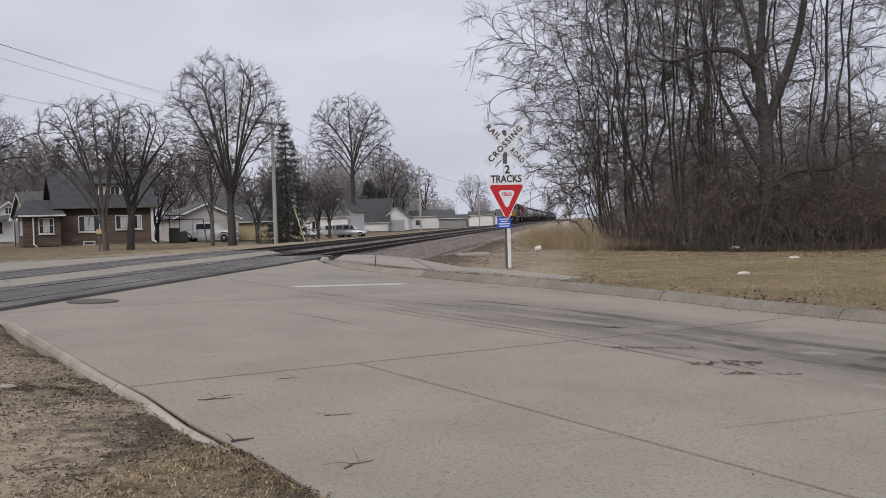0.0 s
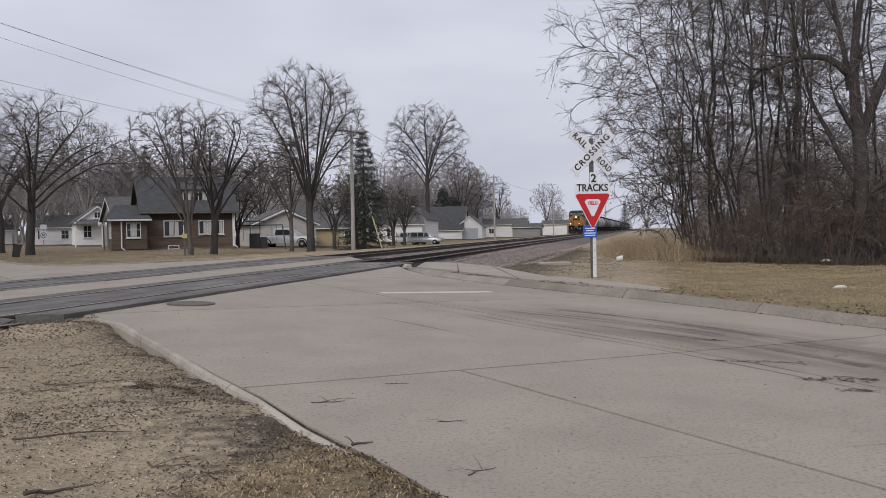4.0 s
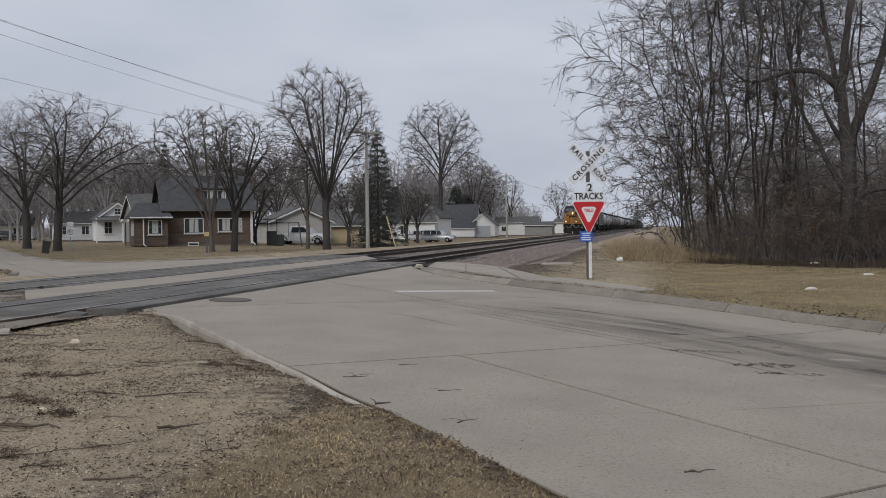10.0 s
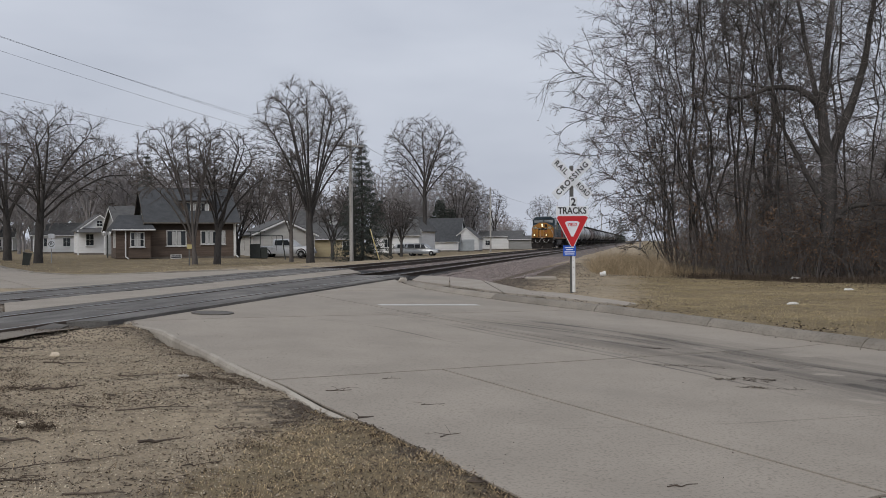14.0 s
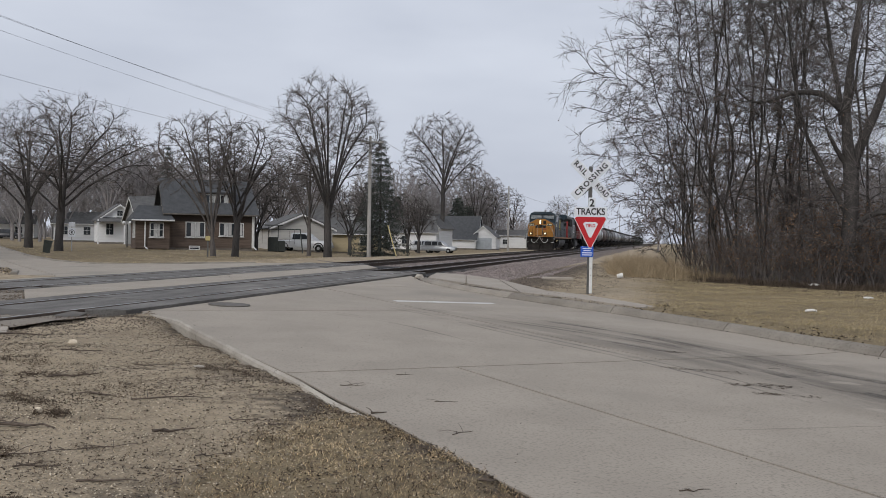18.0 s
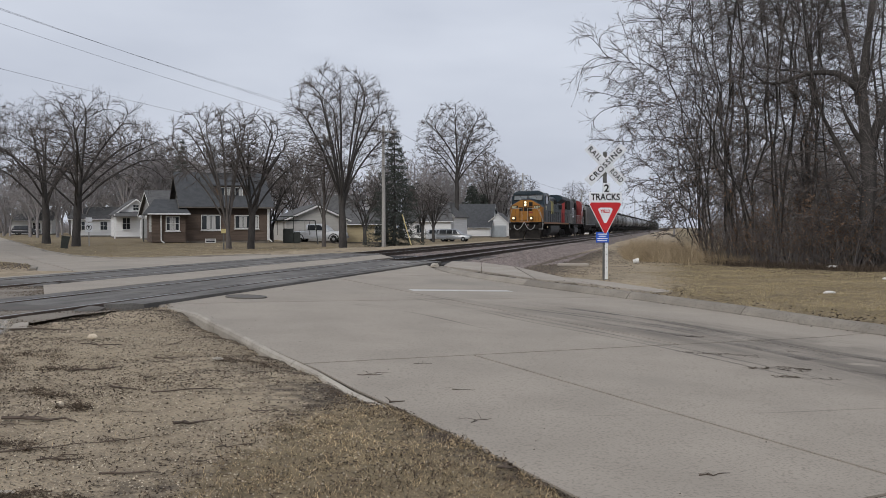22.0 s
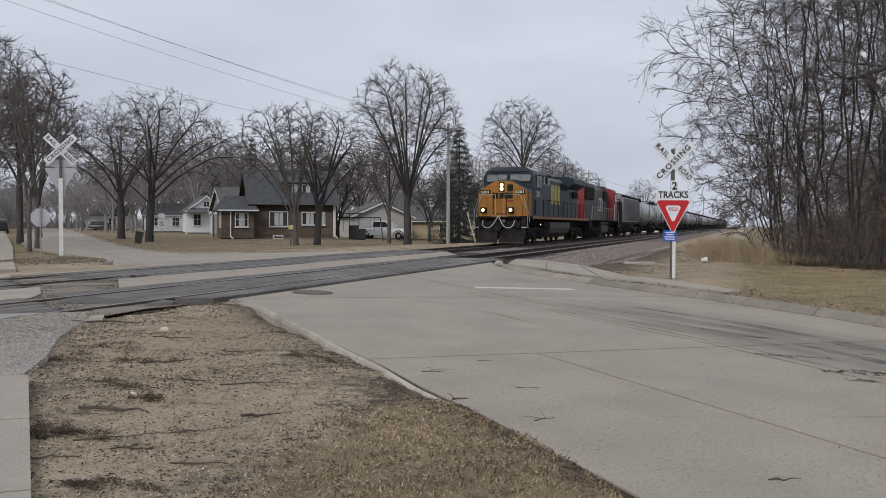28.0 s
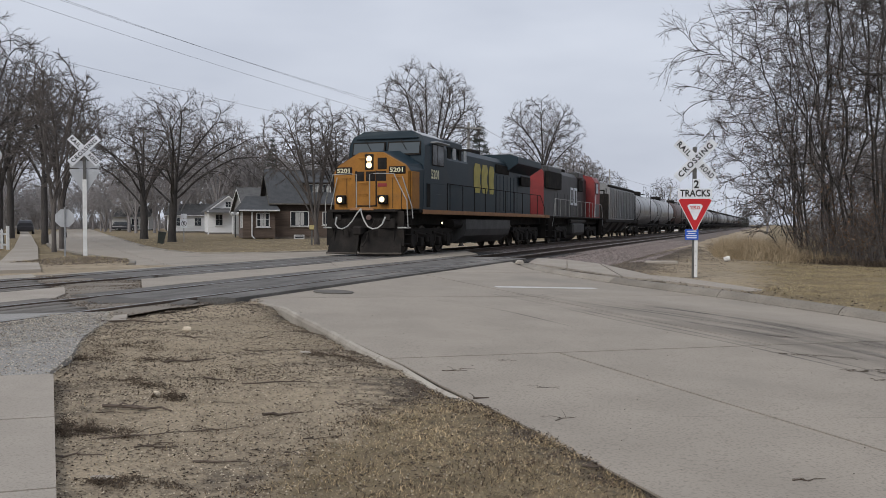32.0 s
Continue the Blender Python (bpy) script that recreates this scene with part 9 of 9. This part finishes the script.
# gravel and litter on the near verge
m = 150000
x, y = rng.uniform(-9.5, 0.6, m), 2.0 + 11.0 * rng.random(m)
keep = (~inside(ROAD_NEAR, x, y)) & (away(ROAD_L, x, y) > 0.2) & (ns(x, y)[0] > -7.3) & (rng.random(m) > 0.8 * grassy(x, y)) & (rng.random(m) < 0.35 + 0.5 * (wave(x, y, 0.9, 0.0) > -0.2))
x, y = x[keep], y[keep]
v, f = stones(rng, np.stack([x, y, land(x, y) + 0.001], -1), 0.0072)
tagged(new("verge_gravel", np_mesh("verge_gravel", v, f, M_GRAVEL)), "small stones scattered over the bare dirt", "gravel", kind="stuff")
m = 150000
x, y = rng.uniform(-8.5, 2.0, m), 1.8 + 10 * rng.random(m)
d_ = away(ROAD_L, x, y)
edge = np.exp(-((grassy(x, y) - 0.28) / 0.24) ** 2) * (y < 9)
path_ = away([(-2.2, 3.1), (-4.2, 5.95), (-5.3, 7.9), (-6.2, 10.0)], x, y)
keep = (~inside(ROAD_NEAR, x, y)) & (rng.random(m) < 0.75 * np.exp(-d_ / 0.50) + 0.55 * edge + 0.25 * np.exp(-path_ / 0.30) + 0.03 + 0.30 * (wave(x, y, 1.6, 7.0) > 0.8))
x, y = x[keep], y[keep]
v, f = cards(rng, np.stack([x, y, land(x, y) + 0.008], -1), 0.013, 0.6)
tagged(new("leaf_litter", np_mesh("leaf_litter", v, f, M_LITTER)), "dark dead leaves gathered along the kerb and verge", "leaf litter", kind="stuff")
pick = rng.random(len(x)) < 0.35
v, f = blades(rng, np.stack([x, y, land(x, y) + 0.004], -1)[pick], 0.06, 0.0022, 3.0)
v[:, 2] = np.maximum(v[:, 2], land(v[:, 0], v[:, 1]) + 0.003)
tagged(new("dead_stalks", np_mesh("dead_stalks", v, f, M_STALK)), "broken dead stalks and needles lying on the dirt", "litter", kind="stuff")
# specks of dirt and leaf on the street
m = 2000
x, y = rng.uniform(-5.5, 7.5, m), 4.0 + 16 * rng.random(m)
g_ = np.minimum(away(ROAD_L, x, y), away(ROAD_R, x, y))
keep = inside(ROAD_NEAR, x, y) & (g_ > 0.03) & (rng.random(m) < 0.10 + np.exp(-g_ / 0.3))
x, y = x[keep], y[keep]
v, f = stones(rng, np.stack([x, y, np.array([gz(a, b) for a, b in zip(x, y)]) + 0.002], -1), 0.006)
tagged(new("street_debris", np_mesh("street_debris", v, f, M_LITTER)), "scattered specks of soil and leaf on the concrete", "litter", kind="stuff")
m = 36000
x, y = rng.uniform(-7.9, -4.2, m), rng.uniform(5.0, 10.2, m)
keep = inside([(-4.3, 6.0), (-4.7, 6.9), (-5.25, 7.9), (-5.7, 9.0), (-6.3, 10.1), (-6.9, 9.6), (-6.7, 8.0), (-6.0, 5.6), (-5.7, 5.2)], x, y)
x, y = x[keep], y[keep]
v, f = stones(rng, np.stack([x, y, level(*ns(x, y)) + 0.050], -1), 0.0075)
tagged(new("patch_gravel", np_mesh("patch_gravel", v, f, M_ASPH)), "fine grey gravel bound in the worn asphalt", "gravel", kind="stuff")
# stones by the rails at the foot of the verge
m = 3000
n_, s_ = rng.uniform(-7.5, -6.4, m), rng.uniform(5, 12.5, m)
x, y = n_ * RC + s_ * RS, -n_ * RS + s_ * RC
keep = ~inside(ROAD_NEAR, x, y)
v, f = stones(rng, np.stack([x, y, land(x, y) + 0.002], -1)[keep], 0.013)
tagged(new("rail_side_gravel", np_mesh("rail_side_gravel", v, f, M_RUBBLE)), "coarse gravel between the rail and the verge", "gravel", kind="stuff")


# earth packed round the rails before the crossing
fx, fy = np.meshgrid(np.arange(-15.2, -7.2, 0.25), np.arange(-8, 17.0, 0.25))
fz = 0.375 + 0.010 * wave(fx, fy, 2.3, 0.7)
fz = np.where(fy > np.interp(fx, [-15.2, -14.4, -12.0, -10.2, -9.6, -7.4], [16.5, 15.6, 14.9, 12.9, 10.7, 10.9]), 0.24, fz)
fz = np.where(fy < np.interp(fx, [-14.5, -11.8, -10.2, -7.4], [14.0, 12.8, 10.4, 8.9]), fz - 0.05, fz)
fi = np.arange(fx.size).reshape(fx.shape)
fq = np.stack([fi[:-1, :-1], fi[:-1, 1:], fi[1:, 1:], fi[1:, :-1]], -1).reshape(-1, 4)
fw = np.stack([fx * RC + fy * RS, -fx * RS + fy * RC, fz], -1).reshape(-1, 3)
tagged(new("track_dirt", np_mesh("track_dirt", fw, fq, M_DIRT, True)), "packed dirt and fines between the rails", "dirt", kind="structure")
m = 9000
n_ = rng.uniform(-14.8, -7.4, m)
s_ = np.interp(n_, [-14.4, -12.0, -10.2, -9.6, -7.4], [15.4, 14.8, 12.8, 10.6, 10.8]) - 3.0 * rng.random(m) ** 1.3
v, f = stones(rng, np.stack([n_ * RC + s_ * RS, -n_ * RS + s_ * RC, np.full(m, 0.376)], -1), 0.011)
tagged(new("track_gravel", np_mesh("track_gravel", v, f, M_RUBBLE)), "grey gravel strewn between the rails", "gravel", kind="stuff")


def stick(label, a, b, r, seed, fork=0):
    rng = np.random.default_rng(seed)
    m = Mesh()
    a, b = Vector((*a, 0)), Vector((*b, 0))
    pts = []
    for k in range(6):
        p = a.lerp(b, k / 5) + Vector((*rng.normal(0, 0.012, 2), 0))
        p.z = float(land(np.float64(p.x), np.float64(p.y))) + r * 1.1 + abs(rng.normal(0, 0.006))
        pts.append(p)
    if bool(inside(ROAD_NEAR, np.float64(a.x), np.float64(a.y))):
        for p in pts:
            p.z = gz(p.x, p.y) + r
    m.tube(pts, [r * (1 - 0.12 * k) for k in range(6)], 6)
    for k in range(fork):
        p = pts[1 + k % 4]
        q = p + Vector((*rng.normal(0, 0.10, 2), 0.02))
        m.tube([p, p.lerp(q, 0.5) + Vector((0, 0, 0.01)), q], [r * 0.5, r * 0.4, r * 0.2], 5)
    tagged(part("stick", m, M_STICK), label, "stick", "fallen sticks")


STICKS = [((-2.29, 4.40), (-2.00, 4.50), 0.010, 0), ((-2.38, 5.55), (-2.16, 5.66), 0.016, 0), ((-2.89, 6.33), (-2.37, 6.60), 0.009, 3), ((-3.43, 5.34), (-3.0, 5.51), 0.018, 2), ((-3.0, 4.62), (-2.66, 4.95), 0.008, 3), ((-2.72, 4.5), (-2.5, 4.62), 0.009, 1),
          ((-3.9, 7.0), (-3.55, 7.2), 0.012, 3), ((-1.62, 7.75), (-1.40, 7.85), 0.006, 2), ((-1.16, 6.66), (-1.04, 6.74), 0.012, 0), ((-2.05, 6.1), (-1.8, 6.0), 0.008, 1), ((-3.3, 6.5), (-3.05, 6.45), 0.012, 1), ((-0.25, 5.05), (-0.10, 5.12), 0.012, 0), ((-3.0, 4.2), (-2.75, 4.3), 0.009, 1),
          ((-5.9, 9.0), (-5.2, 9.25), 0.02, 0), ((-2.6, 5.0), (-2.3, 5.15), 0.006, 2), ((-1.9, 5.0), (-1.7, 5.15), 0.006, 1), ((-3.6, 8.0), (-3.3, 8.05), 0.008, 2), ((-4.5, 8.3), (-4.2, 8.5), 0.01, 1), ((0.9, 5.2), (1.1, 5.3), 0.006, 1), ((-0.5, 6.2), (-0.35, 6.35), 0.005, 2)]
for q, (a, b, r, fk) in enumerate(STICKS):
    stick("dry broken twig lying on the ground", a, b, r * 0.7, 300 + q, fk + 1)
rng = np.random.default_rng(33)
for q in range(46):
    x, y = rng.uniform(-4.6, -0.6), rng.uniform(3.6, 9.0)
    if bool(inside(ROAD_NEAR, np.float64(x), np.float64(y))) or x < -2.2 - 0.72 * (y - 3.1) + 0.3:
        continue
    a, L = rng.normal(0.2, 0.5), rng.uniform(0.05, 0.2)
    stick("thin dry twig on the bare dirt", (x, y), (x + L * math.cos(a), y + L * math.sin(a)), rng.uniform(0.002, 0.0045), 340 + q, int(rng.integers(0, 3)))
for q, (x, y) in enumerate(((-0.72, 7.35), (-1.22, 8.55), (2.9, 10.9))):
    stick("thin curled twig on the concrete", (x, y), (x + 0.16, y + 0.05), 0.003, 400 + q, 2)


def clump(label, x, y, rx, ry, h, seed, material=None, on_road=False, m=500):
    """A ragged low heap of soil, roots and stalks: several small heaps strung along its length."""
    rng = np.random.default_rng(seed)
    k = 6
    cx, cy = rng.uniform(-0.8, 0.8, k) * rx, rng.uniform(-0.8, 0.8, k) * ry
    w = rng.uniform(0.15, 0.5, k)
    j = rng.integers(0, k, m)
    ox, oy = rng.normal(0, 1, m), rng.normal(0, 1, m)
    px_, py_ = x + cx[j] + ox * w[j] * rx * 0.6, y + cy[j] + oy * w[j] * ry * 0.6
    top = h * np.exp(-0.6 * (ox ** 2 + oy ** 2)) * rng.random(m)
    z0 = np.array([gz(u, b) for u, b in zip(px_, py_)]) if on_road else land(px_, py_)
    P = np.stack([px_, py_, z0 + top], -1)
    mt = material or M_TAR
    t = thing("soil_clump", label, "soil clump", "clumps of soil and roots", kind="stuff")
    sv, sf = stones(rng, P, 0.006)
    if on_road:
        sv, sf = cards(rng, np.repeat(P, 3, 0) + rng.normal(0, 0.012, (3 * m, 3)) * np.array([1.6, 1, 0.1]) + np.array([0, 0, 0.004]), 0.02, 0.9)
    tagged(part("soil", np_mesh("soil", sv, sf, mt), mt, t), kind="stuff")
    pick = rng.random(m) < (0.2 if on_road else 0.6)
    v, f = blades(rng, P[pick], 0.07, 0.0022, 9.0 if on_road else 4.0)
    zz = np.array([gz(u, b) for u, b in zip(v[:, 0], v[:, 1])]) if on_road else land(v[:, 0], v[:, 1])
    v[:, 2] = np.maximum(v[:, 2], zz + 0.003)
    tagged(part("roots", np_mesh("roots", v, f, M_STALK), M_STALK, t, "dry tangled roots"), kind="stuff")


for q, (x, y, rx, ry, h) in enumerate(((-3.95, 7.1, 0.32, 0.14, 0.06), (-3.2, 5.75, 0.14, 0.08, 0.05), (-3.35, 4.75, 0.22, 0.16, 0.05), (-2.75, 8.0, 0.35, 0.12, 0.03), (-4.6, 7.2, 0.5, 0.25, 0.05), (-3.75, 6.2, 0.4, 0.12, 0.04), (-3.3, 4.75, 0.16, 0.2, 0.10), (-2.9, 4.75, 0.4, 0.25, 0.02), (-4.5, 7.6, 0.4, 0.3, 0.04), (-2.35, 3.9, 0.25, 0.12, 0.03))):
    clump("dark clod of soil and dead roots on the verge", x, y, rx, ry, h, 400 + q)
clump("dark soil and twigs tracked onto the street", 2.3, 9.5, 0.50, 0.13, 0.012, 420, on_road=True, m=80)
clump("dark soil and twigs tracked onto the street", 2.62, 8.95, 0.35, 0.06, 0.012, 421, on_road=True, m=40)
clump("dark soil and twigs tracked onto the street", 2.1, 10.3, 0.7, 0.10, 0.008, 422, on_road=True, m=45)
clump("dark soil and twigs tracked onto the street", 1.9, 11.9, 0.25, 0.03, 0.005, 428, on_road=True, m=30)
clump("dark clod of earth on the grass edge", 2.85, 18.75, 0.20, 0.12, 0.10, 424, m=200)
clump("dark clod of earth on the grass edge", 3.95, 18.9, 0.35, 0.15, 0.06, 425, m=220)

# tyre marks: thin worn dark film in arcs on the slabs
M_TYRE = bpy.data.materials.new("tyre_film")
M_TYRE.use_nodes = True
tn, tl = M_TYRE.node_tree.nodes, M_TYRE.node_tree.links
tb = tn["Principled BSDF"]
tb.inputs["Base Color"].default_value = (0.11, 0.10, 0.092, 1)
tb.inputs["Roughness"].default_value = 0.9
tz = tn.new("ShaderNodeTexNoise")
tz.inputs["Scale"].default_value, tz.inputs["Detail"].default_value = 0.55, 10.0
tl.new(tn.new("ShaderNodeTexCoord").outputs["Object"], tz.inputs["Vector"])
tr_ = tn.new("ShaderNodeMapRange")
tr_.inputs[1].default_value, tr_.inputs[2].default_value, tr_.inputs[4].default_value = 0.36, 0.70, 0.40
tl.new(tz.outputs["Fac"], tr_.inputs[0])
tl.new(tr_.outputs[0], tb.inputs["Alpha"])


FILMS = []


def tyre_mark(pts, w):
    m = Mesh()
    lift_ = 0.003 + 0.00018 * len(FILMS)
    FILMS.append(w)
    P = [Vector((*q, 0)) for q in pts]
    C = []
    for k in range(len(P) - 1):
        p0, p1, p2, p3 = P[max(k - 1, 0)], P[k], P[k + 1], P[min(k + 2, len(P) - 1)]
        for e in range(10):
            u = e / 10
            C.append(0.5 * ((2 * p1) + (p2 - p0) * u + (2 * p0 - 5 * p1 + 4 * p2 - p3) * u * u + (3 * p1 - p0 - 3 * p2 + p3) * u ** 3))
    C.append(P[-1])
    vs = []
    for k, c in enumerate(C):
        d = (C[min(k + 1, len(C) - 1)] - C[max(k - 1, 0)]).normalized()
        o = Vector((-d.y, d.x, 0)) * (w / 2 * min(1, 0.15 + min(k, len(C) - 1 - k) * 0.12))
        for q in (c + o, c - o):
            vs.append((q.x, q.y, gz(q.x, q.y) + lift_))
    m.add(vs, [(2 * k, 2 * k + 1, 2 * k + 3, 2 * k + 2) for k in range(len(C) - 1)])
    tagged(part("tyre_mark", m, M_TYRE), "faint dark curved tyre mark on the concrete", "tyre mark", "tyre marks", kind="structure")


# worn wheel paths bending round the corner, each a run of thin lines side by side
for pts, w in (([(-2.6, 15.9), (-1.32, 14.38), (-0.21, 12.75), (1.16, 11.04), (2.3, 9.3), (3.6, 7.0), (5.4, 3.8)], 0.05), ([(-2.4, 16.2), (-1.21, 15.29), (0.54, 13.86), (1.71, 12.74), (2.7, 11.0), (3.9, 8.8), (5.8, 5.4)], 0.06),
               ([(-1.2, 16.0), (0.12, 15.07), (1.47, 14.06), (2.4, 12.47), (3.4, 10.6), (4.9, 8.0)], 0.07), ([(-0.2, 15.4), (0.9, 14.6), (2.28, 13.04), (2.82, 11.4), (3.5, 9.4), (4.6, 7.2)], 0.12), ([(1.2, 12.6), (2.55, 11.08), (3.5, 8.82), (4.4, 7.0)], 0.16),
               ([(0.8, 13.0), (2.2, 11.6), (3.2, 9.9), (4.2, 8.0)], 0.22), ([(1.4, 13.4), (2.6, 12.0), (3.7, 10.0), (4.9, 7.8)], 0.28), ([(2.2, 12.9), (3.0, 11.8), (4.1, 10.0), (5.3, 7.9)], 0.2), ([(-1.9, 15.2), (-0.6, 13.6), (0.7, 12.0), (1.6, 10.6)], 0.04),
               ([(-3.4, 14.2), (-1.9, 13.1), (-0.5, 11.3)], 0.04), ([(0.3, 6.6), (1.7, 7.1), (3.2, 7.8)], 0.03)):
    tyre_mark(pts, w)
    if w < 0.1:
        tyre_mark([(a + 0.16, b + 0.14) for a, b in pts[:-1]], w * 0.7)

# broad worn wheel track where the street bends: one thin film that thins out to its sides
def wheel_track(pts, w):
    P = np.array(pts, float)
    u = np.linspace(0, len(P) - 1, 60)
    C = np.stack([np.interp(u, np.arange(len(P)), P[:, k]) for k in (0, 1)], -1)
    for _ in range(12):
        C[1:-1] = 0.25 * C[:-2] + 0.5 * C[1:-1] + 0.25 * C[2:]
    d = np.gradient(C, axis=0)
    d /= np.linalg.norm(d, axis=1, keepdims=True)
    o = np.stack([-d[:, 1], d[:, 0]], -1)
    e = np.linspace(-1, 1, 17)
    G = C[:, None] + o[:, None] * (e[None, :, None] * w / 2)
    z = level(*ns(G[..., 0], G[..., 1])) + 0.0125
    idx = np.arange(60 * 17).reshape(60, 17)
    me_ = np_mesh("wheel_track", np.concatenate([G, z[..., None]], -1).reshape(-1, 3), np.stack([idx[:-1, :-1], idx[:-1, 1:], idx[1:, 1:], idx[1:, :-1]], -1).reshape(-1, 4), M_FILM, True)
    run = np.cumsum(np.concatenate([[0], np.linalg.norm(np.diff(C, axis=0), axis=1)]))
    end = np.clip(run / 5.0, 0, 1)[:, None] * np.ones(17)
    for nm, val in (("thickness", (1 - e[None] ** 2) ** 1.3 * end), ("across", e[None] * w / 2 + 0 * end), ("along", run[:, None] + 0 * end)):
        at_ = me_.attributes.new(nm, "FLOAT", "POINT")
        at_.data.foreach_set("value", val.astype(np.float32).ravel())
    tagged(new("wheel_track", me_), "broad dark worn wheel track on the concrete", "tyre mark", kind="structure")


M_FILM = bpy.data.materials.new("road_film")
M_FILM.use_nodes = True
fn_, fl_ = M_FILM.node_tree.nodes, M_FILM.node_tree.links
fb_ = fn_["Principled BSDF"]
fb_.inputs["Base Color"].default_value = (0.10, 0.088, 0.078, 1)
fb_.inputs["Roughness"].default_value = 0.9
fc_ = fn_.new("ShaderNodeCombineXYZ")
fa_ = []
for nm, k in (("across", 3.4), ("along", 0.30), ("thickness", 1.0)):
    a_ = fn_.new("ShaderNodeAttribute")
    a_.attribute_name = nm
    m_ = fn_.new("ShaderNodeMath")
    m_.operation = "MULTIPLY"
    m_.inputs[1].default_value = k
    fl_.new(a_.outputs["Fac"], m_.inputs[0])
    fa_.append(m_.outputs[0])
fl_.new(fa_[0], fc_.inputs[0])
fl_.new(fa_[1], fc_.inputs[1])
fz_ = fn_.new("ShaderNodeTexNoise")
fz_.inputs["Scale"].default_value, fz_.inputs["Detail"].default_value = 1.0, 6.0
fl_.new(fc_.outputs[0], fz_.inputs["Vector"])
fr_ = fn_.new("ShaderNodeMapRange")
fr_.inputs[1].default_value, fr_.inputs[2].default_value, fr_.inputs[3].default_value, fr_.inputs[4].default_value = 0.34, 0.66, 0.04, 0.42
fl_.new(fz_.outputs["Fac"], fr_.inputs[0])
fm_ = fn_.new("ShaderNodeMath")
fm_.operation = "MULTIPLY"
fl_.new(fr_.outputs[0], fm_.inputs[0])
fl_.new(fa_[2], fm_.inputs[1])
fl_.new(fm_.outputs[0], fb_.inputs["Alpha"])
wheel_track([(-2.0, 16.2), (0.2, 14.4), (2.2, 12.2), (3.7, 9.8), (5.0, 7.0), (7.0, 3.0)], 3.2)

# litter: crumpled sheet, white pail, broken concrete, pale lid
def lump(name, label, cat, at, size, seed, material):
    rng = np.random.default_rng(seed)
    bm = bmesh.new()
    bmesh.ops.create_icosphere(bm, subdivisions=2, radius=1.0)
    for v in bm.verts:
        v.co = Vector((v.co.x * size[0], v.co.y * size[1], max(v.co.z, -0.4) * size[2])) * float(rng.uniform(0.8, 1.15))
    me = bpy.data.meshes.new(name)
    bm.to_mesh(me)
    bm.free()
    me.materials.append(material)
    ob = new(name, me)
    ob.location = at
    return tagged(ob, label, cat)


def on_land(x, y, dz):
    return (x, y, float(land(np.float64(x), np.float64(y))) + dz)


lump("crumpled_paper", "crumpled white sheet lying on the grass", "litter", on_land(6.09, 19.6, 0.03), (0.12, 0.07, 0.045), 1, M_PAPER)
lump("crumpled_paper", "pale scrap caught at the thicket edge", "litter", on_land(9.1, 24.6, 0.03), (0.14, 0.07, 0.04), 2, M_PAPER)
lump("crumpled_paper", "pale scrap under the brush", "litter", on_land(9.6, 30.6, 0.1), (0.20, 0.07, 0.05), 3, M_PAPER)
pb = thing("pail", "overturned white plastic pail at the foot of the grass", "pail", at=Matrix.Translation(on_land(3.35, 32.0, 0.09)) @ Matrix.Rotation(radians(80), 4, "Y"))
part("body", Mesh().lathe([(0.075, -0.10), (0.095, 0.10), (0.088, 0.105), (0.07, -0.09)], 16, "z"), M_PAPER, pb)
bk = Mesh().box((0, 0, 0.02), (0.95, 0.42, 0.12), 0.03, radians(8))
tagged(part("broken_slab", bk, M_WALK, at=Matrix.Translation(on_land(1.02, 28.4, 0.0))), "broken pale concrete slab lying on dirt", "concrete slab")
lump("stone", "pale stone on the bare dirt", "stone", on_land(-4.69, 8.86, 0.02), (0.055, 0.04, 0.04), 5, M_GRAVEL)
lump("stone", "dark stone on the bare dirt", "stone", on_land(-3.31, 5.79, 0.015), (0.035, 0.028, 0.028), 6, M_GRAVEL)
lump("stone", "pale flat stone on the dirt", "stone", on_land(-3.0, 8.0, 0.01), (0.06, 0.03, 0.015), 7, M_KERB)
tagged(part("paper_plate", Mesh().lathe([(0.03, 0.001), (0.055, 0.004), (0.065, 0.008), (0.055, 0.002)], 18, "z"), M_WALK, at=Matrix.Translation(on_land(-2.56, 3.96, 0.003)) @ Matrix.Diagonal((1, 0.6, 1, 1))), "flattened pale lid lying in the dirt", "litter")
lump("broken_kerb_piece", "broken pale piece of kerb by the rails", "concrete piece", (-3.05, 25.5, gz(-3.05, 25.5) + 0.05), (0.15, 0.11, 0.09), 8, M_KERB)
motions()
